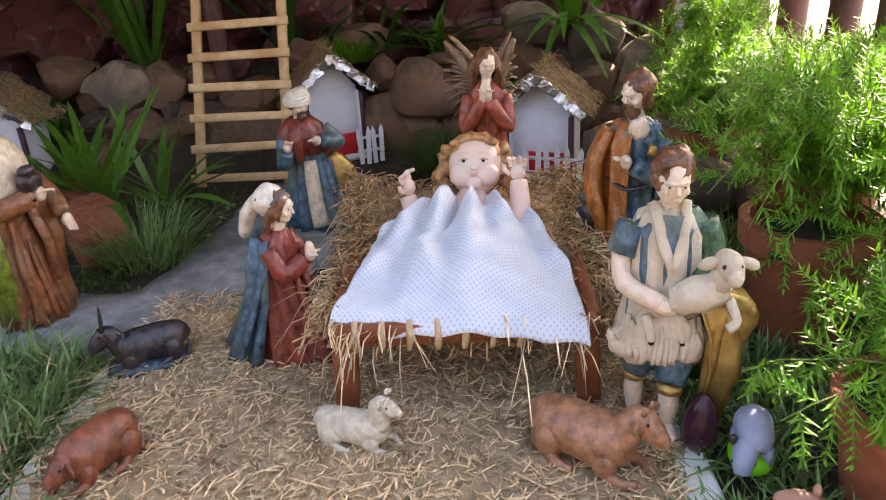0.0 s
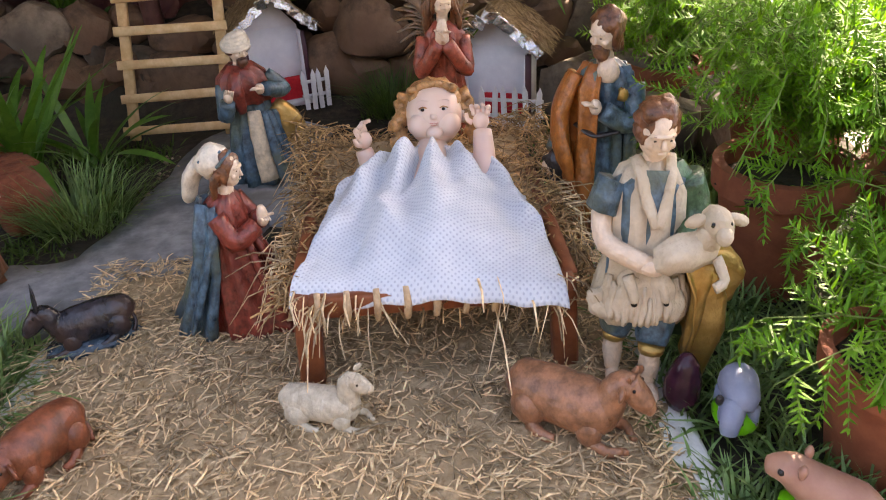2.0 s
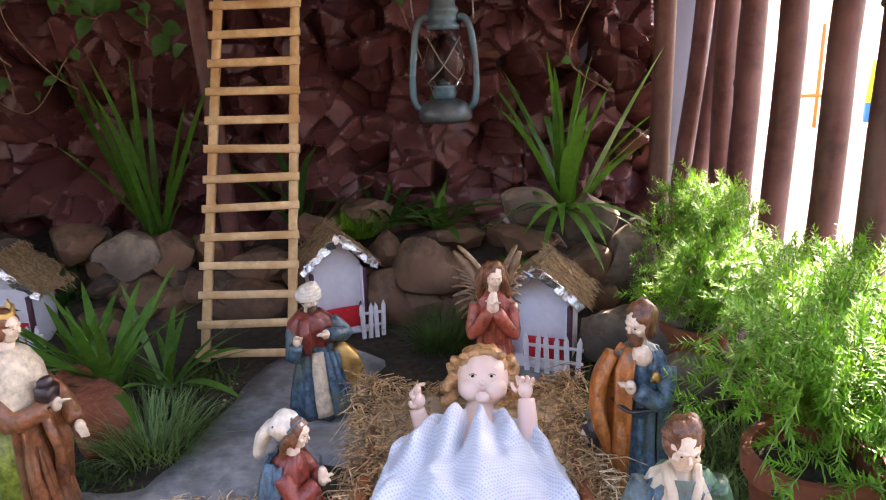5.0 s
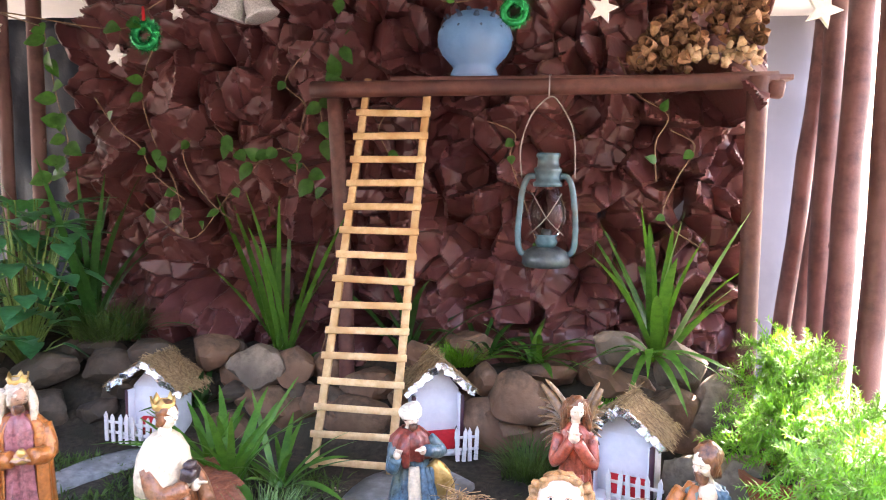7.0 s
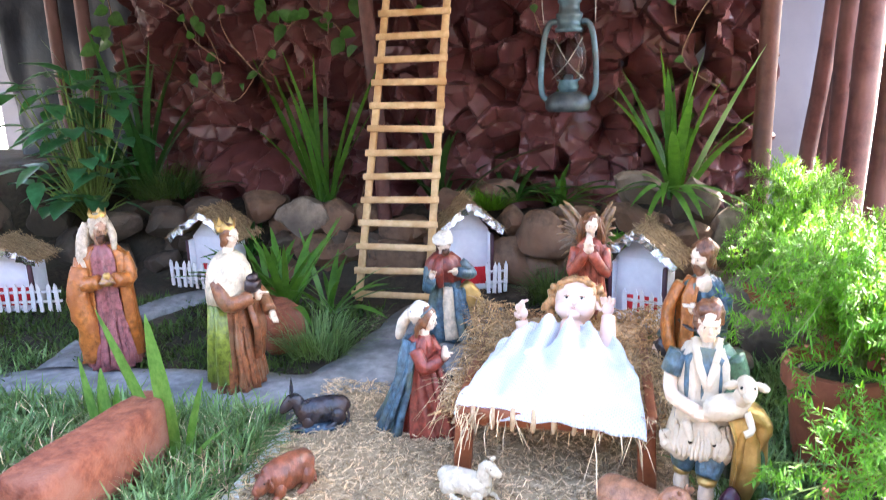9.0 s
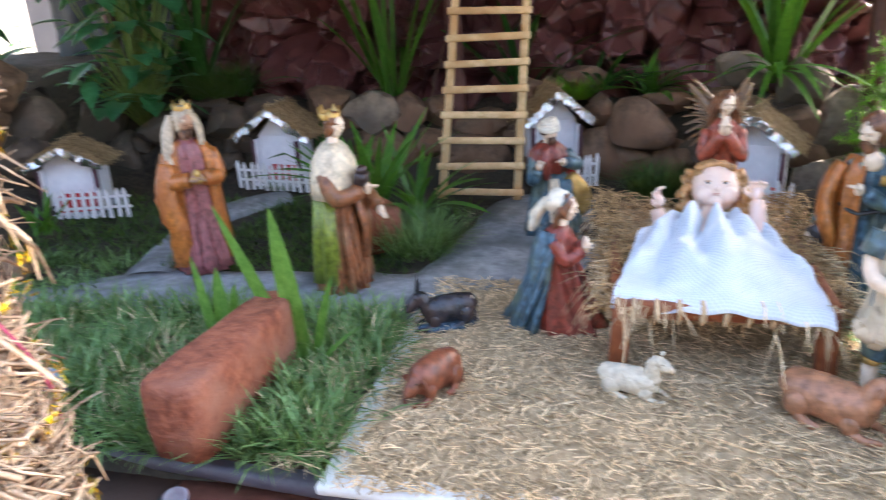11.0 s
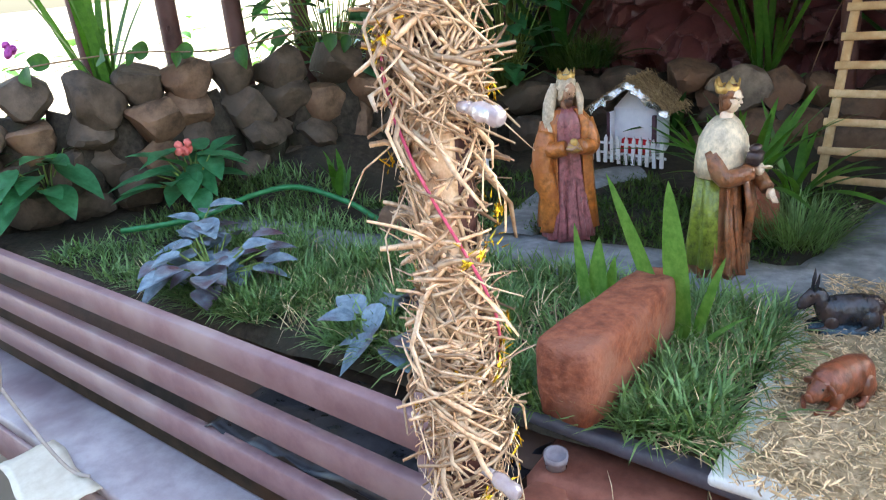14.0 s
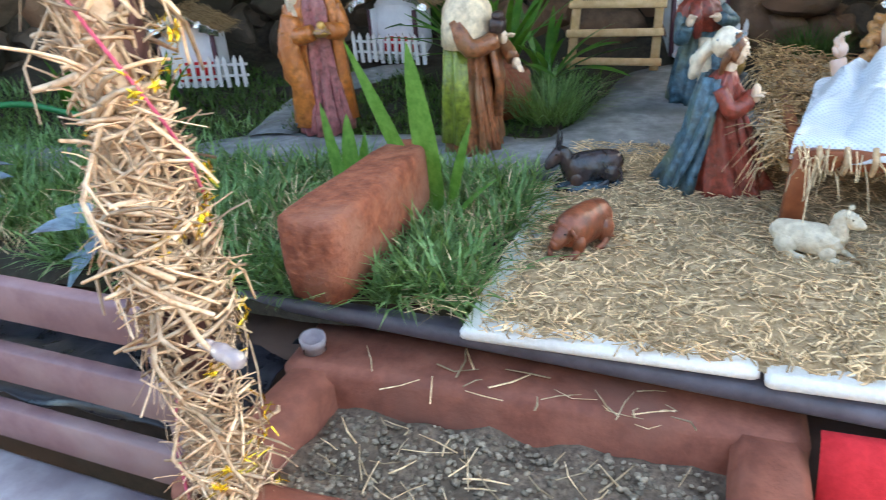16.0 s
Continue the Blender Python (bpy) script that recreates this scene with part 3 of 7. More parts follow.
g.add(vs, [(j * 40 + i, j * 40 + i + 1, j * 40 + i + 41, j * 40 + i + 40) for j in range(29) for i in range(39)])
tp = solo("tarpaulin", g, TARP, "dark blue plastic tarpaulin hung behind the posts", "tarpaulin")
tp.modifiers.new("thick", "SOLIDIFY").thickness = 0.003
# Runs on far left, past the display, to hold back side sky light.
g = Geo().box((-1.90, 1.705, 1.20), (5.8, 2.01, 0.06), 0, bev=0.1)
solo("ceiling", g, WHITEWALL, "plain white porch ceiling over the display", "ceiling", kind="structure")


# Added above the view: hides the upper front sky so the back stays darker.
g = Geo().box((-1.90, 0.72, 1.012), (5.8, 0.03, 0.314), 0, bev=0.1)
solo("shade_board", g, POSTWOOD, "dark board added above the view to shade the back", "board", kind="structure")


def wood_post(x, y, r, z0=-0.5, z1=1.17, lean=(0.0, 0.0), seed=0, label="peeled round wooden post, reddish brown"):
    g, pts, rad = Geo(), [], []
    for i in range(12):
        t = i / 11
        pts.append((x + lean[0] * t + 0.010 * noise.noise(Vector((t * 4, seed, 0))), y + lean[1] * t + 0.008 * noise.noise(Vector((t * 4, seed, 9))), z0 + (z1 - z0) * t))
        rad.append(r * (1.04 - 0.10 * t + 0.08 * noise.noise(Vector((t * 9, seed, 4)))))
    g.tube(pts, rad, 0, 14)
    for q in range(3):
        t = rnd.random()
        a = rnd.random() * 6.28
        g.ball((x + lean[0] * t + r * 0.92 * math.cos(a), y + lean[1] * t + r * 0.92 * math.sin(a), z0 + (z1 - z0) * t), (r * 0.22, r * 0.22, r * 0.32), 0, 8)
    return solo("wood_post", g, POSTWOOD, label, "post", group="porch posts")


for i, (px, py, pr) in enumerate(((0.708, 2.50, 0.029), (0.745, 2.43, 0.026), (0.745, 2.16, 0.030), (0.75, 2.03, 0.034), (0.74, 1.77, 0.031), (0.74, 1.554, 0.029), (0.74, 1.37, 0.029), (0.78, 1.22, 0.034), (0.80, 1.02, 0.034), (0.82, 0.82, 0.034), (0.84, 0.60, 0.034))):
    wood_post(px, py, pr, seed=i, lean=((0.115, 0.105)[i] if i < 2 else 0.012 * (i % 2), 0.0))
for i, (px, py, pr) in enumerate(((-1.62, 1.93, 0.020), (-1.49, 1.90, 0.022), (-2.147, 0.887, 0.026), (-2.052, 1.076, 0.026), (-1.974, 1.231, 0.026), (-1.890, 1.401, 0.026), (-1.78, 1.62, 0.020))):
    wood_post(px, py, pr, z0=-0.1, seed=20 + i, label="thin dark wooden post of the side fence")


# ---- rocks ----
def rock(name, c, r, material, seed, rot=0.0, label="", kind="", cat="rock", group="rocks of the bank"):
    rg = random.Random(seed)
    r = tuple(v * 1.2 for v in r)
    bm = bmesh.new()
    bmesh.ops.create_icosphere(bm, subdivisions=3, radius=1.0)
    cuts = [(Vector((rg.gauss(0, 1), rg.gauss(0, 1), rg.gauss(0, 1))).normalized(), rg.uniform(0.55, 0.85)) for _ in range(13)]
    for v in bm.verts:
        p = v.co.copy()
        for nrm, h in cuts:
            over = p.dot(nrm) - h
            if over > 0:
                p -= nrm * over * 0.95
        p *= 1 + 0.16 * noise.noise(p * 1.7 + Vector((seed, 0, 0))) + 0.06 * noise.noise(p * 5 + Vector((0, seed, 0)))
        v.co = Vector((p.x * r[0], p.y * r[1], p.z * r[2]))
    for f in bm.faces:
        f.smooth = True
    me = bpy.data.meshes.new(name)
    bm.to_mesh(me)
    bm.free()
    me.materials.append(material)
    me.set_sharp_from_angle(angle=radians(30))
    ob = new(name, me)
    ob.matrix_basis = pose(*c, rg.uniform(-15, 15), rg.uniform(-15, 15), rot)
    return tagged(ob, label, cat, group, kind)


BANK = [  # x, y, z, rx, ry, rz, kind of stone
    (-0.065, 1.60, 0.125, 0.082, 0.055, 0.060, 0), (-0.150, 1.66, 0.150, 0.045, 0.045, 0.045, 0), (-0.13, 1.63, 0.045, 0.085, 0.06, 0.065, 0),
    (0.010, 1.62, 0.035, 0.075, 0.06, 0.055, 0), (0.005, 1.70, 0.165, 0.075, 0.045, 0.03, 0), (0.155, 1.66, 0.245, 0.062, 0.05, 0.045, 1),
    (0.145, 1.64, 0.170, 0.055, 0.05, 0.042, 0), (0.290, 1.66, 0.215, 0.058, 0.05, 0.052, 1), (0.375, 1.66, 0.120, 0.072, 0.05, 0.068, 1),
    (0.280, 1.62, 0.110, 0.055, 0.05, 0.05, 0), (0.40, 1.70, 0.02, 0.08, 0.05, 0.05, 1), (-0.730, 1.66, 0.155, 0.072, 0.055, 0.052, 1), (-0.640, 1.68, 0.150, 0.050, 0.05, 0.052, 0),
    (-0.670, 1.63, 0.070, 0.062, 0.05, 0.042, 0), (-0.560, 1.65, 0.075, 0.05, 0.045, 0.05, 0), (-0.470, 1.64, 0.035, 0.105, 0.055, 0.060, 0),
    (-0.44, 1.68, 0.115, 0.06, 0.045, 0.045, 0), (-0.76, 1.62, 0.005, 0.062, 0.05, 0.052, 0), (-0.32, 1.69, 0.19, 0.06, 0.05, 0.045, 0), (-0.20, 1.75, 0.215, 0.06, 0.05, 0.04, 0),
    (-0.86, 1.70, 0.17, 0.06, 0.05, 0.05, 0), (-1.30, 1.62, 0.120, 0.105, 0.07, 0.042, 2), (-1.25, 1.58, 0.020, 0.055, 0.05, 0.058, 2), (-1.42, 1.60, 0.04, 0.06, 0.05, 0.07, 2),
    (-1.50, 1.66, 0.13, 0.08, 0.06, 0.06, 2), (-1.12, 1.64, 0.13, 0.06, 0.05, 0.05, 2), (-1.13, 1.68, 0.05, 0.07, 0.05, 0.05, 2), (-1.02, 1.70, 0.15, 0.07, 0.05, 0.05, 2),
    (0.300, 1.40, 0.055, 0.060, 0.05, 0.060, 1), (0.400, 1.20, 0.045, 0.062, 0.05, 0.055, 1), (0.44, 1.30, 0.06, 0.05, 0.05, 0.05, 1), (0.36, 1.33, 0.085, 0.05, 0.05, 0.05, 1), (0.30, 1.13, 0.01, 0.05, 0.04, 0.03, 1), (0.468, 1.215, 0.03, 0.048, 0.045, 0.045, 0),
]
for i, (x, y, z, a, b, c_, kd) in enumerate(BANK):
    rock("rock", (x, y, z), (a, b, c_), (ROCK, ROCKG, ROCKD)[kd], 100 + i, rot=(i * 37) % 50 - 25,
         label=("rounded brown field stone in the rock bank", "pale grey-brown field stone in the rock bank", "dark stone at the left end of the rock bank")[kd])
fr = random.Random(19)
for i in range(46):
    x = -1.45 + 1.92 * (i + fr.random()) / 46
    y, z = fr.uniform(1.60, 1.76), 0.0
    z = gz(x, y) + fr.uniform(0.0, 0.03)
    w = fr.uniform(0.035, 0.06)
    # left of x = -0.95 every stone takes the dark rock
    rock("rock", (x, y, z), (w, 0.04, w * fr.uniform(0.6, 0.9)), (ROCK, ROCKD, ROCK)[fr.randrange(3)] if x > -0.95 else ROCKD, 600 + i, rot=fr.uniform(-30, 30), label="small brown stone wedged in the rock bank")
# low dry-stone wall at the side
wr = random.Random(4)
a0, a1 = Vector((-1.50, 1.42)), Vector((-2.18, 0.42))
g = Geo()
for q in range(12):
    pc = a0.lerp(a1, q / 11)
    g.ball((pc.x - 0.03, pc.y + 0.02, 0.10), (0.09, 0.06, 0.17), 0, 10, rough=0.3, freq=20)
solo("wall_core", g, SOIL, "dark earth core packed behind the side wall stones", "earth", kind="stuff")
for row in range(4):
    t = 0.02 + 0.035 * (row % 2)
    while t < 1.0:
        w = wr.uniform(0.062, 0.092)
        p = a0.lerp(a1, t)
        top = 0.35 - 0.05 * t
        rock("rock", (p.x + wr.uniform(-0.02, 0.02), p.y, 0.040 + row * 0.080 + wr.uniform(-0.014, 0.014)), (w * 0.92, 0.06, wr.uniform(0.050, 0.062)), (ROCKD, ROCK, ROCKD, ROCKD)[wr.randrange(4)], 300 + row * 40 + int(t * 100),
             rot=-34 + wr.uniform(-12, 12), label="rough brown stone of the low dry-stone side wall", group="side wall stones")
        t += w * 1.60 / 1.21
rock("rock", (-1.20, 0.91, 0.015), (0.045, 0.03, 0.026), ROCK, 77, 10, "small loose stone beside the grass")


# ---- front planter, bench, straw posts ----
pl = thing("planter_box", pose(0, 0, 0), "low red-oxide masonry planter filled with dry soil", "planter")
part("back_rim", Geo().box((-0.365, 0.462, -0.19), (0.53, 0.110, 0.26), 0, bev=0.09).jolt(0.004, 16), REDOXIDE, pl)
part("front_rim", Geo().box((-0.36, 0.228, -0.20), (0.54, 0.070, 0.26), 0, rot=(0, 0, 0), bev=0.15).jolt(0.005, 16), REDOXIDE, pl)
part("left_rim", Geo().box((-0.605, 0.345, -0.195), (0.062, 0.24, 0.26), 0, rot=(0, 0, -8), bev=0.2).jolt(0.006, 16), REDOXIDE, pl)
part("right_rim", Geo().box((-0.135, 0.33, -0.195), (0.065, 0.27, 0.26), 0, bev=0.15).jolt(0.005, 16), REDOXIDE, pl)
g = Geo()
vs = [(-0.60 + 0.46 * i / 40, 0.24 + 0.20 * j / 24, -0.108 + 0.012 * noise.noise(Vector((i * 0.25, j * 0.25, 1))) + 0.004 * noise.noise(Vector((i * 1.3, j * 1.3, 7)))) for j in range(25) for i in range(41)]
g.add(vs, [(j * 41 + i, j * 41 + i + 1, j * 41 + i + 42, j * 41 + i + 41) for j in range(24) for i in range(40)])
part("soil", g, GRAVEL, pl, "dry crumbly grey-brown soil")
N = 900
g = Geo()
for i in range(N):
    x, y = rnd.uniform(-0.56, -0.17), rnd.uniform(0.27, 0.40)
    r = rnd.uniform(0.0012, 0.0035)
    g.ball((x, y, -0.106 + 0.008 * noise.noise(Vector(((x + 0.6) * 21, (y - 0.24) * 30, 1)))), (r * 1.4, r, r * 0.7), 0, 6, rot=(0, 0, rnd.uniform(0, 180)))
solo("pebbles", g, PEBBLE, "small clods, pebbles and bits of straw on the planter soil", "pebbles", kind="stuff")
N = 80
rs = np.random.RandomState(21)
c = np.stack([rs.uniform(-0.55, -0.17, N), rs.uniform(0.27, 0.46, N), np.full(N, -0.1)], 1)
c[:, 2] = np.where(c[:, 1] > 0.395, -0.055, -0.098)
an, ln = rs.uniform(0, 3.14, N), rs.uniform(0.006, 0.026, N)
d = np.stack([np.cos(an) * ln, np.sin(an) * ln, rs.normal(0, 0.001, N)], 1)
solo("fallen_straw", prisms(c - d, c + d, rs.uniform(0.0006, 0.0014, N), rs.normal(0, 0.002, (N, 3))), STRAW, "loose straw fallen on the planter and its rim", "straw", kind="stuff")
g = Geo()
vs = []
for j in range(20):
    for i in range(30):
        u, v = i / 29, j / 19
        vs.append((-0.098 + 0.75 * u, 0.410 - 0.030 * smooth01(v * 6) - 0.02 * math.sin(u * 25) * v, -0.045 - 0.42 * max(0, v - 0.05)))
g.add(vs, [(j * 30 + i, j * 30 + i + 1, j * 30 + i + 31, j * 30 + i + 30) for j in range(19) for i in range(29)])
rc = solo("red_drape", g, REDCLOTH, "bright red cloth draped over the bed's front", "cloth")
rc.modifiers.new("thick", "SOLIDIFY").thickness = 0.003
g = Geo()
vs = [(-1.10 + 0.46 * i / 19, 0.31 + 0.19 * j / 9, -0.085 + 0.020 * noise.noise(Vector((i * 0.5, j * 0.6, 0)))) for j in range(10) for i in range(20)]
g.add(vs, [(j * 20 + i, j * 20 + i + 1, j * 20 + i + 21, j * 20 + i + 20) for j in range(9) for i in range(19)])
bf = solo("plastic_sheet", g, BLACKFILM, "glossy black plastic sheet lining the bed's edge", "plastic sheet")
bf.modifiers.new("thick", "SOLIDIFY").thickness = 0.002

bench = thing("bench", pose(-0.66, 0.296, 0, 0, 0, -3.5), "plum-brown painted wooden slat bench, dusty", "bench")
for i, z in enumerate((0.053, -0.027, -0.107)):
    part("back_slat", Geo().box((-0.72, -0.006 * i, z), (1.45, 0.018, 0.045), 0, bev=0.12).jolt(0.0015, 9), BENCH, bench)
part("seat_board", Geo().box((-0.72, -0.075, -0.165), (1.48, 0.115, 0.022), 0, bev=0.15), SEAT, bench, "greyed dusty seat board")
part("apron", Geo().box((-0.72, -0.128, -0.215), (1.48, 0.02, 0.075), 0, bev=0.1), BENCH, bench)
for x in (-0.02, -1.41):
    part("back_post", Geo().box((x, 0.016, -0.20), (0.04, 0.022, 0.60), 0, bev=0.1), BENCH, bench)
    part("leg", Geo().box((x, -0.10, -0.35), (0.045, 0.04, 0.33), 0, bev=0.1), BENCH, bench)

def ribbons(P, w):
    """Flat-sided stalks along rows of points P (count, steps, 3) with half widths w."""
    n, k, _ = P.shape
    d = np.gradient(P, axis=1)
    d /= np.linalg.norm(d, axis=2, keepdims=True) + 1e-9
    out = P * np.array([1.0, 1.0, 0.0])
    out /= np.linalg.norm(out, axis=2, keepdims=True) + 1e-9
    s = np.cross(d, out)
    s /= np.linalg.norm(s, axis=2, keepdims=True) + 1e-9
    u = np.cross(s, d)
    taper = np.linspace(1.0, 0.55, k)[None, :, None] * w[:, None, None]
    V = np.stack([P + s * taper, P + u * taper * 0.45, P - s * taper], 2)
    quads = [(a * 3 + b, a * 3 + (b + 1) % 3, a * 3 + 3 + (b + 1) % 3, a * 3 + 3 + b) for a in range(k - 1) for b in range(3)]
    g = Geo()
    g.v = V.reshape(-1, 3).tolist()
    g.f = (np.arange(n)[:, None, None] * k * 3 + np.array(quads)[None]).reshape(-1, 4).tolist()
    g.m = [0] * len(g.f)
    return g


def straw_post(x, y, z0, z1, r, n, seed, label):
    """A post wrapped in bundles of dry straw, with tinsel and string."""
    th = thing("straw_post", pose(x, y, z0), label, "post", group="straw-wrapped posts")
    H = z1 - z0
    part("core", Geo().tube([(0, 0, -0.4), (0.003, 0.002, H * 0.5), (0.015, 0.03, H)], 0.022, 0, 12), POSTWOOD, th, "dark wooden post")
    rs = np.random.RandomState(seed)
    g = Geo()
    pts = [(0, 0, H * i / 12) for i in range(13)]
    g.tube(pts, [r * (0.72 + 0.10 * math.sin(i * 1.9)) for i in range(13)], 0, 16, rough=0.4)
    part("straw_core", g, RAFFIA, th)
    z = rs.uniform(0, H, n)
    a = rs.uniform(0, 2 * math.pi, n)
    lump = 0.82 + 0.26 * np.sin(z * 21 + 1.0 + 0.8 * np.sin(a)) + 0.14 * np.sin(z * 47 + a) + 0.08 * np.sin(z * 90 + 2 * a)
    rad = r * lump * rs.uniform(0.72, 1.05, n)
    p0 = np.stack([np.cos(a) * rad, np.sin(a) * rad, z], 1)
    ln = rs.uniform(0.016, 0.085, n)
    way = rs.normal(0.0, 0.95, n) + np.where(rs.rand(n) < 0.5, 0.5, 2.4)
    t = np.linspace(0, 1, 6)[None, :]
    curl = rs.normal(0, 0.6, (n, 1))
    ang = a[:, None] + (np.cos(way)[:, None] * t + 0.30 * curl * t * t) * ln[:, None] / r
    zz = z[:, None] + (np.sin(way)[:, None] * t - 0.35 * t * t + 0.25 * curl * t * (1 - t)) * ln[:, None]
    lift = np.abs(rs.normal(0, 0.007, (n, 1))) * t ** 2 + np.where(rs.rand(n, 1) < 0.10, 0.022, 0.004) * t ** 3 + rs.uniform(0, 0.004, (n, 1)) * np.sin(math.pi * t)
    rr = rad[:, None] + lift
    part("straw", ribbons(np.stack([np.cos(ang) * rr, np.sin(ang) * rr, zz], 2), 0.0008 + 0.0032 * rs.uniform(0, 1, n) ** 1.8), RAFFIA, th, "loose dry straw, curled and wound round")["kind"] = "stuff"
    n2 = 150
    z = rs.uniform(0.03, H, n2)
    a = rs.uniform(0, 2 * math.pi, n2)
    p0 = np.stack([np.cos(a) * r * 0.9, np.sin(a) * r * 0.9, z], 1)
    d = np.stack([np.cos(a) * 0.35 - np.sin(a) * 0.5, np.sin(a) * 0.35 + np.cos(a) * 0.5, rs.normal(-0.8, 0.5, n2)], 1)
    d /= np.linalg.norm(d, axis=1, keepdims=True)
    part("long_straw", prisms(p0, p0 + d * rs.uniform(0.03, 0.080, (n2, 1)), rs.uniform(0.0010, 0.0036, n2), np.stack([np.cos(a), np.sin(a), np.zeros(n2)], 1) * 0.012), RAFFIA, th, "long flat straw ends")["kind"] = "stuff"
    g, gr = Geo(), random.Random(seed)
    for q in range(int(H / 0.11)):
        a0, z0_ = gr.uniform(0, 6.283), 0.05 + 0.11 * q
        for w in range(58):
            a = a0 + gr.uniform(-2.2, 2.2)
            out = Vector((math.cos(a), math.sin(a), 0))
            e = out * r * gr.uniform(1.15, 1.55) + Vector((0, 0, z0_ + 0.016 * (a - a0) + gr.gauss(0, 0.006)))
            s1, up = Vector((-out.y, out.x, 0)), Vector((0, 0, 1))
            if w % 6 == 0:
                k1, tl = gr.uniform(0.0040, 0.0068), gr.uniform(0, 1.2)
                rim = [e + (k1 if k % 2 == 0 else k1 * 0.42) * (math.cos(k * 0.628 + tl) * s1 + math.sin(k * 0.628 + tl) * up) for k in range(10)]
                g.add([e + out * 0.0015, e - out * 0.001] + rim, [(0, 2 + k, 2 + (k + 1) % 10) for k in range(10)] + [(1, 2 + (k + 1) % 10, 2 + k) for k in range(10)], 0)
            else:
                d = (s1 * gr.gauss(0, 1) + up * gr.gauss(0, 0.6) + out * 0.3).normalized()
                g.tube([e, e + d * gr.uniform(0.006, 0.014)], [0.0009, 0.0003], 0, 3)
    part("gold_garland", g, GOLDTINSEL, th, "gold foil star garland wound round", smooth=False)
    g = Geo()
    g.tube([(math.cos(1.0 + q * 0.42) * r * 1.20, math.sin(1.0 + q * 0.42) * r * 1.20, H - H * q / 40) for q in range(41)], 0.0014, 0, 5)
    part("pink_string", g, PINKSTRING, th, "faded pink string")
    return th


straw_post(-0.588, 0.248, -0.16, 1.16, 0.0305, 7000, 31, "wooden post wrapped in dry straw with gold stars")
straw_post(-2.20, 0.330, -0.16, 1.16, 0.050, 3000, 32, "straw-wrapped post at the bench's far end")
wood_post(-0.672, 0.276, 0.011, z0=-0.5, lean=(0.148, 0.0), seed=61, label="slim red-brown post behind the straw wrapping")


# ---- little houses ----
def little_house(m, w, d, h, roof, label, fence, foil_front=True):
    """White card house with a straw roof, maroon side boards, red floor and a picket fence in front (front is -y)."""
    th = thing("little_house", m, label, "house model", group="little houses")
    part("front_wall", Geo().box((0, -d * 0.22, h / 2), (w, 0.005, h), 0, bev=0.1), WHITECARD, th)
    part("back_wall", Geo().box((0, d / 2, h / 2), (w, 0.005, h), 0, bev=0.1), WHITECARD, th)
    for s in (-1, 1):
        part("side_wall", Geo().box((s * w / 2, 0, h * 0.47), (0.006, d, h * 0.94), 0, bev=0.1), WHITECARD, th)
        part("corner_board", Geo().box((s * (w / 2 + 0.004), -d / 2 + 0.004, h * 0.47), (0.010, 0.010, h * 0.94), 0, bev=0.15), MAROON, th, "dark maroon corner board")
    part("floor_board", Geo().box((0, -0.012, 0.004), (w * 1.05, d * 1.25, 0.008), 0, bev=0.15), WHITECARD, th)
    part("floor_cloth", Geo().box((w * 0.10, -d * 0.36, 0.026), (w * 0.72, d * 0.22, 0.046), 0, rot=(-12, 0, 0), bev=0.2).jolt(0.003, 40), REDCLOTH, th, "red cloth on the floor")
    e, rise = roof
    g = Geo().add([(-w / 2, -d * 0.25, h), (w / 2, -d * 0.25, h), (0, -d * 0.25, h + rise * 0.9), (-w / 2, -d * 0.2, h), (w / 2, -d * 0.2, h), (0, -d * 0.2, h + rise * 0.9)], [(0, 1, 2), (5, 4, 3), (0, 3, 4, 1), (1, 4, 5, 2), (2, 5, 3, 0)])
    part("gable", g, WHITECARD, th, smooth=False)
    slope = math.degrees(math.atan2(rise, e))
    ln = math.hypot(rise, e)
    for s in (-1, 1):
        part("roof_panel", Geo().box((s * e / 2, 0, h + rise / 2 + 0.002), (ln + 0.004, d * 1.35, 0.006), 0, rot=(0, s * slope, 0), bev=0.2), THATCH, th)
        g = Geo()
        n = 7
        for i in range(n):
            t = (i + 0.5) / n
            x, z = s * e * t, h + rise * (1 - t) + 0.004
            y = -d * 0.675
            j = rnd.uniform(0.8, 1.3)
            g.box((x, y - 0.002, z - 0.006 * j), (ln / n * 1.2, 0.004, 0.016 * j), 0, rot=(rnd.uniform(-35, 20), s * slope + rnd.uniform(-25, 25), rnd.uniform(-20, 20)), bev=0.15)
        part("foil_trim", g.jolt(0.002, 150), FOIL, th, "crinkled silver foil strip", smooth=False)
        n = 520
        rs = np.random.RandomState(int(abs(m.translation.x) * 1000) + s + 5)
        t, y = rs.uniform(-0.05, 1.12, n), rs.uniform(-d * 0.72, d * 0.72, n)
        p = np.stack([s * e * t, y, h + rise * (1 - t) + rs.uniform(0.004, 0.013, n)], 1)
        an = rs.normal(0, 0.7, n)
        q = rs.uniform(0.006, 0.018, n)
        dv = np.stack([s * np.cos(an) * q * e / ln, np.sin(an) * q, -np.cos(an) * q * rise / ln + rs.normal(0, 0.002, n)], 1)
        part("thatch", prisms(p - dv, p + dv, rs.uniform(0.0007, 0.0014, n)), THATCH, th, "loose chopped straw thatch")["kind"] = "stuff"
    fx0, fx1, fy, fh, cnt = fence
    fn = part("fence", Geo().box(((fx0 + fx1) / 2, fy, fh * 0.33), (fx1 - fx0, 0.003, 0.006), 0), FENCEWHITE, th)
    part("rail", Geo().box(((fx0 + fx1) / 2, fy, fh * 0.68), (fx1 - fx0, 0.003, 0.006), 0), FENCEWHITE, fn)
    pk = Geo()
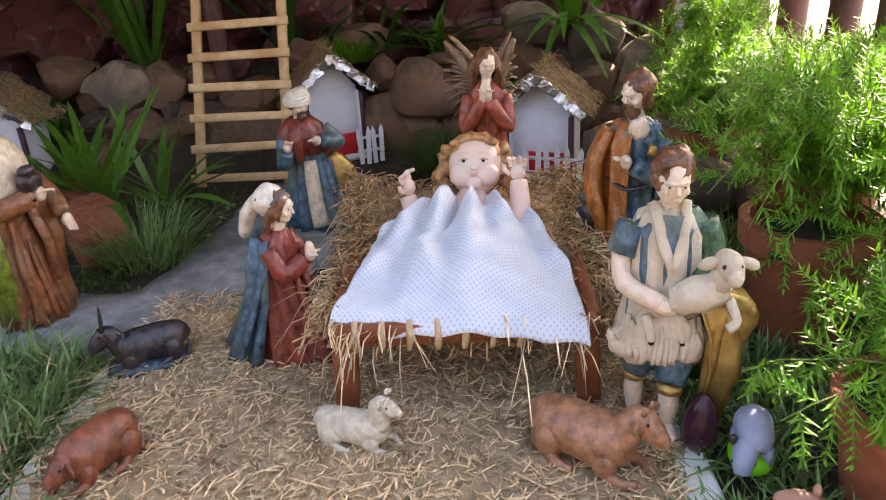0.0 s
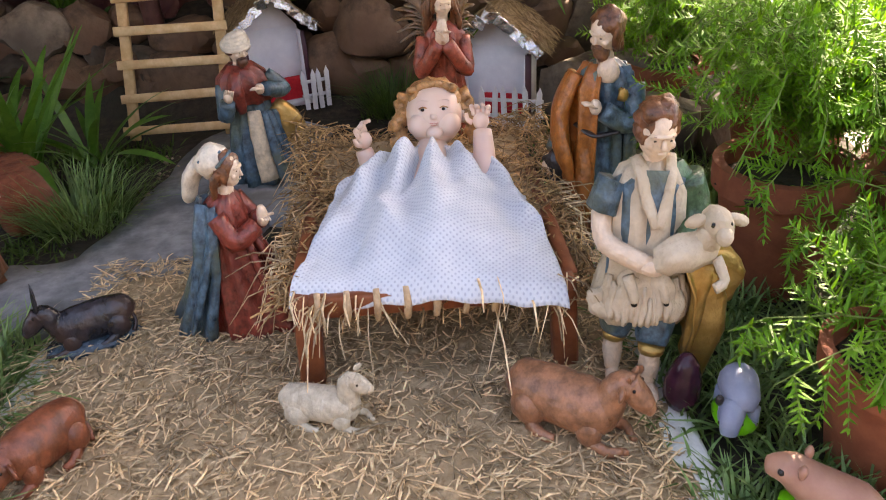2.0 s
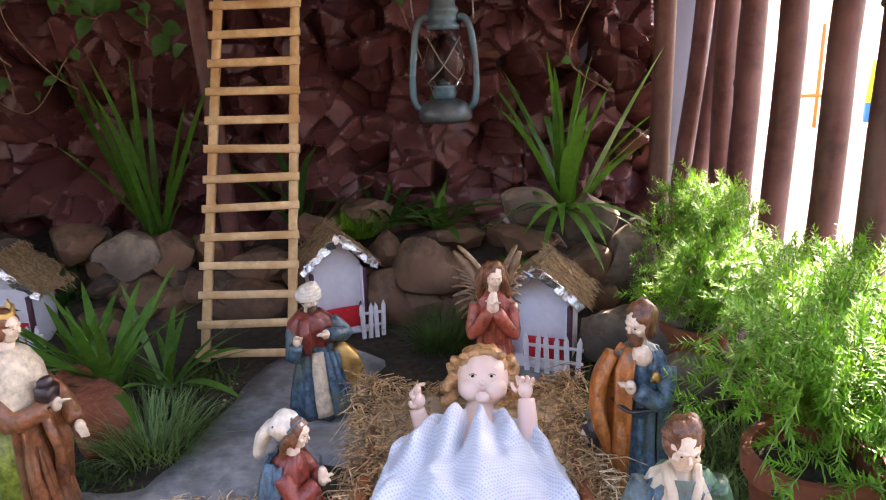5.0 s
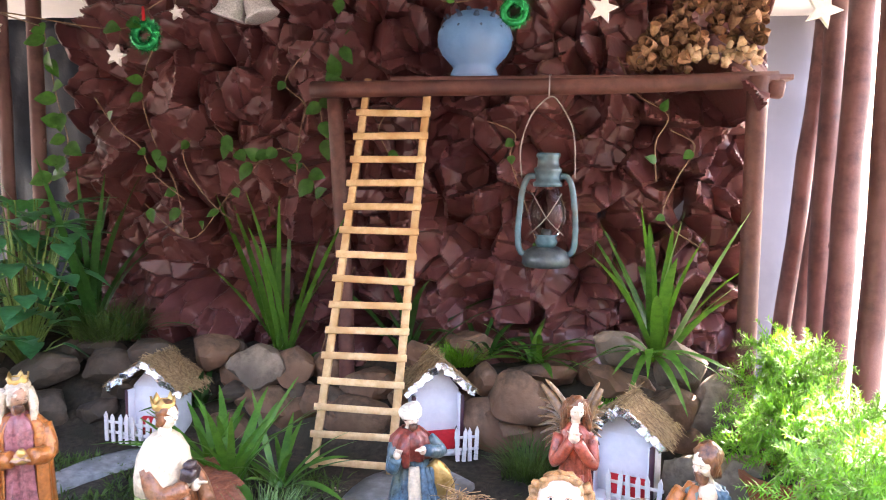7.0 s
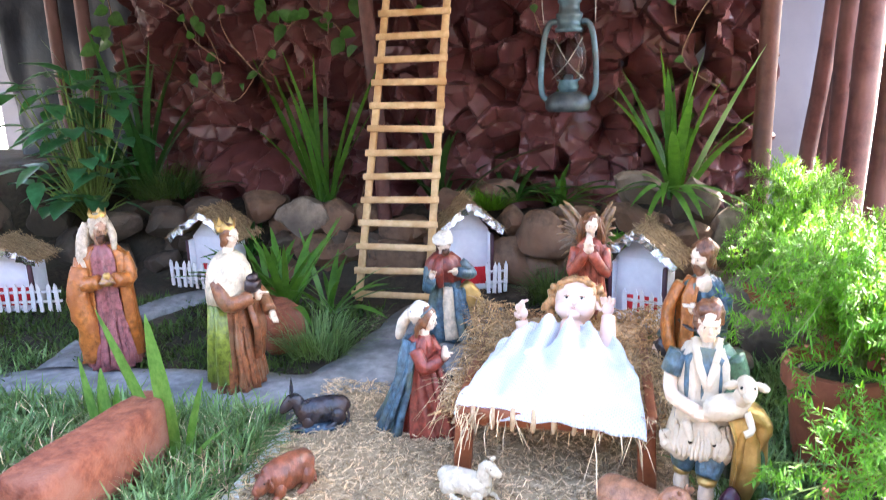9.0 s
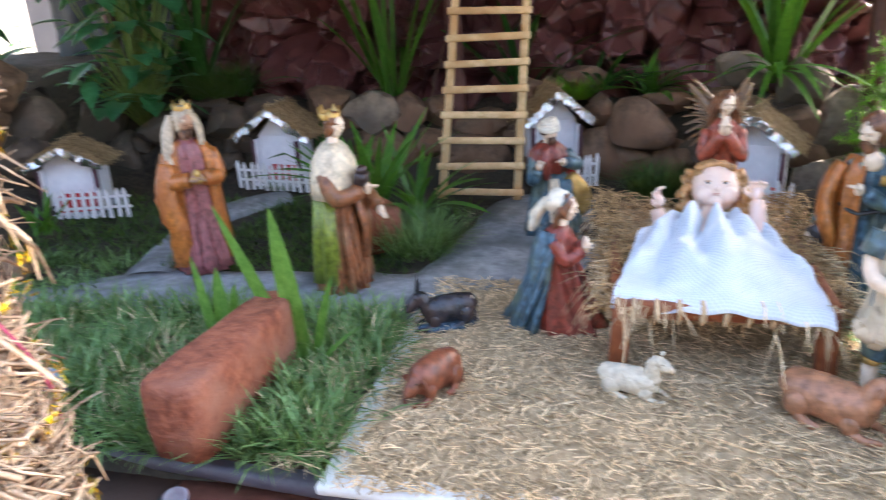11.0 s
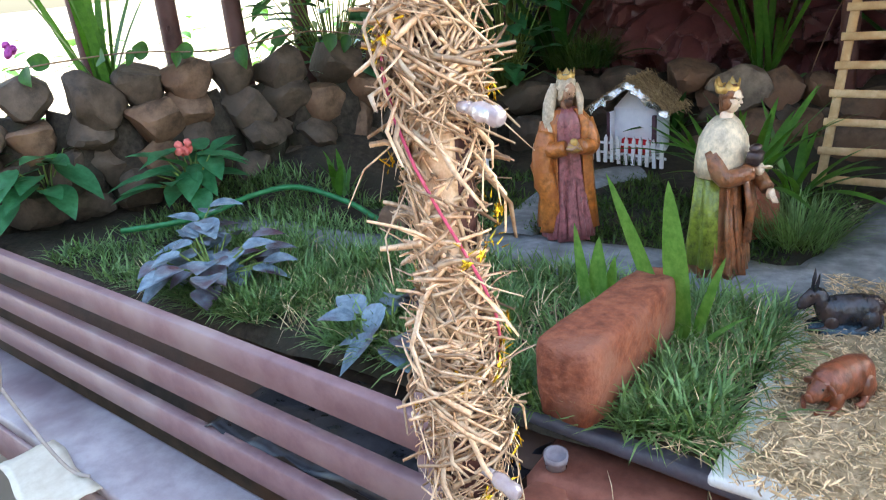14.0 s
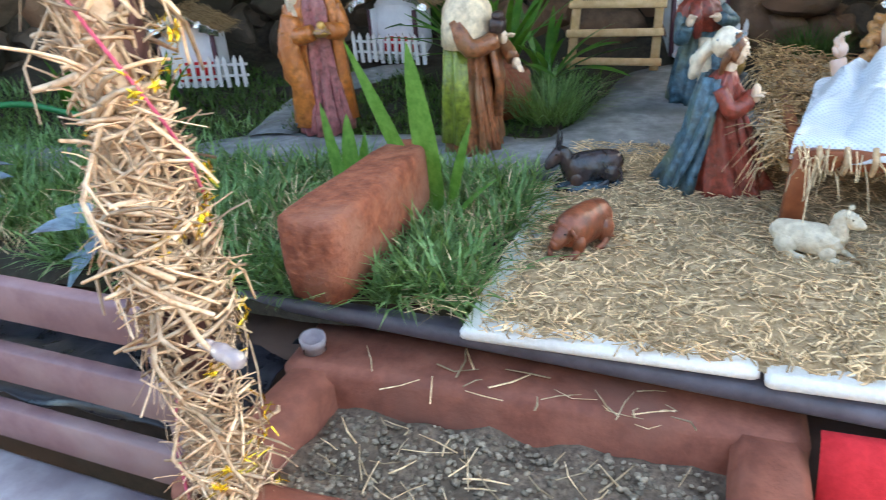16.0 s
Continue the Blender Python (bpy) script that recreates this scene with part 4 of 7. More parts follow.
    pw = min(0.009, (fx1 - fx0) / cnt * 0.62)
    pts = [(-pw / 2, 0), (pw / 2, 0), (pw / 2, fh * 0.86), (0, fh), (-pw / 2, fh * 0.86)]
    pk.rings([[(a, y, b) for a, b in pts] for y in (0.0022, -0.0022)])
    me = mesh_of("picket", pk, FENCEWHITE, False)
    for i in range(cnt):
        ob = new("picket", me)
        ob.parent = fn
        ob.matrix_basis = pose(fx0 + (fx1 - fx0) * (i + 0.5) / cnt, fy - 0.004, rnd.uniform(-0.002, 0.002), 0, rnd.uniform(-3, 3), 0)
    return th


little_house(pose(-0.935, 1.565, 0.0, 0, 0, -8), 0.115, 0.085, 0.120, (0.104, 0.068), "white card house with thatched roof and foil-trimmed gable", (-0.090, 0.118, -0.085, 0.070, 11))
little_house(pose(-0.262, 1.605, 0.0, 0, 0, 22), 0.105, 0.085, 0.145, (0.080, 0.070), "white card house with straw roof beside the ladder", (0.026, 0.082, -0.095, 0.078, 4))
little_house(pose(0.165, 1.425, 0.0, 0, 0, -20), 0.110, 0.090, 0.130, (0.085, 0.065), "white card house with wide straw roof behind the angel", (-0.020, 0.092, -0.078, 0.078, 6))
little_house(pose(-1.345, 1.300, 0.0, 0, 0, 14), 0.120, 0.085, 0.115, (0.088, 0.045), "white card house at the foot of the rocks, shaded", (-0.03, 0.145, -0.068, 0.070, 9))


# ---- ladder, shelf, lantern, globe ----
ld = thing("ladder", pose(-0.4115, 1.425, 0.0), "pale bare wooden ladder leaning on the shelf beam", "ladder")
RL = lambda t: (t * 0.036, 0.275 * t, 0.865 * t)
lean = math.degrees(math.atan2(0.275, 0.865))
side = math.degrees(math.atan2(0.036, 0.865))
for s in (-1, 1):
    a = Vector(RL(0.0)) + Vector((s * 0.086, 0, 0))
    b = Vector(RL(1.0)) + Vector((s * 0.074, 0, 0))
    part("rail", Geo().box((a + b) / 2, (0.017, 0.012, (b - a).length), 0, rot=(-lean, side + s * -0.75, 0), bev=0.12).jolt(0.0012, 14), LADDERWOOD, ld)
for i in range(16):
    t = (i + 0.25) / 15.9
    p = Vector(RL(t)) + Vector((0, -0.009, 0.006))
    part("rung", Geo().box(p, (0.200 - 0.024 * t, 0.007, 0.0155), 0, rot=(-lean, rnd.uniform(-1.2, 1.2), rnd.uniform(-1, 1)), bev=0.12).jolt(0.001, 18), LADDERWOOD, ld)

sh = thing("shelf_frame", pose(0, 1.68, 0), "red-brown wooden frame: beam shelf on two upright poles", "shelf")
part("beam", Geo().tube([(-0.585, 0, 0.838), (-0.2, 0.0, 0.842), (0.1, 0.0, 0.845), (0.475, -0.01, 0.856)], [0.020, 0.019, 0.020, 0.018], 0, 12, sub=4), REDWOOD, sh)
part("upright", Geo().tube([(0.440, -0.02, 0.0), (0.436, -0.02, 0.4), (0.432, -0.02, 0.86)], [0.024, 0.022, 0.023], 0, 12, sub=4), REDWOOD, sh)
part("upright", Geo().tube([(-0.50, 0.02, 0.05), (-0.51, 0.02, 0.4), (-0.535, 0.02, 0.83)], [0.021, 0.020, 0.019], 0, 12, sub=4), REDWOOD, sh)
part("shelf_board", Geo().box((0.06, 0.05, 0.862), (0.90, 0.11, 0.012), 0, bev=0.15).jolt(0.001, 8), REDWOOD, sh)
part("bracket", Geo().box((0.470, -0.012, 0.835), (0.035, 0.03, 0.04), 0, rot=(0, 8, 0), bev=0.15), REDWOOD, sh)

ln_ = thing("lantern", pose(-0.014, 1.655, 0.431) @ Matrix.Scale(1.095, 4), "blue-green painted hurricane lantern hanging from the beam", "lantern")
part("fuel_tank", Geo().loft([(0, 0, 0.0, 0.045, 0.045), (0, 0, 0.006, 0.050, 0.050), (0, 0, 0.020, 0.050, 0.050), (0, 0, 0.034, 0.042, 0.042), (0, 0, 0.042, 0.026, 0.026)], 0, 24), LANTERNGREY, ln_, "grey-green tank with dull rim")
part("burner", Geo().loft([(0, 0, 0.040, 0.018, 0.018), (0, 0, 0.052, 0.024, 0.024), (0, 0, 0.062, 0.020, 0.020), (0, 0, 0.068, 0.026, 0.026)], 0, 18), LANTERN, ln_)
part("glass_chimney", Geo().loft([(0, 0, 0.066, 0.024, 0.024), (0, 0, 0.085, 0.036, 0.036), (0, 0, 0.105, 0.040, 0.040), (0, 0, 0.130, 0.036, 0.036), (0, 0, 0.158, 0.026, 0.026), (0, 0, 0.172, 0.023, 0.023)], 0, 24, caps=False), GLASS, ln_, "clear slightly dirty glass globe").visible_shadow = False
part("wick_holder", Geo().loft([(0, 0, 0.066, 0.010, 0.004), (0, 0, 0.082, 0.008, 0.003)], 0, 10), LANTERNGREY, ln_)
part("cap", Geo().loft([(0, 0, 0.168, 0.030, 0.030), (0, 0, 0.176, 0.031, 0.031), (0, 0, 0.180, 0.025, 0.025), (0, 0, 0.196, 0.026, 0.026), (0, 0, 0.200, 0.029, 0.029), (0, 0, 0.206, 0.029, 0.029), (0, 0, 0.210, 0.023, 0.023), (0, 0, 0.226, 0.022, 0.022), (0, 0, 0.231, 0.026, 0.026), (0, 0, 0.238, 0.024, 0.024)], 0, 22), LANTERN, ln_)
for s in (-1, 1):
    part("side_tube", Geo().tube([(s * 0.040, 0, 0.022), (s * 0.056, 0, 0.035), (s * 0.060, 0, 0.075), (s * 0.056, 0, 0.130), (s * 0.050, 0, 0.168), (s * 0.040, 0, 0.188), (s * 0.026, 0, 0.190)], 0.0068, 0, 10, sub=4), LANTERN, ln_)
part("guard_wire", Geo().tube([(-0.034, -0.028, 0.07), (0.0, -0.043, 0.105), (0.030, -0.030, 0.155)], 0.0012, 0, 6, sub=4), WIRE, ln_)
part("guard_wire", Geo().tube([(0.034, -0.028, 0.07), (0.0, -0.044, 0.105), (-0.030, -0.030, 0.155)], 0.0012, 0, 6, sub=4), WIRE, ln_)
part("bail_handle", Geo().tube([(-0.054, 0, 0.185), (-0.058, 0, 0.25), (-0.038, 0, 0.315), (-0.002, 0, 0.352), (0.020, 0, 0.340), (0.050, 0, 0.28), (0.056, 0, 0.185)], 0.0016, 0, 6, sub=5), WIRE, ln_)
part("hook", Geo().tube([(-0.002, 0, 0.35), (-0.002, -0.002, 0.375), (-0.002, 0.0, 0.396), (0.0, 0.02, 0.400)], 0.0016, 0, 6, sub=4), WIRE, ln_)

gl = thing("globe_lamp", pose(-0.195, 1.715, 0.868), "blue painted pierced clay globe lamp on the shelf", "lamp")
prof = [(0, 0, 0.0, 0.055, 0.055), (0, 0, 0.008, 0.057, 0.057), (0, 0, 0.022, 0.050, 0.050), (0, 0, 0.032, 0.058, 0.058)]
prof += [(0, 0, 0.088 - 0.085 * math.cos(math.pi * q / 12) * 0.82, 0.087 * math.sin(math.pi * q / 12) + 0.002, 0.087 * math.sin(math.pi * q / 12) + 0.002) for q in range(4, 13)]
body = part("globe", Geo().loft(prof, 0, 36), BLUECLAY, gl)
# Dark balls on the closed globe paint the shade inside its piercings.
for ring, (el, cnt, sz) in enumerate(((62, 7, 0.012), (38, 11, 0.013), (16, 10, 0.006))):
    for i in range(cnt):
        a, b = radians(360 * i / cnt + ring * 17), radians(el)
        c = (0.086 * math.cos(b) * math.cos(a), 0.086 * math.cos(b) * math.sin(a), 0.088 + 0.070 * math.sin(b))
        part("cutout_shade", Geo().ball((0, 0, 0), (sz * 0.55, 0.0035, sz), 0, 10), CLAYHOLE, body, m=pose(*c, 0, 0, 0) @ pose(0, 0, 0, 0, 0, math.degrees(a) + 90) @ pose(0, 0, 0, el * 0.9, 0, 0))

g = Geo()
for i in range(230):
    x = 0.17 + 0.28 * rnd.random()
    top = 0.03 + 0.14 * smooth01((x - 0.16) / 0.12)
    z = 0.885 + top * rnd.random()
    pale = x > 0.28 and z < 0.935
    c = Vector((x, 1.725 - 0.055 * rnd.random(), z))
    r = rnd.uniform(0.010, 0.017)
    if pale:
        g.ball(c, (r * 0.75, r * 0.8, r * 0.65), 1, 9, rot=(rnd.uniform(0, 90), rnd.uniform(0, 90), 0), rough=0.9, freq=90)
    else:
        d = Vector((rnd.gauss(0, 1), -abs(rnd.gauss(1, 0.4)), rnd.gauss(0.3, 0.7))).normalized()
        g.tube([c - d * r, c, c + d * r * 1.1], [r * 0.25, r * 0.75, r * 0.9], 0, 7, caps=False)
        g.ball(c - d * r * 0.1, r * 0.5, 0, 7)
solo("dried_pods", g, [POD, PODPALE], "heap of dried brown and pale seed pods on the shelf", "dried pods", kind="stuff")


# ---- statues: each one plain mesh ----
def head(g, c, r, hair, beard=None, yaw=0.0, pitch=0.0, skin=0, hairback=True, eyes=None, eyecol=None):
    side = 1.0 if hairback else 0.55
    """A simple head whose face looks to -y, turned by yaw."""
    R = Euler((radians(pitch), 0, radians(yaw))).to_matrix()
    P = lambda x, y, z: tuple(Vector(c) + R @ Vector((x * r, y * r, z * r)))
    rot = (pitch, 0, yaw)
    g.ball(c, (r * 0.80, r * 0.92, r * 1.06), skin, 16, rot=rot)
    g.ball(P(0, -0.22, -0.62), (r * 0.50, r * 0.55, r * 0.42), skin, 12, rot=rot)
    g.tube([P(0, -0.84, 0.16), P(0, -0.97, -0.10), P(0, -0.98, -0.22)], [r * 0.07, r * 0.11, r * 0.15], skin, 8)
    g.tube([P(-0.50, -0.66, 0.24), P(-0.2, -0.86, 0.26), P(0.2, -0.86, 0.26), P(0.50, -0.66, 0.24)], r * 0.10, skin, 7)
    for s in (-1, 1):
        g.ball(P(s * 0.42, -0.58, -0.22), (r * 0.24, r * 0.22, r * 0.22), skin, 8, rot=rot)
    if hair is not None:
        g.ball(P(0, 0.22, 0.28), (r * 0.96, r * 0.95, r * 0.98), hair, 18, rot=rot, rough=0.35, freq=110)
        for s in (-1, 1):
            g.ball(P(s * 0.75, 0.05 + 0.25 * (1 - side), -0.15 + 0.5 * (1 - side)), (r * 0.27, r * 0.46, r * 0.72 * side), hair, 10, rot=rot, rough=0.4, freq=140)
        if hairback:
            g.ball(P(0, 0.55, -0.55), (r * 0.72, r * 0.45, r * 0.9), hair, 12, rot=rot, rough=0.4, freq=140)
    if beard is not None:
        g.ball(P(0, -0.52, -0.85), (r * 0.55, r * 0.45, r * 0.55), beard, 12, rot=rot, rough=0.4, freq=160)
        g.ball(P(0, -0.82, -0.45), (r * 0.42, r * 0.16, r * 0.14), beard, 8, rot=rot)
    if eyecol is not None:
        for s in (-1, 1):
            g.ball(P(s * 0.33, -0.84, 0.08), (r * 0.068, r * 0.045, r * 0.042), eyecol, 6, rot=rot)
            g.tube([P(s * 0.18, -0.88, 0.25), P(s * 0.34, -0.86, 0.29), P(s * 0.50, -0.74, 0.24)], r * 0.013, hair if hair is not None else eyecol, 5)
    g.tube([P(-0.17, -0.86, -0.46), P(0, -0.93, -0.45), P(0.17, -0.86, -0.46)], r * 0.05, skin if eyes is None else eyes, 5)


def arm(g, a, b, c, sleeve, skin, r=0.012, hand=True, fold=0.0):
    g.tube([a, b, c], [r * 1.05, r * 1.1, r * 0.95], sleeve, 10, sub=4)
    if hand:
        d = (Vector(c) - Vector(b)).normalized()
        h = Vector(c) + d * r * 0.9
        g.ball(h, (r * 0.62, r * 0.62, r * 0.75), skin, 9)
        for q in range(4):
            s = d.cross(Vector((0.3, 0.2, 1))).normalized() * (q - 1.5) * r * 0.28
            g.tube([h + s, h + s + d * r * 0.8, h + s + d * r * 1.35 + Vector((0, 0, -r * 0.2))], [r * 0.19, r * 0.17, r * 0.12], skin, 5)


def crown(g, c, r, m):
    n = 20
    g.rings([[(c[0] + (r + dr) * math.cos(2 * math.pi * k / n), c[1] + (r + dr) * math.sin(2 * math.pi * k / n), c[2] + z + (0.55 * r if (k % 4 == 0 and z > 0.1 * r) else 0)) for k in range(n)] for z, dr in ((0, 0), (r * 0.55, r * 0.12), (r * 0.55, -r * 0.05), (0, -r * 0.12))], m, caps=False)


STATUES = "painted nativity statues"


def statue(name, g, mats, m, label):
    g.jolt(0.0016, 48).jolt(0.0006, 140)
    return solo(name, g, mats, label, "statue", m=m, group=STATUES)


# kneeling woman in blue mantle and red dress (faces +x after the turn)
g = Geo()
g.loft([(0, -0.012, 0.0, 0.052, 0.072), (0, -0.010, 0.012, 0.050, 0.068), (0, -0.002, 0.05, 0.040, 0.050), (0, 0.004, 0.09, 0.031, 0.034), (0, 0.004, 0.125, 0.030, 0.027), (0, 0.002, 0.152, 0.026, 0.021), (0, -0.002, 0.164, 0.012, 0.012)], 0, 44, 0.085, 11)
g.shell([(0, 0.035, 0.004, 0.058, 0.062), (0, 0.028, 0.035, 0.050, 0.050), (0, 0.014, 0.08, 0.041, 0.040), (0, 0.008, 0.125, 0.038, 0.036), (0, 0.006, 0.158, 0.028, 0.026)], 1, 0.004, 30, 0.10, 8, 0.4, 5, 195)
g.ball((0.030, 0.040, 0.048), (0.028, 0.042, 0.012), 1, 14, rot=(20, 20, 0), rough=0.4, freq=40)
g.ball((0.026, 0.028, 0.040), (0.030, 0.036, 0.010), 4, 14, rot=(15, 25, 0), rough=0.4, freq=40)
g.tube([(0, -0.003, 0.155), (0, -0.008, 0.175)], [0.010, 0.009], 2, 10)
head(g, (0, -0.014, 0.190), 0.0172, 3, None, 0, 6, 2, True, None, 5)
g.ball((0, 0.004, 0.200), (0.0188, 0.0225, 0.0180), 6, 18, rot=(-25, 0, 0), rough=0.2, freq=80)
for q in range(5):
    for s in (-1, 1):
        g.ball((s * (0.006 + 0.0025 * q), -0.012 + 0.006 * q, 0.212 - 0.002 * q), (0.0030, 0.0016, 0.0016), 1, 6, rot=(0, 0, s * 40 * (q % 2)))
for s in (-1, 1):
    g.tube([(s * 0.014, -0.010, 0.192), (s * 0.017, 0.0, 0.176), (s * 0.014, 0.004, 0.160)], [0.005, 0.006, 0.003], 3, 8, sub=3, rough=0.6)
    g.tube([(s * 0.024, -0.004, 0.148), (s * 0.034, 0.012, 0.110), (s * 0.048, 0.030, 0.062), (s * 0.060, 0.050, 0.014)], [0.008, 0.012, 0.012, 0.006], 1, 10, flat=0.5, sub=4, rough=0.5)
    g.tube([(s * 0.012, -0.026, 0.108), (s * 0.020, -0.046, 0.060), (s * 0.026, -0.066, 0.008)], [0.004, 0.008, 0.006], 0, 8, sub=4)
g.tube([(0, -0.030, 0.110), (0, -0.054, 0.060), (0, -0.076, 0.008)], [0.004, 0.008, 0.006], 0, 8, sub=4)
g.tube([(0.004, 0.022, 0.196), (0.006, 0.040, 0.178), (0.006, 0.048, 0.158), (0.010, 0.054, 0.150)], [0.014, 0.014, 0.012, 0.006], 6, 12, flat=0.7, sub=4)
g.tube([(0.020, 0.050, 0.154), (0.024, 0.056, 0.168), (0.012, 0.050, 0.176)], [0.005, 0.006, 0.004], 6, 8, sub=3)
for s in (-1, 1):
    arm(g, (s * 0.027, 0.0, 0.146), (s * 0.030, -0.020, 0.118), (s * 0.008, -0.040, 0.128), 0, 2, 0.0115, True)
g.ball((0, -0.047, 0.136), (0.008, 0.007, 0.014), 2, 10)
g.tube([(-0.02, -0.01, 0.20), (0.0, -0.022, 0.212), (0.02, -0.01, 0.20)], 0.0018, 1, 6)
statue("kneeling_woman_statue", g, [RED, BLUE, SKIN, HAIR, CREAM, EYE, VEIL], pose(-0.196, 0.832, 0.0, 0, 0, 78) @ Matrix.Diagonal((0.88, 0.82, 0.95, 1)), "kneeling painted woman statue, blue mantle, red dress, white veil")

# bearded man in blue and orange with a hand on his chest
g = Geo()
g.loft([(0, 0, 0.0, 0.050, 0.044), (0, 0, 0.02, 0.048, 0.042), (0, 0, 0.10, 0.036, 0.031), (0, 0, 0.165, 0.034, 0.026), (0, 0, 0.21, 0.038, 0.026), (0, 0, 0.235, 0.034, 0.023), (0, 0, 0.248, 0.014, 0.012)], 0, 44, 0.09, 10)
g.shell([(0, -0.004, 0.02, 0.054, 0.046), (0, -0.004, 0.09, 0.046, 0.040), (0, -0.004, 0.16, 0.043, 0.035), (0, -0.002, 0.215, 0.044, 0.031), (0, 0, 0.245, 0.028, 0.022)], 1, 0.004, 30, 0.09, 9, 0.8, 190, 275)
g.shell([(0, 0, 0.01, 0.054, 0.048), (0, 0, 0.12, 0.044, 0.036), (0, 0, 0.21, 0.042, 0.031), (0, 0, 0.242, 0.030, 0.024)], 0, 0.004, 30, 0.08, 8, 0.2, -20, 160)
g.tube([(0.0, -0.003, 0.240), (0.0, -0.010, 0.264)], [0.013, 0.011], 2, 10)
g.ball((0.010, -0.022, 0.240), (0.016, 0.008, 0.016), 2, 10)
head(g, (0.002, -0.016, 0.283), 0.0225, 3, 3, -22, 14, 2, True, None, 4)
arm(g, (0.040, 0.0, 0.222), (0.044, -0.018, 0.178), (0.012, -0.040, 0.196), 0, 2, 0.0135)
arm(g, (-0.040, 0.0, 0.222), (-0.052, -0.010, 0.165), (-0.058, -0.036, 0.135), 0, 2, 0.0135)
g.ball((-0.050, -0.040, 0.115), (0.022, 0.016, 0.026), 5, 12, rough=0.3)
g.ball((0.032, -0.026, 0.214), (0.007, 0.005, 0.009), 6, 10, rough=0.7, freq=160)
g.tube([(-0.036, -0.016, 0.232), (-0.052, -0.030, 0.185), (-0.040, -0.044, 0.130), (-0.022, -0.046, 0.075)], [0.016, 0.022, 0.020, 0.006], 1, 12, flat=0.55, sub=5, rough=0.4)
g.tube([(-0.020, -0.030, 0.150), (-0.010, -0.044, 0.100), (-0.012, -0.048, 0.030)], [0.010, 0.014, 0.012], 1, 12, flat=0.6, sub=4)
g.tube([(-0.030, -0.030, 0.172), (0.0, -0.037, 0.162), (0.034, -0.031, 0.170)], 0.005, 5, 8, flat=0.6, sub=4)
statue("bearded_man_statue", g, [BLUE, ORANGE, SKIN, HAIR, EYE, BLACKP, GOLDP], pose(0.226, 0.945, 0.0, 0, 0, -32) @ Matrix.Diagonal((0.84, 0.86, 0.93, 1)), "standing bearded man statue, orange cloak over blue robe")

# shepherd boy holding a lamb
g = Geo()
for s, lx, ly in ((-1, -0.024, 0.002), (1, 0.010, -0.026)):
    g.tube([(s * 0.018, 0.0, 0.118), ((s * 0.018 + lx) / 2, ly * 0.6, 0.078), (lx, ly, 0.058)], [0.022, 0.021, 0.016], 0, 14, sub=4)
    g.tube([(lx, ly, 0.058), (lx, ly, 0.050)], [0.0148, 0.0138], 5, 12)
    g.tube([(lx, ly, 0.052), (lx, ly + 0.002, 0.030), (lx, ly, 0.010)], [0.010, 0.0115, 0.008], 1, 12, sub=3)
    g.ball((lx, ly - 0.012, 0.007), (0.009, 0.019, 0.007), 1, 10)
    for q in range(4):
        g.ball((lx - 0.006 + 0.004 * q, ly - 0.030, 0.005), (0.0024, 0.004, 0.0028), 1, 6)
g.loft([(0, 0, 0.110, 0.040, 0.030), (0, 0, 0.150, 0.037, 0.029), (0, 0, 0.19, 0.037, 0.027), (0, 0, 0.222, 0.036, 0.024), (0, 0, 0.238, 0.014, 0.012)], 2, 28, 0.04, 8)
g.loft([(0, -0.002, 0.096, 0.050, 0.040), (0, -0.002, 0.115, 0.046, 0.038), (0, -0.002, 0.14, 0.039, 0.032), (0, 0, 0.18, 0.037, 0.030), (0, 0, 0.215, 0.036, 0.027), (0, 0, 0.234, 0.027, 0.021), (0, 0, 0.243, 0.014, 0.013)], 3, 40, 0.07, 9, 0.3)
g.add([(-0.011, -0.0235, 0.240), (0.011, -0.0235, 0.240), (0.007, -0.0300, 0.215), (0.001, -0.0335, 0.194), (-0.006, -0.0300, 0.215), (0, -0.030, 0.232)], [(0, 4, 5), (4, 3, 5), (3, 2, 5), (2, 1, 5), (1, 0, 5)], 2)
for s in (-1, 1):
    g.tube([(s * 0.017, -0.004, 0.246), (s * 0.014, -0.022, 0.236), (s * 0.009, -0.031, 0.214), (s * 0.001, -0.036, 0.190)], [0.005, 0.006, 0.0055, 0.004], 3, 9, flat=0.6, sub=4, rough=0.5)
g.tube([(0.046, -0.040, 0.168), (0.074, -0.020, 0.146), (0.056, -0.026, 0.104), (0.066, -0.016, 0.062), (0.054, -0.012, 0.030)], [0.012, 0.024, 0.017, 0.020, 0.010], 5, 14, flat=0.55, sub=5, rough=0.6)
g.tube([(0.058, -0.034, 0.150), (0.050, -0.036, 0.108), (0.046, -0.030, 0.050)], [0.007, 0.009, 0.006], 5, 10, sub=4)
g.tube([(0.070, -0.020, 0.108), (0.078, -0.010, 0.080), (0.066, -0.006, 0.036)], [0.008, 0.012, 0.008], 4, 10, sub=4)
for q, (x, z, w) in enumerate(((-0.046, 0.098, 0.014), (-0.030, 0.090, 0.013), (0.026, 0.090, 0.016), (0.006, 0.086, 0.015))):
    g.ball((x, -0.030 + 0.3 * abs(x), z + 0.008), (w, 0.008, 0.018), 3, 12, rot=(12, x * 500, 0), rough=0.6, freq=60)
g.ball((-0.012, -0.030, 0.122), (0.022, 0.011, 0.024), 3, 18, rough=0.7, freq=50)
g.ball((0.018, -0.034, 0.116), (0.020, 0.011, 0.026), 3, 16, rough=0.7, freq=50)
g.ball((-0.040, -0.018, 0.100), (0.016, 0.010, 0.012), 3, 12, rough=0.7, freq=60)
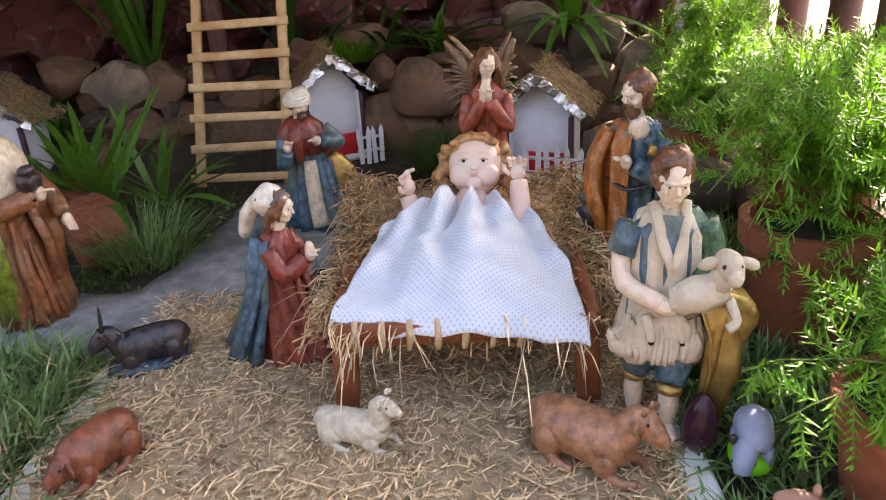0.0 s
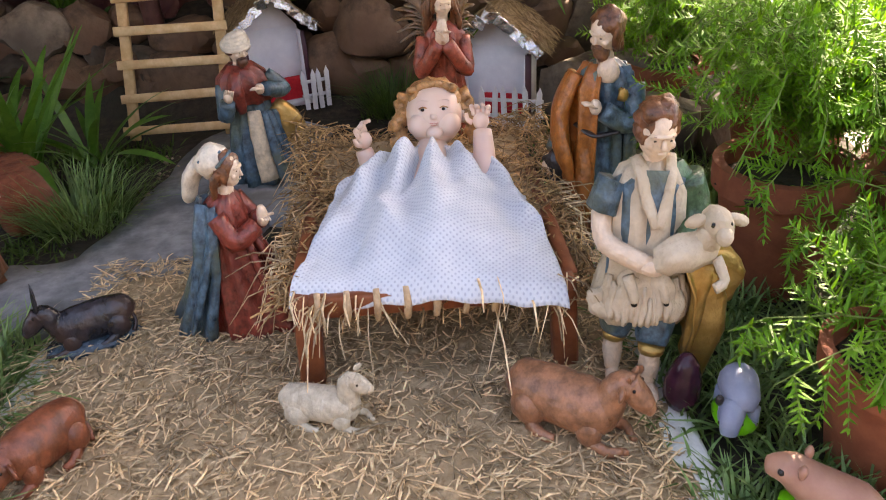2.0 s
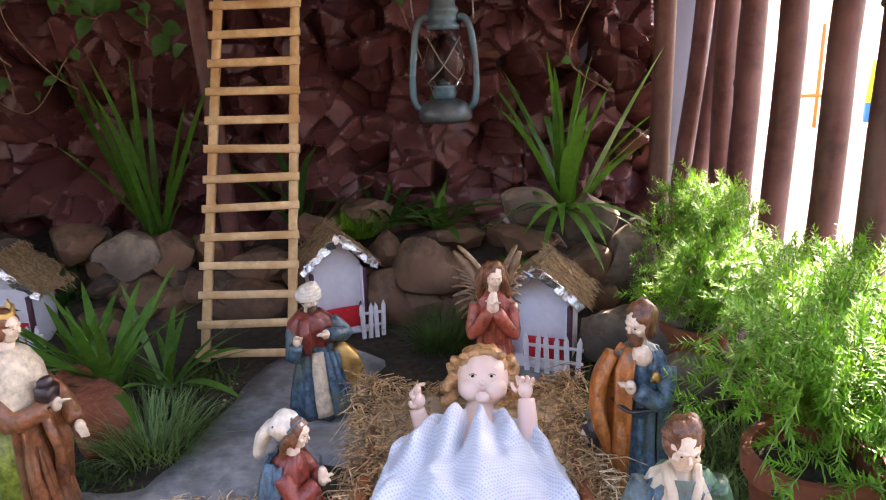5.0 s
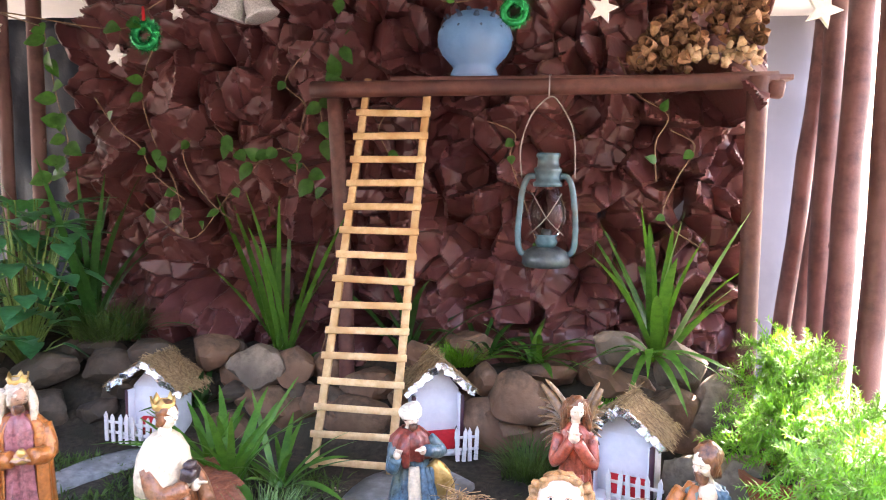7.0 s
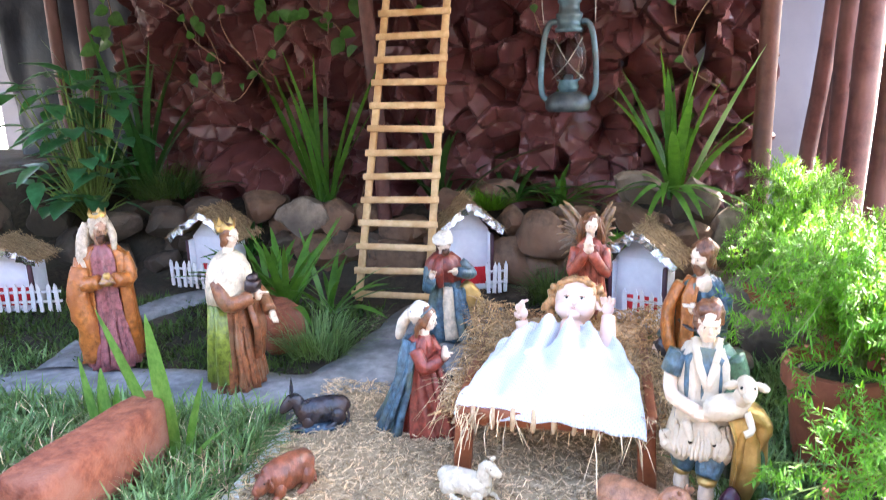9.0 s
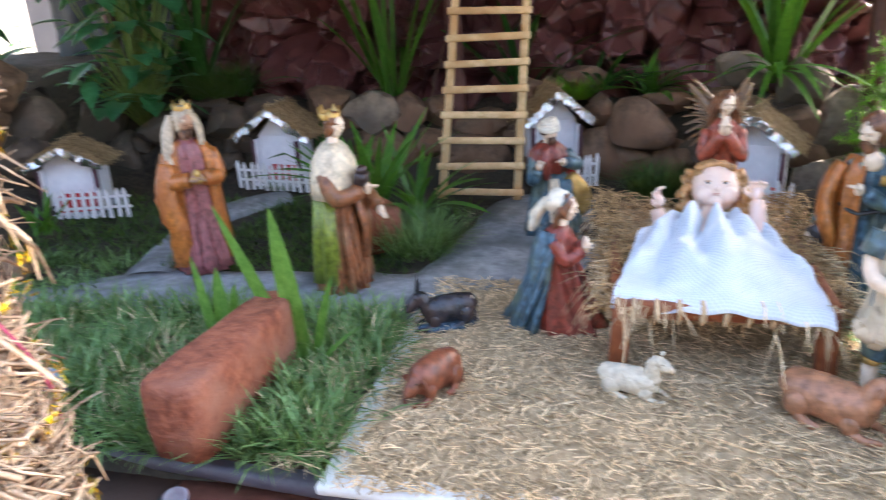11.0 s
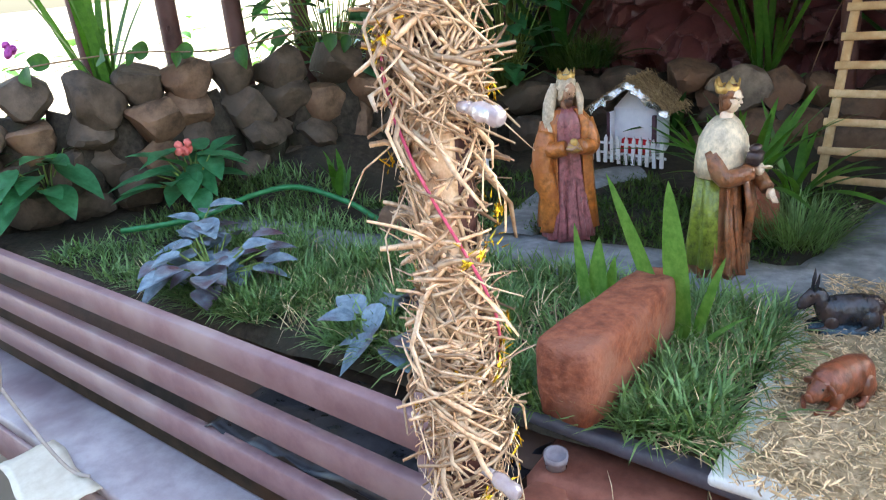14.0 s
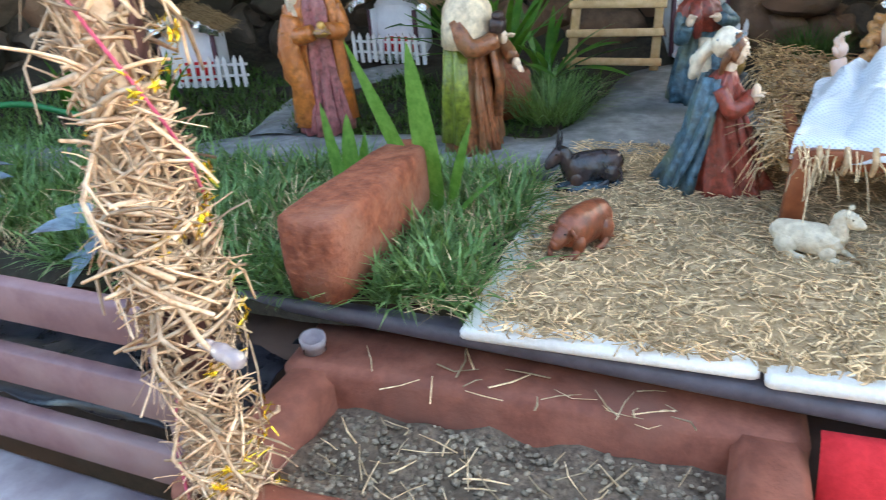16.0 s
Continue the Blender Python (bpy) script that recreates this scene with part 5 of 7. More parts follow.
g.shell([(0.012, 0.01, 0.030, 0.052, 0.040), (0.010, 0.008, 0.08, 0.056, 0.044), (0.006, 0.006, 0.14, 0.052, 0.040), (0, 0.004, 0.215, 0.045, 0.030), (0, 0.002, 0.238, 0.028, 0.02)], 4, 0.004, 24, 0.10, 6, 0.5, -35, 120)
g.shell([(0.022, 0.0, 0.020, 0.046, 0.048), (0.026, -0.002, 0.08, 0.058, 0.052), (0.022, -0.004, 0.120, 0.060, 0.052), (0.010, -0.004, 0.165, 0.048, 0.042)], 5, 0.004, 24, 0.14, 9, 1.1, -66, 20)
g.tube([(0, 0, 0.232), (0, -0.004, 0.252)], [0.011, 0.010], 1, 10)
head(g, (0, -0.010, 0.270), 0.0225, 6, None, 4, 12, 1, False, None, 7)
g.ball((0.0, -0.010, 0.288), (0.021, 0.018, 0.011), 6, 14, rough=0.4, freq=120)
g.tube([(-0.036, 0.0, 0.224), (-0.046, -0.004, 0.196)], [0.016, 0.017], 2, 12)
g.tube([(-0.046, -0.004, 0.196), (-0.044, -0.022, 0.170), (-0.005, -0.048, 0.158)], [0.0105, 0.0105, 0.009], 1, 10, sub=4)
g.tube([(0.036, 0.0, 0.224), (0.047, -0.004, 0.190), (0.030, -0.036, 0.168)], [0.016, 0.016, 0.012], 4, 12, sub=3)
g.ball((-0.002, -0.050, 0.158), (0.014, 0.008, 0.009), 1, 10)
g.ball((0.026, -0.050, 0.172), (0.034, 0.019, 0.018), 3, 16, rot=(0, -18, 0), rough=0.25, freq=120)
g.ball((0.050, -0.056, 0.204), (0.013, 0.018, 0.013), 3, 12, rot=(20, 0, 20))
g.tube([(0.042, -0.052, 0.182), (0.048, -0.054, 0.200)], [0.013, 0.010], 3, 10)
g.ball((0.052, -0.072, 0.199), (0.008, 0.009, 0.008), 3, 10)
for s in (-1, 1):
    g.ball((0.050 + s * 0.019, -0.054, 0.205), (0.012, 0.005, 0.006), 3, 8, rot=(0, s * 15, 0))
    g.ball((0.050 + s * 0.008, -0.067, 0.207), 0.0022, 7, 6)
g.tube([(0.052, -0.060, 0.172), (0.060, -0.070, 0.155), (0.050, -0.074, 0.148)], 0.005, 3, 8, sub=3)
for hx, hz in ((-0.020, 0.124), (0.012, 0.122)):
    g.tube([(hx - 0.004, -0.038, hz + 0.020), (hx, -0.043, hz + 0.006), (hx + 0.002, -0.044, hz - 0.004)], [0.006, 0.0055, 0.004], 3, 8, sub=3)
    g.ball((hx + 0.002, -0.0455, hz - 0.006), (0.0032, 0.0022, 0.0026), 7, 7, rot=(0, 25, 0))
fr_ = random.Random(12)
for q in range(26):
    a = radians(200 + 140 * (q + fr_.random()) / 26)
    x, y = 0.048 * math.cos(a), -0.002 + 0.040 * math.sin(a)
    g.tube([(x * 0.9, y * 0.92, fr_.uniform(0.118, 0.140)), (x, y, 0.108), (x * 1.04, y * 1.05, fr_.uniform(0.090, 0.099))], [0.003, 0.0052, 0.003], 3, 7, sub=2, rough=0.6)
statue("shepherd_boy_statue", g, [BLUE, SKIN, BLUE, WOOL, GREENP, GOLDP, HAIR, EYE], pose(0.196, 0.680, 0.0, 0, 0, -4) @ Matrix.Diagonal((0.84, 0.88, 0.93, 1)), "shepherd boy statue in fleece vest holding a lamb")

# slim angel, cheek resting on joined palms, wings raised
g = Geo()
g.loft([(0, 0, 0.0, 0.044, 0.040), (0, 0, 0.04, 0.042, 0.038), (0, 0, 0.12, 0.031, 0.028), (0.001, 0, 0.172, 0.023, 0.019), (0.002, 0, 0.205, 0.026, 0.019), (0.002, 0, 0.226, 0.025, 0.017), (0, 0, 0.241, 0.010, 0.010)], 0, 44, 0.09, 11)
for q in range(7):
    x = -0.026 + 0.0088 * q
    g.tube([(x * 0.55, -0.021, 0.165), (x * 0.85, -0.031, 0.11), (x * 1.1, -0.041, 0.03)], [0.002, 0.0045, 0.005], 0, 7, sub=3)
g.tube([(0, 0, 0.236), (0.001, -0.006, 0.254)], [0.008, 0.0075], 1, 10)
head(g, (0.002, -0.012, 0.266), 0.0158, 2, None, 14, 12, 1, True, None, 3)
hr_ = random.Random(5)
for s in (-1, 1):
    for q in range(7):
        x0, y0 = s * hr_.uniform(0.009, 0.015), hr_.uniform(-0.006, 0.012)
        g.tube([(x0, y0, 0.276), (s * hr_.uniform(0.016, 0.021), y0 + 0.002, 0.258), (s * hr_.uniform(0.013, 0.024), y0 + 0.004, 0.236), (s * hr_.uniform(0.016, 0.026), y0 + 0.006, hr_.uniform(0.210, 0.226))], [0.004, 0.0048, 0.0042, 0.0015], 2, 7, sub=3, rough=0.6)
    arm(g, (s * 0.026, 0, 0.220), (s * 0.030, -0.020, 0.184), (s * 0.004, -0.034, 0.222), 0, 1, 0.0098)
    lean_ = (1.0, 0.55)[s > 0]
    for row, (cnt, ln0, wd) in enumerate(((9, 0.058, 0.0062), (8, 0.042, 0.0060), (7, 0.027, 0.0054))):
        for q in range(cnt):
            t = q / (cnt - 1)
            a = radians(46 - 84 * t)
            b = Vector((s * (0.014 + 0.006 * t), 0.016 - 0.003 * row, 0.258 - 0.048 * t))
            k = ln0 * (1.0 - 0.35 * t)
            e = b + Vector((s * math.cos(a) * k * lean_, 0.012 + 0.010 * (1 - lean_), math.sin(a) * k))
            g.tube([b, b.lerp(e, 0.5) + Vector((0, 0.002, 0.005)), b.lerp(e, 0.85) + Vector((0, 0, 0.002)), e], [wd * 0.7, wd, wd * 0.8, wd * 0.3], 4, 8, flat=0.35, sub=2)
    g.tube([(s * 0.010, 0.014, 0.222), (s * 0.022, 0.016, 0.250), (s * (0.018 + 0.026 * lean_), 0.022, 0.276), (s * (0.016 + 0.044 * lean_), 0.026, 0.292)], [0.006, 0.008, 0.007, 0.003], 4, 9, sub=3)
for s in (-1, 1):
    g.tube([(s * 0.004, -0.036, 0.220), (s * 0.003, -0.036, 0.236), (s * 0.0015, -0.033, 0.250)], [0.0050, 0.0055, 0.0028], 1, 8, flat=0.6, sub=3)
statue("angel_statue", g, [CORAL, SKIN, HAIR, EYE, WING], pose(0.052, 1.105, 0.002, 0, 0, -4) @ Matrix.Diagonal((0.97, 0.97, 1.02, 1)), "praying angel statue in coral robe with brown wings")


def kneeling_king(m, label):
    """A king gone down on one knee: white turban, red shawl, blue sleeves, gold sack."""
    g = Geo()
    g.loft([(0.004, 0, 0.0, 0.050, 0.046), (0.004, 0, 0.02, 0.047, 0.042), (0.002, 0, 0.07, 0.037, 0.032), (0, 0, 0.104, 0.028, 0.023), (-0.003, 0, 0.132, 0.030, 0.021), (-0.006, 0, 0.158, 0.029, 0.019), (-0.007, 0, 0.170, 0.011, 0.011)], 0, 44, 0.09, 10)
    g.tube([(-0.006, -0.024, 0.108), (-0.008, -0.036, 0.06), (-0.006, -0.046, 0.008)], [0.010, 0.013, 0.015], 4, 10, flat=0.4, sub=4)
    for q, x in enumerate((0.012, 0.024, 0.036)):
        g.tube([(x * 0.7, -0.022, 0.104), (x * 0.95, -0.038 + 0.006 * q, 0.055), (x * 1.25, -0.050 + 0.008 * q, 0.004)], [0.005, 0.008, 0.009], 0, 9, sub=4)
    g.shell([(-0.004, 0, 0.118, 0.036, 0.028), (-0.005, 0, 0.138, 0.037, 0.027), (-0.006, 0, 0.158, 0.033, 0.024), (-0.007, 0, 0.173, 0.017, 0.015)], 1, 0.004, 34, 0.10, 9, 0.9, 0, 350)
    g.tube([(-0.020, -0.018, 0.166), (-0.026, -0.028, 0.140), (-0.022, -0.030, 0.110)], [0.008, 0.012, 0.005], 1, 10, flat=0.6, sub=4, rough=0.5)
    arm(g, (0.028, -0.002, 0.150), (0.046, -0.016, 0.128), (0.012, -0.036, 0.140), 0, 2, 0.0112)
    arm(g, (-0.034, 0.0, 0.146), (-0.044, -0.018, 0.108), (-0.042, -0.034, 0.132), 0, 2, 0.0112)
    g.tube([(0.030, -0.012, 0.108), (0.046, -0.018, 0.085), (0.050, -0.020, 0.052), (0.042, -0.022, 0.034)], [0.010, 0.019, 0.020, 0.009], 5, 14, sub=4, rough=0.3)
    g.tube([(0.040, -0.030, 0.008), (0.052, -0.040, 0.010), (0.058, -0.050, 0.006)], [0.012, 0.011, 0.007], 6, 10, sub=3)
    g.tube([(-0.007, 0, 0.165), (-0.007, -0.006, 0.180)], [0.009, 0.008], 2, 10)
    head(g, (-0.007, -0.009, 0.192), 0.0160, 3, 3, 14, 8, 2, False, None, 7)
    for q in range(5):
        z, k = 0.198 + 0.0035 * q, 0.0172 - 0.0014 * max(0, q - 1) ** 1.3
        g.tube([(-0.007 + k * math.cos(j * 0.5236 + q), -0.004 + k * math.sin(j * 0.5236 + q), z + 0.003 * math.sin(j * 0.5236 + q * 1.5)) for j in range(13)], 0.0042, 8, 8)
    g.ball((-0.007, -0.002, 0.206), (0.0145, 0.0150, 0.010), 8, 14)
    return statue("king_statue", g, [BLUE, RED, SKIN, BEARD, CREAM, GOLDP, DARKSHOE, EYE, VEIL], m, label)


def king(robe, cape, skin, hairm, under, pos, yaw, label, name, variant):
    g = Geo()
    mats = [robe, cape, skin, hairm, under, GOLDP, EYE, HEADCLOTH, DARKSHOE]
    g.loft([(0, 0, 0.0, 0.050, 0.045), (0, 0, 0.015, 0.050, 0.044), (0, 0, 0.10, 0.038, 0.033), (0, 0, 0.165, 0.033, 0.027), (0, 0, 0.215, 0.037, 0.026), (0, 0, 0.236, 0.032, 0.022), (0, 0, 0.248, 0.013, 0.012)], 0, 44, 0.10, 11)
    if variant == 0:   # long open cloak, white headcloth
        g.shell([(0, 0.004, 0.02, 0.060, 0.052), (0, 0.004, 0.10, 0.052, 0.044), (0, 0.002, 0.18, 0.048, 0.036), (0, 0, 0.225, 0.044, 0.030), (0, 0, 0.246, 0.026, 0.02)], 1, 0.004, 34, 0.08, 9, 0.3, -55, 235)
        for s in (-1, 1):
            arm(g, (s * 0.038, 0, 0.222), (s * 0.046, -0.018, 0.178), (s * 0.014, -0.044, 0.182), 1, 2, 0.015)
        g.ball((0, -0.054, 0.182), (0.016, 0.012, 0.008), 5, 10)
        g.ball((0, -0.054, 0.192), (0.008, 0.008, 0.009), 5, 10)
        g.tube([(0, 0, 0.24), (0, -0.008, 0.262)], [0.012, 0.011], 2, 10)
        head(g, (0, -0.014, 0.278), 0.0188, 7, hairm and 3, 20, 14, 2, True, None, 6)
        g.ball((0.002, 0.004, 0.292), (0.0215, 0.0225, 0.014), 7, 16, rough=0.3, freq=70)
        g.tube([(0.018, 0.0, 0.288), (0.026, -0.010, 0.262), (0.024, -0.020, 0.236)], [0.007, 0.009, 0.005], 7, 10, flat=0.6, sub=4, rough=0.4)
        for q in range(9):
            x = -0.034 + 0.0085 * q + rnd.uniform(-0.004, 0.004)
            g.tube([(x * 0.75, -0.028 + 0.2 * abs(x), rnd.uniform(0.11, 0.165)), (x * 0.9 + rnd.uniform(-0.006, 0.006), -0.037 + 0.25 * abs(x), 0.08), (x * 1.12, -0.048 + 0.35 * abs(x), 0.010)], [0.001, rnd.uniform(0.003, 0.007), 0.0065], 0, 8, flat=0.7, sub=3, rough=0.4)
        g.tube([(-0.02, 0.0, 0.29), (-0.034, -0.004, 0.255), (-0.036, -0.014, 0.205), (-0.030, -0.022, 0.160)], [0.010, 0.013, 0.012, 0.007], 7, 10, flat=0.6, sub=4, rough=0.4)
        g.shell([(0, 0.002, 0.235, 0.036, 0.030), (0, 0.0, 0.262, 0.028, 0.026), (0, 0.0, 0.290, 0.024, 0.024)], 7, 0.003, 20, 0.08, 7, 0.2, 20, 190)
        crown(g, (0.002, 0.0, 0.298), 0.0165, 5)
        g.tube([(-0.044, -0.016, 0.21), (-0.056, -0.024, 0.15), (-0.046, -0.030, 0.08), (-0.050, -0.026, 0.02)], [0.016, 0.022, 0.020, 0.016], 1, 12, flat=0.6, sub=4, rough=0.5)
    else:  # fur cape, green back cloak, brown robe, gift held ahead
        g.shell([(0, 0.004, 0.02, 0.058, 0.050), (0, 0.004, 0.10, 0.050, 0.042), (0, 0.002, 0.175, 0.045, 0.034)], 4, 0.004, 30, 0.08, 8, 0.1, 20, 215)
        g.loft([(0, 0, 0.165, 0.052, 0.041), (0, 0, 0.19, 0.052, 0.041), (0, 0, 0.22, 0.047, 0.036), (0, 0, 0.242, 0.034, 0.026), (0, 0, 0.252, 0.018, 0.016)], 1, 30, 0.025, 10)
        arm(g, (-0.036, 0, 0.205), (-0.042, -0.026, 0.168), (-0.008, -0.056, 0.176), 0, 2, 0.014)
        arm(g, (0.036, -0.004, 0.200), (0.050, -0.030, 0.165), (0.030, -0.066, 0.140), 0, 2, 0.0125)
        g.box((-0.004, -0.058, 0.196), (0.030, 0.022, 0.020), 8, rot=(10, 0, 10))
        g.ball((-0.004, -0.058, 0.210), (0.014, 0.010, 0.007), 8, 10)
        g.tube([(0, 0, 0.24), (0, -0.006, 0.262)], [0.012, 0.011], 2, 10)
        head(g, (0, -0.010, 0.279), 0.0185, 3, None, 0, 4, 2, True, None, 6)
        crown(g, (0, -0.002, 0.290), 0.0185, 5)
        for q in range(9):
            x = -0.034 + 0.0085 * q + rnd.uniform(-0.004, 0.004)
            g.tube([(x * 0.75, -0.029 + 0.2 * abs(x), rnd.uniform(0.10, 0.165)), (x * 0.95 + rnd.uniform(-0.006, 0.006), -0.037 + 0.25 * abs(x), 0.08), (x * 1.15, -0.048 + 0.35 * abs(x), 0.010)], [0.001, rnd.uniform(0.003, 0.007), 0.0065], 0, 8, flat=0.7, sub=3, rough=0.4)
        g.shell([(0.010, -0.010, 0.055, 0.034, 0.040), (0.012, -0.014, 0.11, 0.040, 0.038), (0.006, -0.008, 0.160, 0.042, 0.036)], 0, 0.004, 22, 0.10, 7, 0.4, -110, 20)
    return statue(name, g, mats, pose(*pos, 0, 0, yaw) @ Matrix.Diagonal((*((0.90, 0.90, 0.97), (0.90, 0.90, 0.98))[variant], 1)), label)


HEADCLOTH = paint("headcloth_paint", (0.58, 0.46, 0.33), 0.9)
king(ROSEROBE, ORANGE, paint("tan_skin", (0.42, 0.23, 0.14), 0.9), BEARD, ROSEROBE, (-0.846, 0.985, 0.004), 40, "robed king statue, rose robe, orange cloak, white headcloth", "king_statue", 0)
king(BROWNROBE, CREAM, SKIN, HAIR, GREENROBE, (-0.560, 0.930, 0.004), 78, "crowned king statue, cream fur cape, brown and green robe", "king_statue", 1)
kneeling_king(pose(-0.236, 1.222, 0.004, 0, 0, 30) @ Matrix.Scale(1.03, 4), "kneeling turbaned king statue, blue robe, red shawl, gold sack")


# ---- animals of resin and plastic ----
def lying_beast(name, L, mats, m, label, kind):
    """A lying animal, head towards -y, one mesh."""
    g = Geo()
    g.tube([(0, 0.50 * L, 0.20 * L), (0, 0.44 * L, 0.24 * L), (0, 0.15 * L, 0.25 * L), (0, -0.15 * L, 0.25 * L), (0, -0.36 * L, 0.27 * L), (0, -0.44 * L, 0.28 * L)], [0.09 * L, 0.20 * L, 0.225 * L, 0.225 * L, 0.18 * L, 0.10 * L], 0, 18, sub=4)
    hx, hy, hz = {"ox": (0.10, -0.52, 0.47), "cow": (0.04, -0.50, 0.26), "donkey": (-0.02, -0.55, 0.46), "sheep": (0.02, -0.46, 0.60)}[kind]
    g.tube([(0, -0.34 * L, 0.29 * L), (hx * 0.6 * L, (hy + 0.10) * L, (hz + 0.01) * L), (hx * L, hy * L, hz * L)], [0.15 * L, 0.125 * L, 0.10 * L], 0, 14, sub=4)
    dn = -0.55 if kind in ("ox", "donkey") else -0.25
    sn = Vector((hx * L, (hy - 0.17) * L, (hz + dn * 0.22) * L))
    g.tube([(hx * L, (hy + 0.04) * L, (hz + 0.03) * L), (hx * L, (hy - 0.09) * L, (hz + dn * 0.12) * L), tuple(sn)], [0.115 * L, 0.095 * L, 0.062 * L], 0, 14, sub=4)
    g.ball(sn, (0.066 * L, 0.05 * L, 0.052 * L), 1, 12)
    for s in (-1, 1):
        ez = 0.05 if kind in ("ox", "cow") else 0.14
        if kind == "donkey":
            g.tube([(hx * L + s * 0.05 * L, (hy + 0.02) * L, (hz + 0.08) * L), (hx * L + s * 0.075 * L, (hy + 0.04) * L, (hz + 0.22) * L), (hx * L + s * 0.105 * L, (hy + 0.05) * L, (hz + 0.36) * L)], [0.034 * L, 0.044 * L, 0.008 * L], 0, 9, flat=0.6, sub=3)
        else:
            g.ball((hx * L + s * 0.155 * L, (hy + 0.03) * L, (hz + ez * 0.9) * L), (0.085 * L, 0.03 * L, 0.045 * L), 0, 10, rot=(0, s * 18, s * -15))
        if kind == "ox":
            g.tube([(hx * L + s * 0.06 * L, (hy + 0.01) * L, (hz + 0.10) * L), (hx * L + s * 0.085 * L, (hy + 0.0) * L, (hz + 0.15) * L)], [0.022 * L, 0.010 * L], 0, 8)
        g.ball((hx * L + s * 0.085 * L, (hy - 0.045) * L, (hz + 0.045) * L), 0.015 * L, 2, 7)
        g.ball((s * 0.17 * L, 0.30 * L, 0.17 * L), (0.10 * L, 0.17 * L, 0.15 * L), 0, 14)
        g.tube([(s * 0.20 * L, 0.26 * L, 0.07 * L), (s * 0.26 * L, 0.10 * L, 0.05 * L), (s * 0.24 * L, 0.0, 0.035 * L)], [0.06 * L, 0.045 * L, 0.035 * L], 0, 10, sub=3)
        g.ball((s * 0.15 * L, -0.27 * L, 0.14 * L), (0.08 * L, 0.12 * L, 0.12 * L), 0, 12)
        g.tube([(s * 0.15 * L, -0.30 * L, 0.06 * L), (s * 0.17 * L, -0.46 * L, 0.045 * L), (s * 0.10 * L, -0.56 * L, 0.035 * L)], [0.055 * L, 0.042 * L, 0.03 * L], 0, 10, sub=3)
        g.ball((s * 0.09 * L, -0.575 * L, 0.032 * L), (0.035 * L, 0.04 * L, 0.03 * L), 1, 8)
    g.tube([(0, 0.50 * L, 0.24 * L), (0.10 * L, 0.53 * L, 0.12 * L), (0.18 * L, 0.46 * L, 0.04 * L)], [0.025 * L, 0.022 * L, 0.03 * L], 0, 8, sub=3)
    if kind == "donkey":
        g.loft([(0, 0, 0.0, 0.33 * L, 0.60 * L), (0, 0, 0.05 * L, 0.31 * L, 0.57 * L), (0, 0, 0.10 * L, 0.20 * L, 0.40 * L)], 3, 26, 0.05, 7)
    g.jolt(0.0009, 70)
    return solo(name, g, mats, label, "figurine", m=m, group="animal figurines")


lying_beast("ox_figurine", 0.100, [OXHIDE, OXHIDE, EYE], pose(0.120, 0.618, 0.002, 0, 0, 52) @ Matrix.Diagonal((1.1, 1.0, 1.18, 1)), "lying light-brown ox figurine on the straw", "ox")
lying_beast("calf_figurine", 0.078, [COWHIDE, COWHIDE, EYE], pose(-0.338, 0.622, 0.003, 0, 0, -30) @ Matrix.Diagonal((1.2, 0.98, 1.4, 1)), "lying reddish-brown calf figurine on the straw", "cow")
lying_beast("donkey_figurine", 0.082, [DONKEYP, DONKEYP, EYE, DONKEYBASE], pose(-0.358, 0.805, 0.003, 0, 0, -60) @ Matrix.Diagonal((1, 1, 1.25, 1)), "lying dark glossy donkey figurine beside the path", "donkey")
lying_beast("sheep_figurine", 0.070, [WHITEWOOL, CREAM, EYE], pose(-0.096, 0.650, 0.002, 0, 0, 72) @ Matrix.Diagonal((1.05, 1.05, 1.12, 1)), "lying cream-white sheep figurine on the straw", "sheep")
g = Geo()
g.ball((0, 0, 0.014), (0.022, 0.028, 0.015), 1, 16, rough=0.15, freq=30)
g.tube([(0, 0.018, 0.030), (0, 0.010, 0.044), (0, -0.010, 0.042), (0, -0.020, 0.034)], [0.012, 0.0185, 0.017, 0.010], 0, 14, sub=4)
g.tube([(-0.006, -0.016, 0.038), (-0.010, -0.028, 0.030), (-0.011, -0.033, 0.018)], [0.012, 0.0105, 0.0075], 0, 12, sub=4)
for s in (-1, 1):
    g.ball((-0.010 + s * 0.010, -0.018, 0.044), (0.004, 0.003, 0.006), 2, 8)
    g.ball((-0.010 + s * 0.0095, -0.030, 0.028), 0.0018, 2, 6)
    g.tube([(s * 0.012, -0.010, 0.032), (s * 0.013, -0.012, 0.014)], [0.0065, 0.0055], 0, 8)
    g.tube([(s * 0.012, 0.014, 0.032), (s * 0.013, 0.016, 0.014)], [0.0065, 0.0055], 0, 8)
solo("toy_donkey", g, [TOYGREY, TOYGREEN, BLACKP], "small grey plastic animal on a bright green base", "figurine", m=pose(0.262, 0.600, 0.002, 0, 0, -14) @ Matrix.Scale(0.92, 4), group="animal figurines")
g = Geo()
g.tube([(0, 0.035, 0.012), (0, 0.015, 0.020), (0, -0.010, 0.024), (0, -0.026, 0.030), (0, -0.040, 0.027)], [0.008, 0.016, 0.015, 0.012, 0.006], 0, 14, sub=4)
for s in (-1, 1):
    g.ball((s * 0.009, -0.030, 0.033), 0.0026, 2, 7)
    g.ball((s * 0.010, -0.018, 0.040), (0.004, 0.003, 0.006), 0, 8)
    for y in (-0.014, 0.016):
        g.tube([(s * 0.008, y, 0.014), (s * 0.009, y - 0.002, 0.0)], [0.005, 0.004], 0, 8)
g.ball((0, 0.0, 0.004), (0.018, 0.030, 0.005), 1, 14)
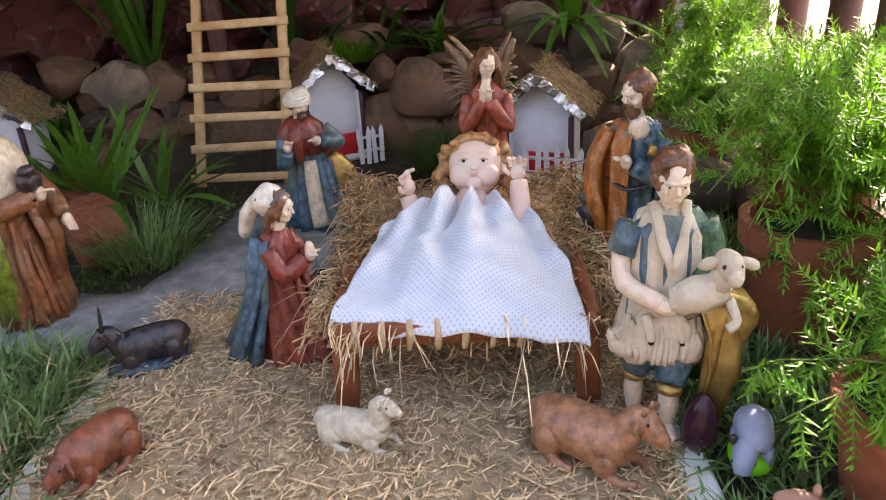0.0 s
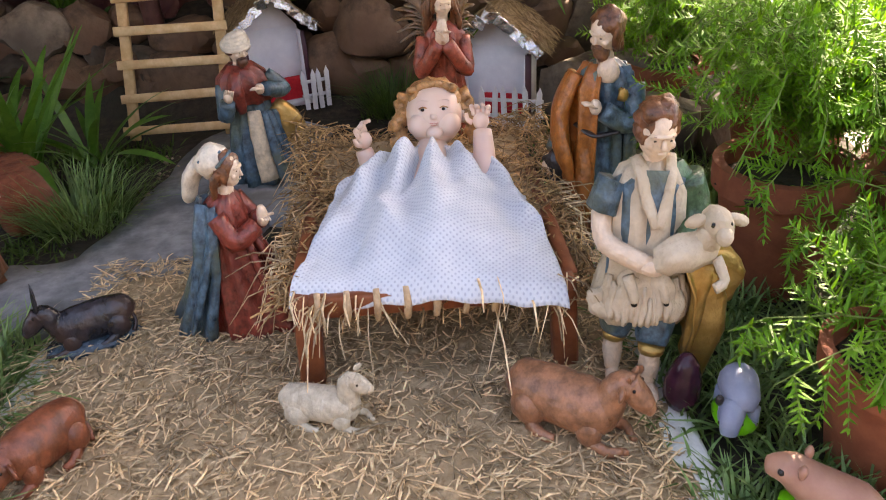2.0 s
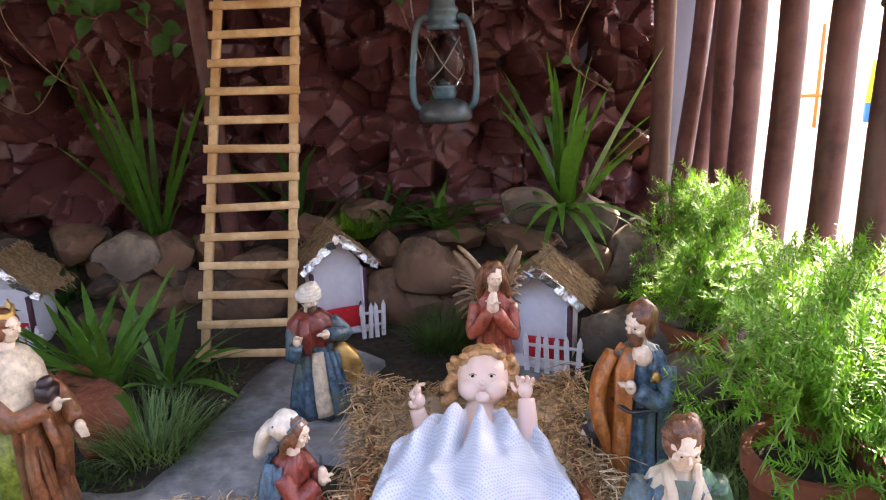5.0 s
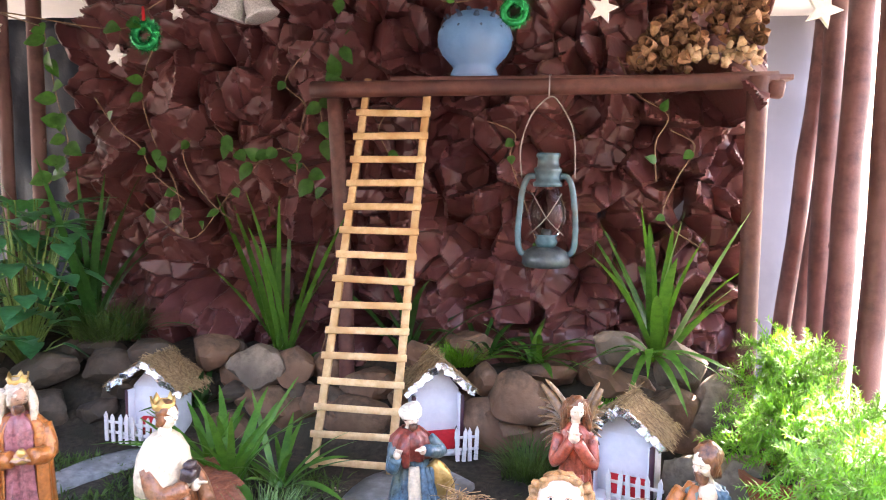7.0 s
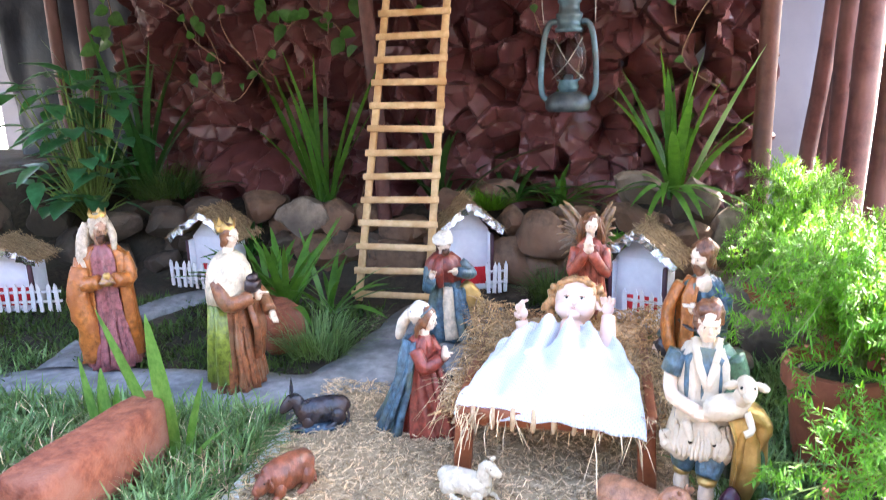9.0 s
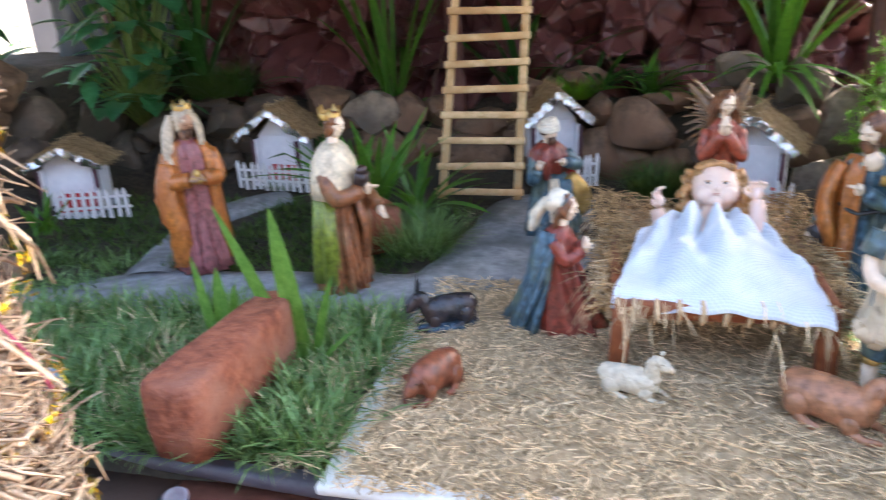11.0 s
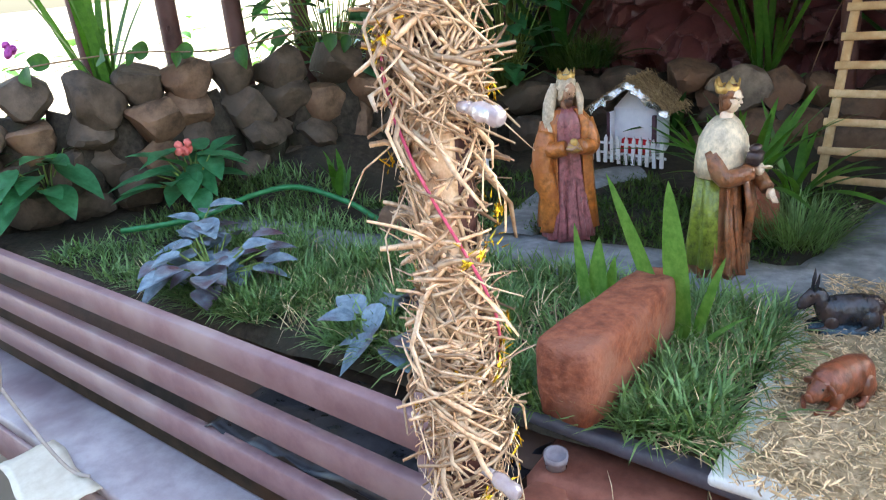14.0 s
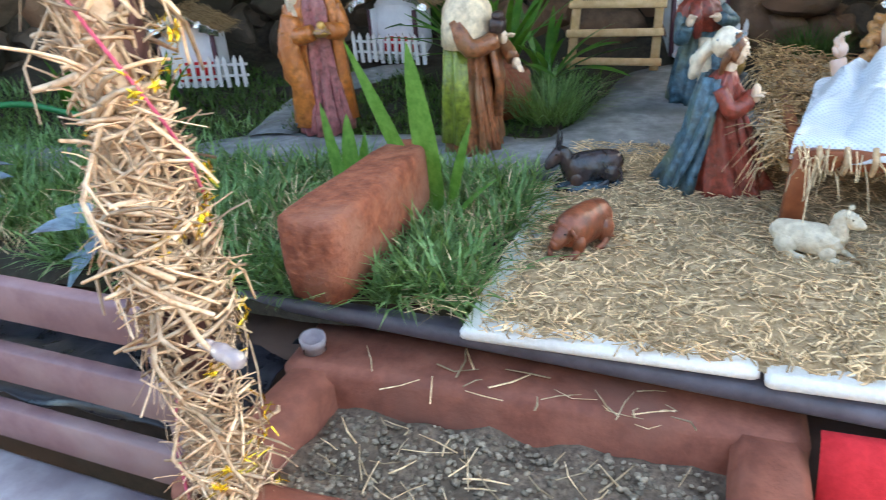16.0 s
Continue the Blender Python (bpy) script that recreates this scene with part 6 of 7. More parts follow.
solo("toy_calf", g, [TOYPINK, TOYGREEN, BLACKP], "small pinkish-brown plastic animal in the grass", "figurine", m=pose(0.290, 0.497, 0.002, 0, 0, -127) @ Matrix.Scale(1.15, 4), group="animal figurines")
g = Geo().tube([(0, 0, 0.0), (0, 0, 0.012), (0.001, 0.001, 0.028), (0.002, 0.002, 0.046), (0.002, 0.004, 0.056)], [0.010, 0.0165, 0.0165, 0.011, 0.003], 0, 16, sub=4)
solo("plum_jar", g, DARKSHINE, "glossy dark plum-coloured jar in the grass", "jar", m=pose(0.226, 0.632, 0.0))

# ---- manger, straw, doll and cloth ----
cr = thing("manger", pose(0.012, 0.866, 0), "low red-brown wooden manger heaped with straw", "manger")
for sx in (-1, 1):
    for sy in (-1, 1):
        part("leg", Geo().box((sx * 0.122, sy * 0.156, 0.050), (0.024, 0.022, 0.104), 0, rot=(0, sx * -3, 0), bev=0.12), CRIBWOOD, cr)
    part("side_rail", Geo().box((sx * 0.128, 0, 0.092), (0.014, 0.31, 0.022), 0, bev=0.12), CRIBWOOD, cr)
for sy in (-1, 1):
    part("end_rail", Geo().box((0, sy * 0.163, 0.092), (0.232, 0.014, 0.022), 0, bev=0.12), CRIBWOOD, cr)
for i in range(9):
    part("cord", Geo().tube([(-0.108 + 0.027 * i, -0.171, 0.078), (-0.106 + 0.027 * i, -0.175, 0.094), (-0.107 + 0.027 * i, -0.165, 0.107)], [0.0030, 0.0036, 0.003], 0, 7, sub=3, rough=0.5), PODPALE, cr, "pale twisted cord binding")
part("base_board", Geo().box((0, 0, 0.084), (0.25, 0.32, 0.008), 0), CRIBWOOD, cr)
rs = np.random.RandomState(8)
N = 4600
u, v = rs.uniform(-1, 1, N), rs.uniform(-1, 1, N)
back = np.clip((v - 0.2) / 0.8, 0, 1)
edge = np.maximum(np.abs(u), np.abs(v))
c = np.stack([0.012 + u * (0.154 + 0.014 * back), 0.880 + v * 0.180 + 0.025 * back, 0.092 + rs.uniform(0, 0.014, N) + 0.034 * back * (np.abs(u) ** 2 + 0.4 * rs.rand(N)) - 0.05 * np.clip(edge - 0.9, 0, 1) * 5 * rs.rand(N) - 0.009 * np.clip(-v * 1.6, 0, 1) * (np.abs(u) < 0.9)], 1)
an = rs.uniform(0, 2 * math.pi, N)
ln = rs.uniform(0.012, 0.050, N)
d = np.stack([np.cos(an) * ln, np.sin(an) * ln, rs.normal(-0.004, 0.010, N)], 1)
solo("manger_straw", prisms(c - d / 2, c + d / 2, rs.uniform(0.0007, 0.0016, N), np.stack([np.zeros(N), np.zeros(N), rs.uniform(0, 0.008, N)], 1)), HAYDARK, "tangled dry straw filling the manger", "straw", kind="stuff")
N = 300
sd = np.where(rs.rand(N) < 0.2, 0, rs.randint(1, 3, N))
t = rs.uniform(-1, 1, N)
t = np.where(sd == 0, np.sign(t) * np.abs(t) ** 0.3, t)
p0 = np.stack([np.where(sd == 0, 0.012 + t * 0.13, 0.012 + np.where(sd == 1, -0.14, 0.15)), np.where(sd == 0, 0.696, 0.88 + t * 0.17), rs.uniform(0.08, 0.115, N)], 1)
out = np.stack([np.where(sd == 0, 0.3 * t, np.where(sd == 1, -1.0, 1.0)), np.where(sd == 0, -1.0, 0.2 * t), np.zeros(N)], 1)
ln = rs.uniform(0.015, 0.065, N)
p1 = p0 + out * ln[:, None] * rs.uniform(0.2, 0.9, (N, 1)) + np.stack([rs.normal(0, 0.012, N), rs.normal(0, 0.012, N), -ln * rs.uniform(0.1, 1.1, N)], 1)
p1[:, 2] = np.maximum(p1[:, 2], 0.004)
solo("hanging_straw", prisms(p0, p1, rs.uniform(0.0007, 0.0015, N), out * 0.006 + np.array([[0, 0, 0.008]])), STRAW, "loose straw ends hanging over the manger's sides", "straw", kind="stuff")
g = Geo()
vs = []
for j in range(16):
    for i in range(16):
        u, v = i / 7.5 - 1, j / 7.5 - 1
        vs.append((0.012 + u * 0.140, 0.885 + v * 0.175, 0.100 + 0.02 * max(0, v) - 0.03 * max(0, max(abs(u), abs(v)) - 0.85) * 6 + 0.006 * noise.noise(Vector((u * 4, v * 4, 0)))))
g.add(vs, [(j * 16 + i, j * 16 + i + 1, j * 16 + i + 17, j * 16 + i + 16) for j in range(15) for i in range(15)])
solo("straw_bed", g, STRAWMAT, "packed straw bed in the manger", "straw", kind="stuff")

g = Geo()
HC = Vector((0.031, 0.998, 0.161))
hr = 0.0385
Rm = Euler((radians(-28), 0, radians(-3))).to_matrix()
HP = lambda x, y, z: tuple(HC + Rm @ Vector((x * hr, y * hr, z * hr)))
rt = (-28, 0, -3)
g.ball(HC, (hr * 0.90, hr * 0.90, hr * 1.0), 0, 24, rot=rt)
for s in (-1, 1):
    g.ball(HP(s * 0.42, -0.55, -0.38), (hr * 0.42, hr * 0.34, hr * 0.38), 0, 14, rot=rt)
    g.ball(HP(s * 0.32, -0.826, 0.04), (hr * 0.100, hr * 0.045, hr * 0.045), 3, 12, rot=rt)
    g.ball(HP(s * 0.32 - 0.01, -0.852, 0.035), (hr * 0.060, hr * 0.036, hr * 0.048), 2, 12, rot=rt)
    g.tube([HP(s * 0.20, -0.862, 0.075), HP(s * 0.32, -0.872, 0.115), HP(s * 0.45, -0.815, 0.075)], hr * 0.020, 1, 6, sub=3)
    g.tube([HP(s * 0.17, -0.885, 0.28), HP(s * 0.34, -0.855, 0.335), HP(s * 0.52, -0.74, 0.29)], hr * 0.009, 0, 6, sub=3)
    g.ball(HP(s * 0.90, 0.05, -0.08), (hr * 0.12, hr * 0.18, hr * 0.24), 0, 10, rot=rt)
    for q in range(7):
        g.ball(HP(s * (0.95 + 0.10 * math.sin(q * 2.1) + 0.05 * q), 0.05 + 0.14 * math.sin(q * 1.3), 0.55 - 0.22 * q), hr * 0.23, 1, 10, rough=0.7, freq=130)
g.ball(HP(0, -0.90, -0.20), (hr * 0.12, hr * 0.10, hr * 0.10), 0, 10, rot=rt)
g.ball(HP(0, -0.74, -0.66), (hr * 0.28, hr * 0.2, hr * 0.2), 0, 10, rot=rt)
g.tube([HP(-0.12, -0.865, -0.385), HP(0, -0.905, -0.395), HP(0.12, -0.865, -0.385)], hr * 0.014, 4, 7, sub=3)
g.tube([HP(-0.09, -0.86, -0.445), HP(0, -0.895, -0.455), HP(0.09, -0.86, -0.445)], hr * 0.017, 4, 7, sub=3)
g.ball(HP(0, 0.26, 0.30), (hr * 0.98, hr * 0.88, hr * 0.92), 1, 24, rot=rt, rough=0.22, freq=110)
for q in range(7):
    x = -0.6 + 0.2 * q
    g.ball(HP(x, -0.36 - 0.10 * math.cos(x * 2), 0.84 - 0.3 * x * x), (hr * 0.20, hr * 0.22, hr * 0.13), 1, 10, rot=rt, rough=0.6, freq=150)
g.tube([(0.028, 0.985, 0.132), (0.022, 0.95, 0.118), (0.012, 0.82, 0.112)], [0.016, 0.024, 0.022], 0, 16, sub=3)


def doll_hand(w, d, up):
    w, d, up = Vector(w), Vector(d).normalized(), Vector(up).normalized()
    s = d.cross(up).normalized()
    g.ball(w + d * 0.010, (0.0095, 0.0095, 0.011), 0, 12)
    for q in range(4):
        o = s * (q - 1.5) * 0.0050
        b = w + d * 0.017 + o
        g.tube([b, b + d * 0.009 + o * 0.3, b + d * (0.015 - 0.002 * abs(q - 1.5)) + o * 0.35 + up * 0.005 * (1 + q % 2)], [0.0031, 0.0029, 0.0022], 0, 8, sub=3)
    t = w + d * 0.008 - s * 0.010
    g.tube([t, t - s * 0.006 + d * 0.004, t - s * 0.007 + d * 0.011], [0.0032, 0.003, 0.0022], 0, 8, sub=3)


g.tube([(0.050, 0.945, 0.106), (0.080, 0.918, 0.118), (0.084, 0.942, 0.158)], [0.014, 0.0145, 0.0105], 0, 12, sub=4)
doll_hand((0.083, 0.945, 0.158), (0.0, 0.10, 1.0), (-0.3, -1, 0))
g.tube([(-0.010, 0.940, 0.106), (-0.044, 0.946, 0.112), (-0.056, 0.954, 0.140)], [0.013, 0.0125, 0.010], 0, 12, sub=4)
doll_hand((-0.052, 0.956, 0.142), (-0.25, 0.0, 1.0), (0.9, -0.5, 0.2))
solo("baby_doll", g, [DOLLSKIN, DOLLHAIR, EYE, WHITEPAINT, LIP], "painted baby doll with brown hair lying in the manger", "doll")

NXc, NYc = 110, 90
vs, uvs = [], []
for j in range(NYc + 1):
    for i in range(NXc + 1):
        u, v = 2 * i / NXc - 1, j / NYc
        half = 0.101 + 0.026 * v ** 1.3 - 0.053 * max(0.0, 1 - v * 4.5) ** 2
        x = 0.022 * (1 - v) + 0.004 * v + u * half
        y = 0.963 - 0.022 * u * u * (1 - v) - v * 0.276 - 0.017 * u * v
        body = math.exp(-((x - 0.020 + 0.01 * v) / 0.048) ** 2)
        z = 0.127 + 0.030 * body * (1 - 0.30 * v) * (0.62 + 0.38 * min(1.0, v * 4))
        fan = u * (5.2 - 2.2 * v)
        z += -0.015 * math.exp(-((v - 0.02) / 0.06) ** 2) * math.exp(-((x - 0.028) / 0.045) ** 2) + 0.014 * math.exp(-((v - 0.14) / 0.12) ** 2) * (1 - u * u) * (1 - body)
        z -= 0.018 * math.exp(-((x - 0.004 + 0.09 * (v - 0.25)) / 0.006) ** 2) * math.exp(-((v - 0.28) / 0.16) ** 2)
        z += 0.019 * math.exp(-v * 2.6) * math.sin(fan * 3.6 + 0.6 + 1.2 * noise.noise(Vector((u * 2, 0, 3)))) * (1 - u * u * 0.4) * min(1.0, v * 9)
        z += 0.034 * (0.5 - abs(noise.noise(Vector((x * 15 + 3 + y * 5, y * 7, 0.4))))) * min(1.0, v * 4) * (1 - 0.5 * v) + 0.012 * abs(noise.noise(Vector((x * 26 - y * 16, y * 18, 2.4)))) + 0.003 * math.sin(40 * x + 26 * y) * v
        z += 0.010 * math.exp(-(((x - 0.040) / 0.03) ** 2 + ((y - 0.80) / 0.040) ** 2)) + 0.006 * math.exp(-(((x + 0.035) / 0.022) ** 2 + ((y - 0.79) / 0.055) ** 2))
        z += 0.016 * max(0.0, 1 - v * 14) * math.exp(-((x - 0.028) / 0.034) ** 2)
        hem = smooth01((v - 0.70) / 0.25)
        z = z * (1 - 0.75 * hem) + 0.131 * 0.75 * hem
        over = max(0.0, abs(u) - 0.86)
        z -= 0.10 * over * (1 - 0.92 * v) + 0.014 * v * v + 0.010
        z -= 0.016 * max(0.0, (v - 0.92) / 0.08) ** 2 - 0.002 * math.sin(u * 16) * max(0.0, v - 0.8) * 5
        vs.append((x, y, z))
        uvs.append((0.8 * x + 0.6 * y, 0.8 * y - 0.6 * x))
g = Geo().add(vs, [(j * (NXc + 1) + i, (j + 1) * (NXc + 1) + i, (j + 1) * (NXc + 1) + i + 1, j * (NXc + 1) + i + 1) for j in range(NYc) for i in range(NXc)])
cloth = solo("blanket", g, KNIT, "white mesh-knit cloth draped over the doll", "blanket")
uvl = cloth.data.uv_layers.new(name="uv")
for lp in cloth.data.loops:
    uvl.data[lp.index].uv = uvs[lp.vertex_index]
cloth.modifiers.new("thick", "SOLIDIFY").thickness = 0.002


# ---- planters and plants ----
def pot(x, y, z, r, h, label):
    g = Geo().loft([(0, 0, 0, r * 0.70, r * 0.70), (0, 0, h * 0.8, r * 0.93, r * 0.93), (0, 0, h * 0.8 + 0.002, r * 1.04, r * 1.04), (0, 0, h, r * 1.06, r * 1.06), (0, 0, h, r * 0.90, r * 0.90), (0, 0, h * 0.86, r * 0.86, r * 0.86)], 0, 32)
    th = thing("clay_pot", pose(x, y, z), label, "plant pot", group="clay pots")
    part("pot_wall", g.jolt(0.001, 30), TERRA, th, flatangle=40)
    part("potting_soil", Geo().ball((0, 0, h * 0.86), (r * 0.87, r * 0.87, 0.008), 0, 18, rough=0.5, freq=40), SOIL, th)
    return th


def trough(m, w, l, h, label):
    th = thing("edging_block", m, label, "garden edging", group="edging blocks")
    rr = []
    for z, k in ((0, -0.003), (h * 0.35, 0), (h * 0.84, 0), (h * 0.94, -0.002), (h * 0.985, -0.006), (h, -0.014)):
        ring = []
        for q in range(64):
            a = 2 * math.pi * q / 64
            sx, sy = math.copysign(abs(math.cos(a)) ** 0.34, math.cos(a)), math.copysign(abs(math.sin(a)) ** 0.26, math.sin(a))
            tp = 1 - 0.16 * sy
            ring.append(((w / 2 + k) * sx * tp, (l / 2 + k) * sy, z))
        rr.append(ring)
    part("block", Geo().rings(rr).jolt(0.0026, 24).jolt(0.0010, 90), REDBLOCK, th, "rough rounded red masonry")
    return th


def strap_leaf(g, base, ang, length, width, rise, droop, m=0, n=9, fold=0.25, twist=0.0, side=None):
    """A long leaf that rises and arches over; V-shaped in section."""
    base = Vector(base)
    d = Vector((math.cos(ang), math.sin(ang), 0))
    s = Vector((-d.y, d.x, 0)) if side is None else Vector(side).normalized()
    rr = []
    for i in range(n + 1):
        t = i / n
        out = length * (math.cos(rise) * t + 0.35 * droop * t * t)
        up = length * (math.sin(rise) * t - 0.75 * droop * t * t)
        p = base + d * out + Vector((0, 0, up))
        w = width / 2 * (math.sin(math.pi * min(1, (t * 0.86 + 0.14))) ** 0.7) * (1 - 0.15 * t) if i < n else 0.0004
        sd = (s * math.cos(twist * t) + Vector((0, 0, 1)) * math.sin(twist * t)) * w
        nrm = Vector((0, 0, 1)) * w * fold
        rr.append([tuple(p + sd + nrm), tuple(p), tuple(p - sd + nrm)])
    g.rings(rr, m, closed=False)


def clump(name, c, n, length, width, material, label, rise=(55, 85), droop=(0.1, 0.6), seed=0, cat="plant", group="", az=(0, 360), spread=0.012):
    r = random.Random(seed)
    th = thing(name, pose(*c), label, cat, group)
    for i in range(n):
        g = Geo()
        a = radians(az[0] + (az[1] - az[0]) * (i + r.random()) / n)
        o = (r.gauss(0, spread), r.gauss(0, spread), -0.01)
        strap_leaf(g, o, a, length * r.uniform(0.6, 1.05), width * r.uniform(0.7, 1.1), radians(r.uniform(*rise)), r.uniform(*droop), twist=r.uniform(-0.6, 0.6))
        part("leaf", g, material, th)
    return th


def tuft(name, c, r, n, ln, material, label, seed, spread=0.9, w=0.0016):
    rs = np.random.RandomState(seed)
    a, q = rs.uniform(0, 2 * math.pi, n), rs.uniform(0, 1, n) ** 0.6 * r
    b = np.stack([c[0] + np.cos(a) * q, c[1] + np.sin(a) * q, np.full(n, c[2])], 1)
    l = ln * rs.uniform(0.5, 1.1, n)
    sp = spread * rs.uniform(0.3, 1.1, n)
    a2 = a + rs.normal(0, 0.5, n)
    t = b + np.stack([np.cos(a2) * l * sp, np.sin(a2) * l * sp, l * (1.0 - 0.55 * sp)], 1)
    return solo(name, blades(b, t, rs.uniform(w * 0.6, w * 1.3, n), l * 0.14), material, label, "grass", kind="stuff", smooth=True)


def lawn(name, n, x0, x1, y0, y1, ln, material, label, seed, keep=lambda x, y: True, w=0.0038):
    r = random.Random(seed)
    B, T, D = [], [], []
    while len(B) < n:
        x, y = r.uniform(x0, x1), r.uniform(y0, y1)
        if not keep(x, y) or noise.noise(Vector((x * 9, y * 9, seed))) * 1.3 + r.uniform(-0.25, 0.5) < 0.0:
            continue
        z = gz(x, y)
        a, l = r.uniform(0, 6.283), ln * r.uniform(0.4, 1.15)
        s = r.uniform(0.35, 1.35)
        B.append((x, y, z - 0.003))
        T.append((x + math.cos(a) * l * s, y + math.sin(a) * l * s, z + l * (1.0 - 0.6 * s)))
        D.append(l * 0.12)
    return solo(name, blades(B, T, np.random.RandomState(seed).uniform(w * 0.5, w * 1.2, n), np.array(D)), material, label, "grass", kind="stuff")


def on_path(x, y):
    for pts in (((-1.75, 0.80), (-1.10, 0.82)), ((-1.10, 0.82), (-0.93, 0.88)), ((-0.93, 0.88), (-0.57, 0.90)), ((-0.57, 0.90), (-0.40, 0.91)), ((-0.40, 0.91), (-0.31, 1.05)), ((-0.31, 1.05), (-0.27, 1.36)), ((-0.27, 1.36), (-0.2, 1.46)), ((-0.24, 1.15), (0.06, 1.33))):
        a, b, p = Vector(pts[0]), Vector(pts[1]), Vector((x, y))
        t = max(0, min(1, (p - a).dot(b - a) / (b - a).length_squared))
        if (p - a.lerp(b, t)).length < 0.072 + (0.035 if y > 1.0 else 0):
            return True
    return False


trough(pose(-0.584, 0.578, -0.002, 0, 0, -6), 0.074, 0.262, 0.098, "long rounded terracotta-red block standing in the grass")
trough(pose(-0.600, 1.175, -0.004, 0, 0, 40), 0.075, 0.20, 0.085, "rounded terracotta-red block half hidden by leaves")
th = thing("snake_plant", pose(-0.532, 0.672, 0.0), "upright banded snake plant leaves behind the trough", "plant")
for ox, oy, a, l, w, ri, dr in ((0.0, 0.0, 170, 0.235, 0.042, 84, 0.0), (-0.008, 0.0, 172, 0.255, 0.028, 66, 0.0), (0.012, 0.006, 20, 0.15, 0.020, 78, 0.1), (0.018, 0.0, 10, 0.105, 0.016, 55, 0.25), (0.004, 0.01, 200, 0.085, 0.016, 60, 0.2), (0.0, -0.02, 100, 0.11, 0.013, 60, 0.3)):
    g = Geo()
    strap_leaf(g, (ox, oy, -0.008), radians(a), l, w, radians(ri), dr, fold=0.3, n=12, side=(0.9, -0.25, 0.35 if ri < 80 else 0.0))
    part("leaf", g, SNAKE, th)
th = thing("snake_plant", pose(-0.665, 0.70, 0.0), "short broad snake plant leaf in the grass", "plant")
for ox, a, l, w, ri in ((0.0, 30, 0.135, 0.036, 88), (-0.012, 160, 0.150, 0.026, 80), (0.012, 20, 0.11, 0.024, 82)):
    g = Geo()
    strap_leaf(g, (ox, 0, -0.008), radians(a), l, w, radians(ri), 0.0, fold=0.3, n=12, side=(0.9, -0.3, 0.0))
    part("leaf", g, SNAKE, th)

clump("bromeliad", (-0.585, 1.215, 0.05), 24, 0.27, 0.019, BLADE, "green banded bromeliad leaves spraying from the trough", (25, 75), (0.1, 0.6), 41)
clump("bromeliad", (-0.655, 1.285, 0.04), 18, 0.26, 0.018, BLADE, "green bromeliad behind the crowned statue", (35, 80), (0.1, 0.5), 42)
clump("bromeliad", (-0.51, 1.28, 0.03), 16, 0.22, 0.018, BLADE, "green bromeliad at the ladder's foot", (30, 70), (0.1, 0.5), 48)
BL = "tall green strap-leaved plant rising behind the rocks"
clump("strap_plant", (-1.25, 1.77, 0.17), 20, 0.59, 0.025, BLADESHADE, BL, (58, 88), (0.05, 0.5), 43, group="strap plants")
clump("strap_plant", (-0.69, 1.755, 0.16), 16, 0.54, 0.020, BLADE, BL, (60, 89), (0.02, 0.35), 44, group="strap plants")
clump("strap_plant", (0.255, 1.745, 0.21), 19, 0.46, 0.029, BLADE, "wide-leaved green strap plant beside the shelf upright", (50, 86), (0.05, 0.4), 45, group="strap plants")
clump("strap_plant", (-0.36, 1.77, 0.17), 14, 0.36, 0.022, BLADESHADE, "shaded strap plant behind the ladder", (50, 85), (0.1, 0.5), 46, group="strap plants")
clump("spider_plant", (-0.03, 1.735, 0.19), 22, 0.20, 0.018, BLADE, "arching green spider plant on the rock bank", (20, 70), (0.2, 0.9), 47, group="spider plants")
clump("spider_plant", (-0.16, 1.74, 0.20), 18, 0.20, 0.015, BLADESHADE, "arching spider plant on the rock bank, coloured darker for shade", (20, 65), (0.2, 0.9), 49, group="spider plants")
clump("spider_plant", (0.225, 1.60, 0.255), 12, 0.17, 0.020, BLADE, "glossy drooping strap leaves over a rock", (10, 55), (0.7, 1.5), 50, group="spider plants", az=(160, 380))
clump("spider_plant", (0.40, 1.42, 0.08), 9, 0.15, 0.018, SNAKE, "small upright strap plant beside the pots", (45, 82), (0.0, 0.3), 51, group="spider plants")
clump("spider_plant", (-0.87, 1.63, 0.06), 14, 0.17, 0.018, BLADESHADE, "strap leaves beside the little house, coloured darker for shade", (30, 75), (0.2, 0.7), 52, group="spider plants")
clump("spider_plant", (-1.10, 1.72, 0.20), 16, 0.20, 0.012, BLADESHADE, "narrow-leaved plant above the rocks, coloured darker for shade", (20, 75), (0.3, 0.9), 53, group="spider plants")
clump("spider_plant", (-1.42, 0.99, 0.03), 12, 0.13, 0.020, BLADE, "short green strap leaves below the stone wall", (45, 85), (0.1, 0.4), 54, group="spider plants")
clump("spider_plant", (-1.27, 1.08, 0.03), 10, 0.12, 0.018, BLADE, "short green strap leaves below the stone wall", (45, 85), (0.1, 0.4), 55, group="spider plants")
clump("strap_plant", (-1.96, 0.80, 0.26), 14, 0.52, 0.030, BLADE, "tall bright strap plant on the stone wall", (62, 88), (0.0, 0.3), 56, group="strap plants")

tuft("fine_grass", (-0.475, 1.10, 0.0), 0.06, 480, 0.115, GRASS, "fine grass tuft beside the path", 61, 1.0, 0.0022)
tuft("fine_grass", (-0.03, 1.48, 0.0), 0.05, 600, 0.100, GRASSD, "fine wispy grass tuft below the round rock", 62, 0.9)
tuft("fine_grass", (-0.215, 1.69, 0.18), 0.04, 700, 0.075, FERN, "bright fine grass tuft on the bank", 63, 1.0)
tuft("fine_grass", (0.135, 1.60, 0.10), 0.03, 600, 0.06, FERN, "bright fine grass tuft between rocks", 64, 1.0)
tuft("fine_grass", (-1.16, 1.70, 0.20), 0.08, 900, 0.13, GRASSD, "dark hanging grass above the rocks", 65, 1.1)
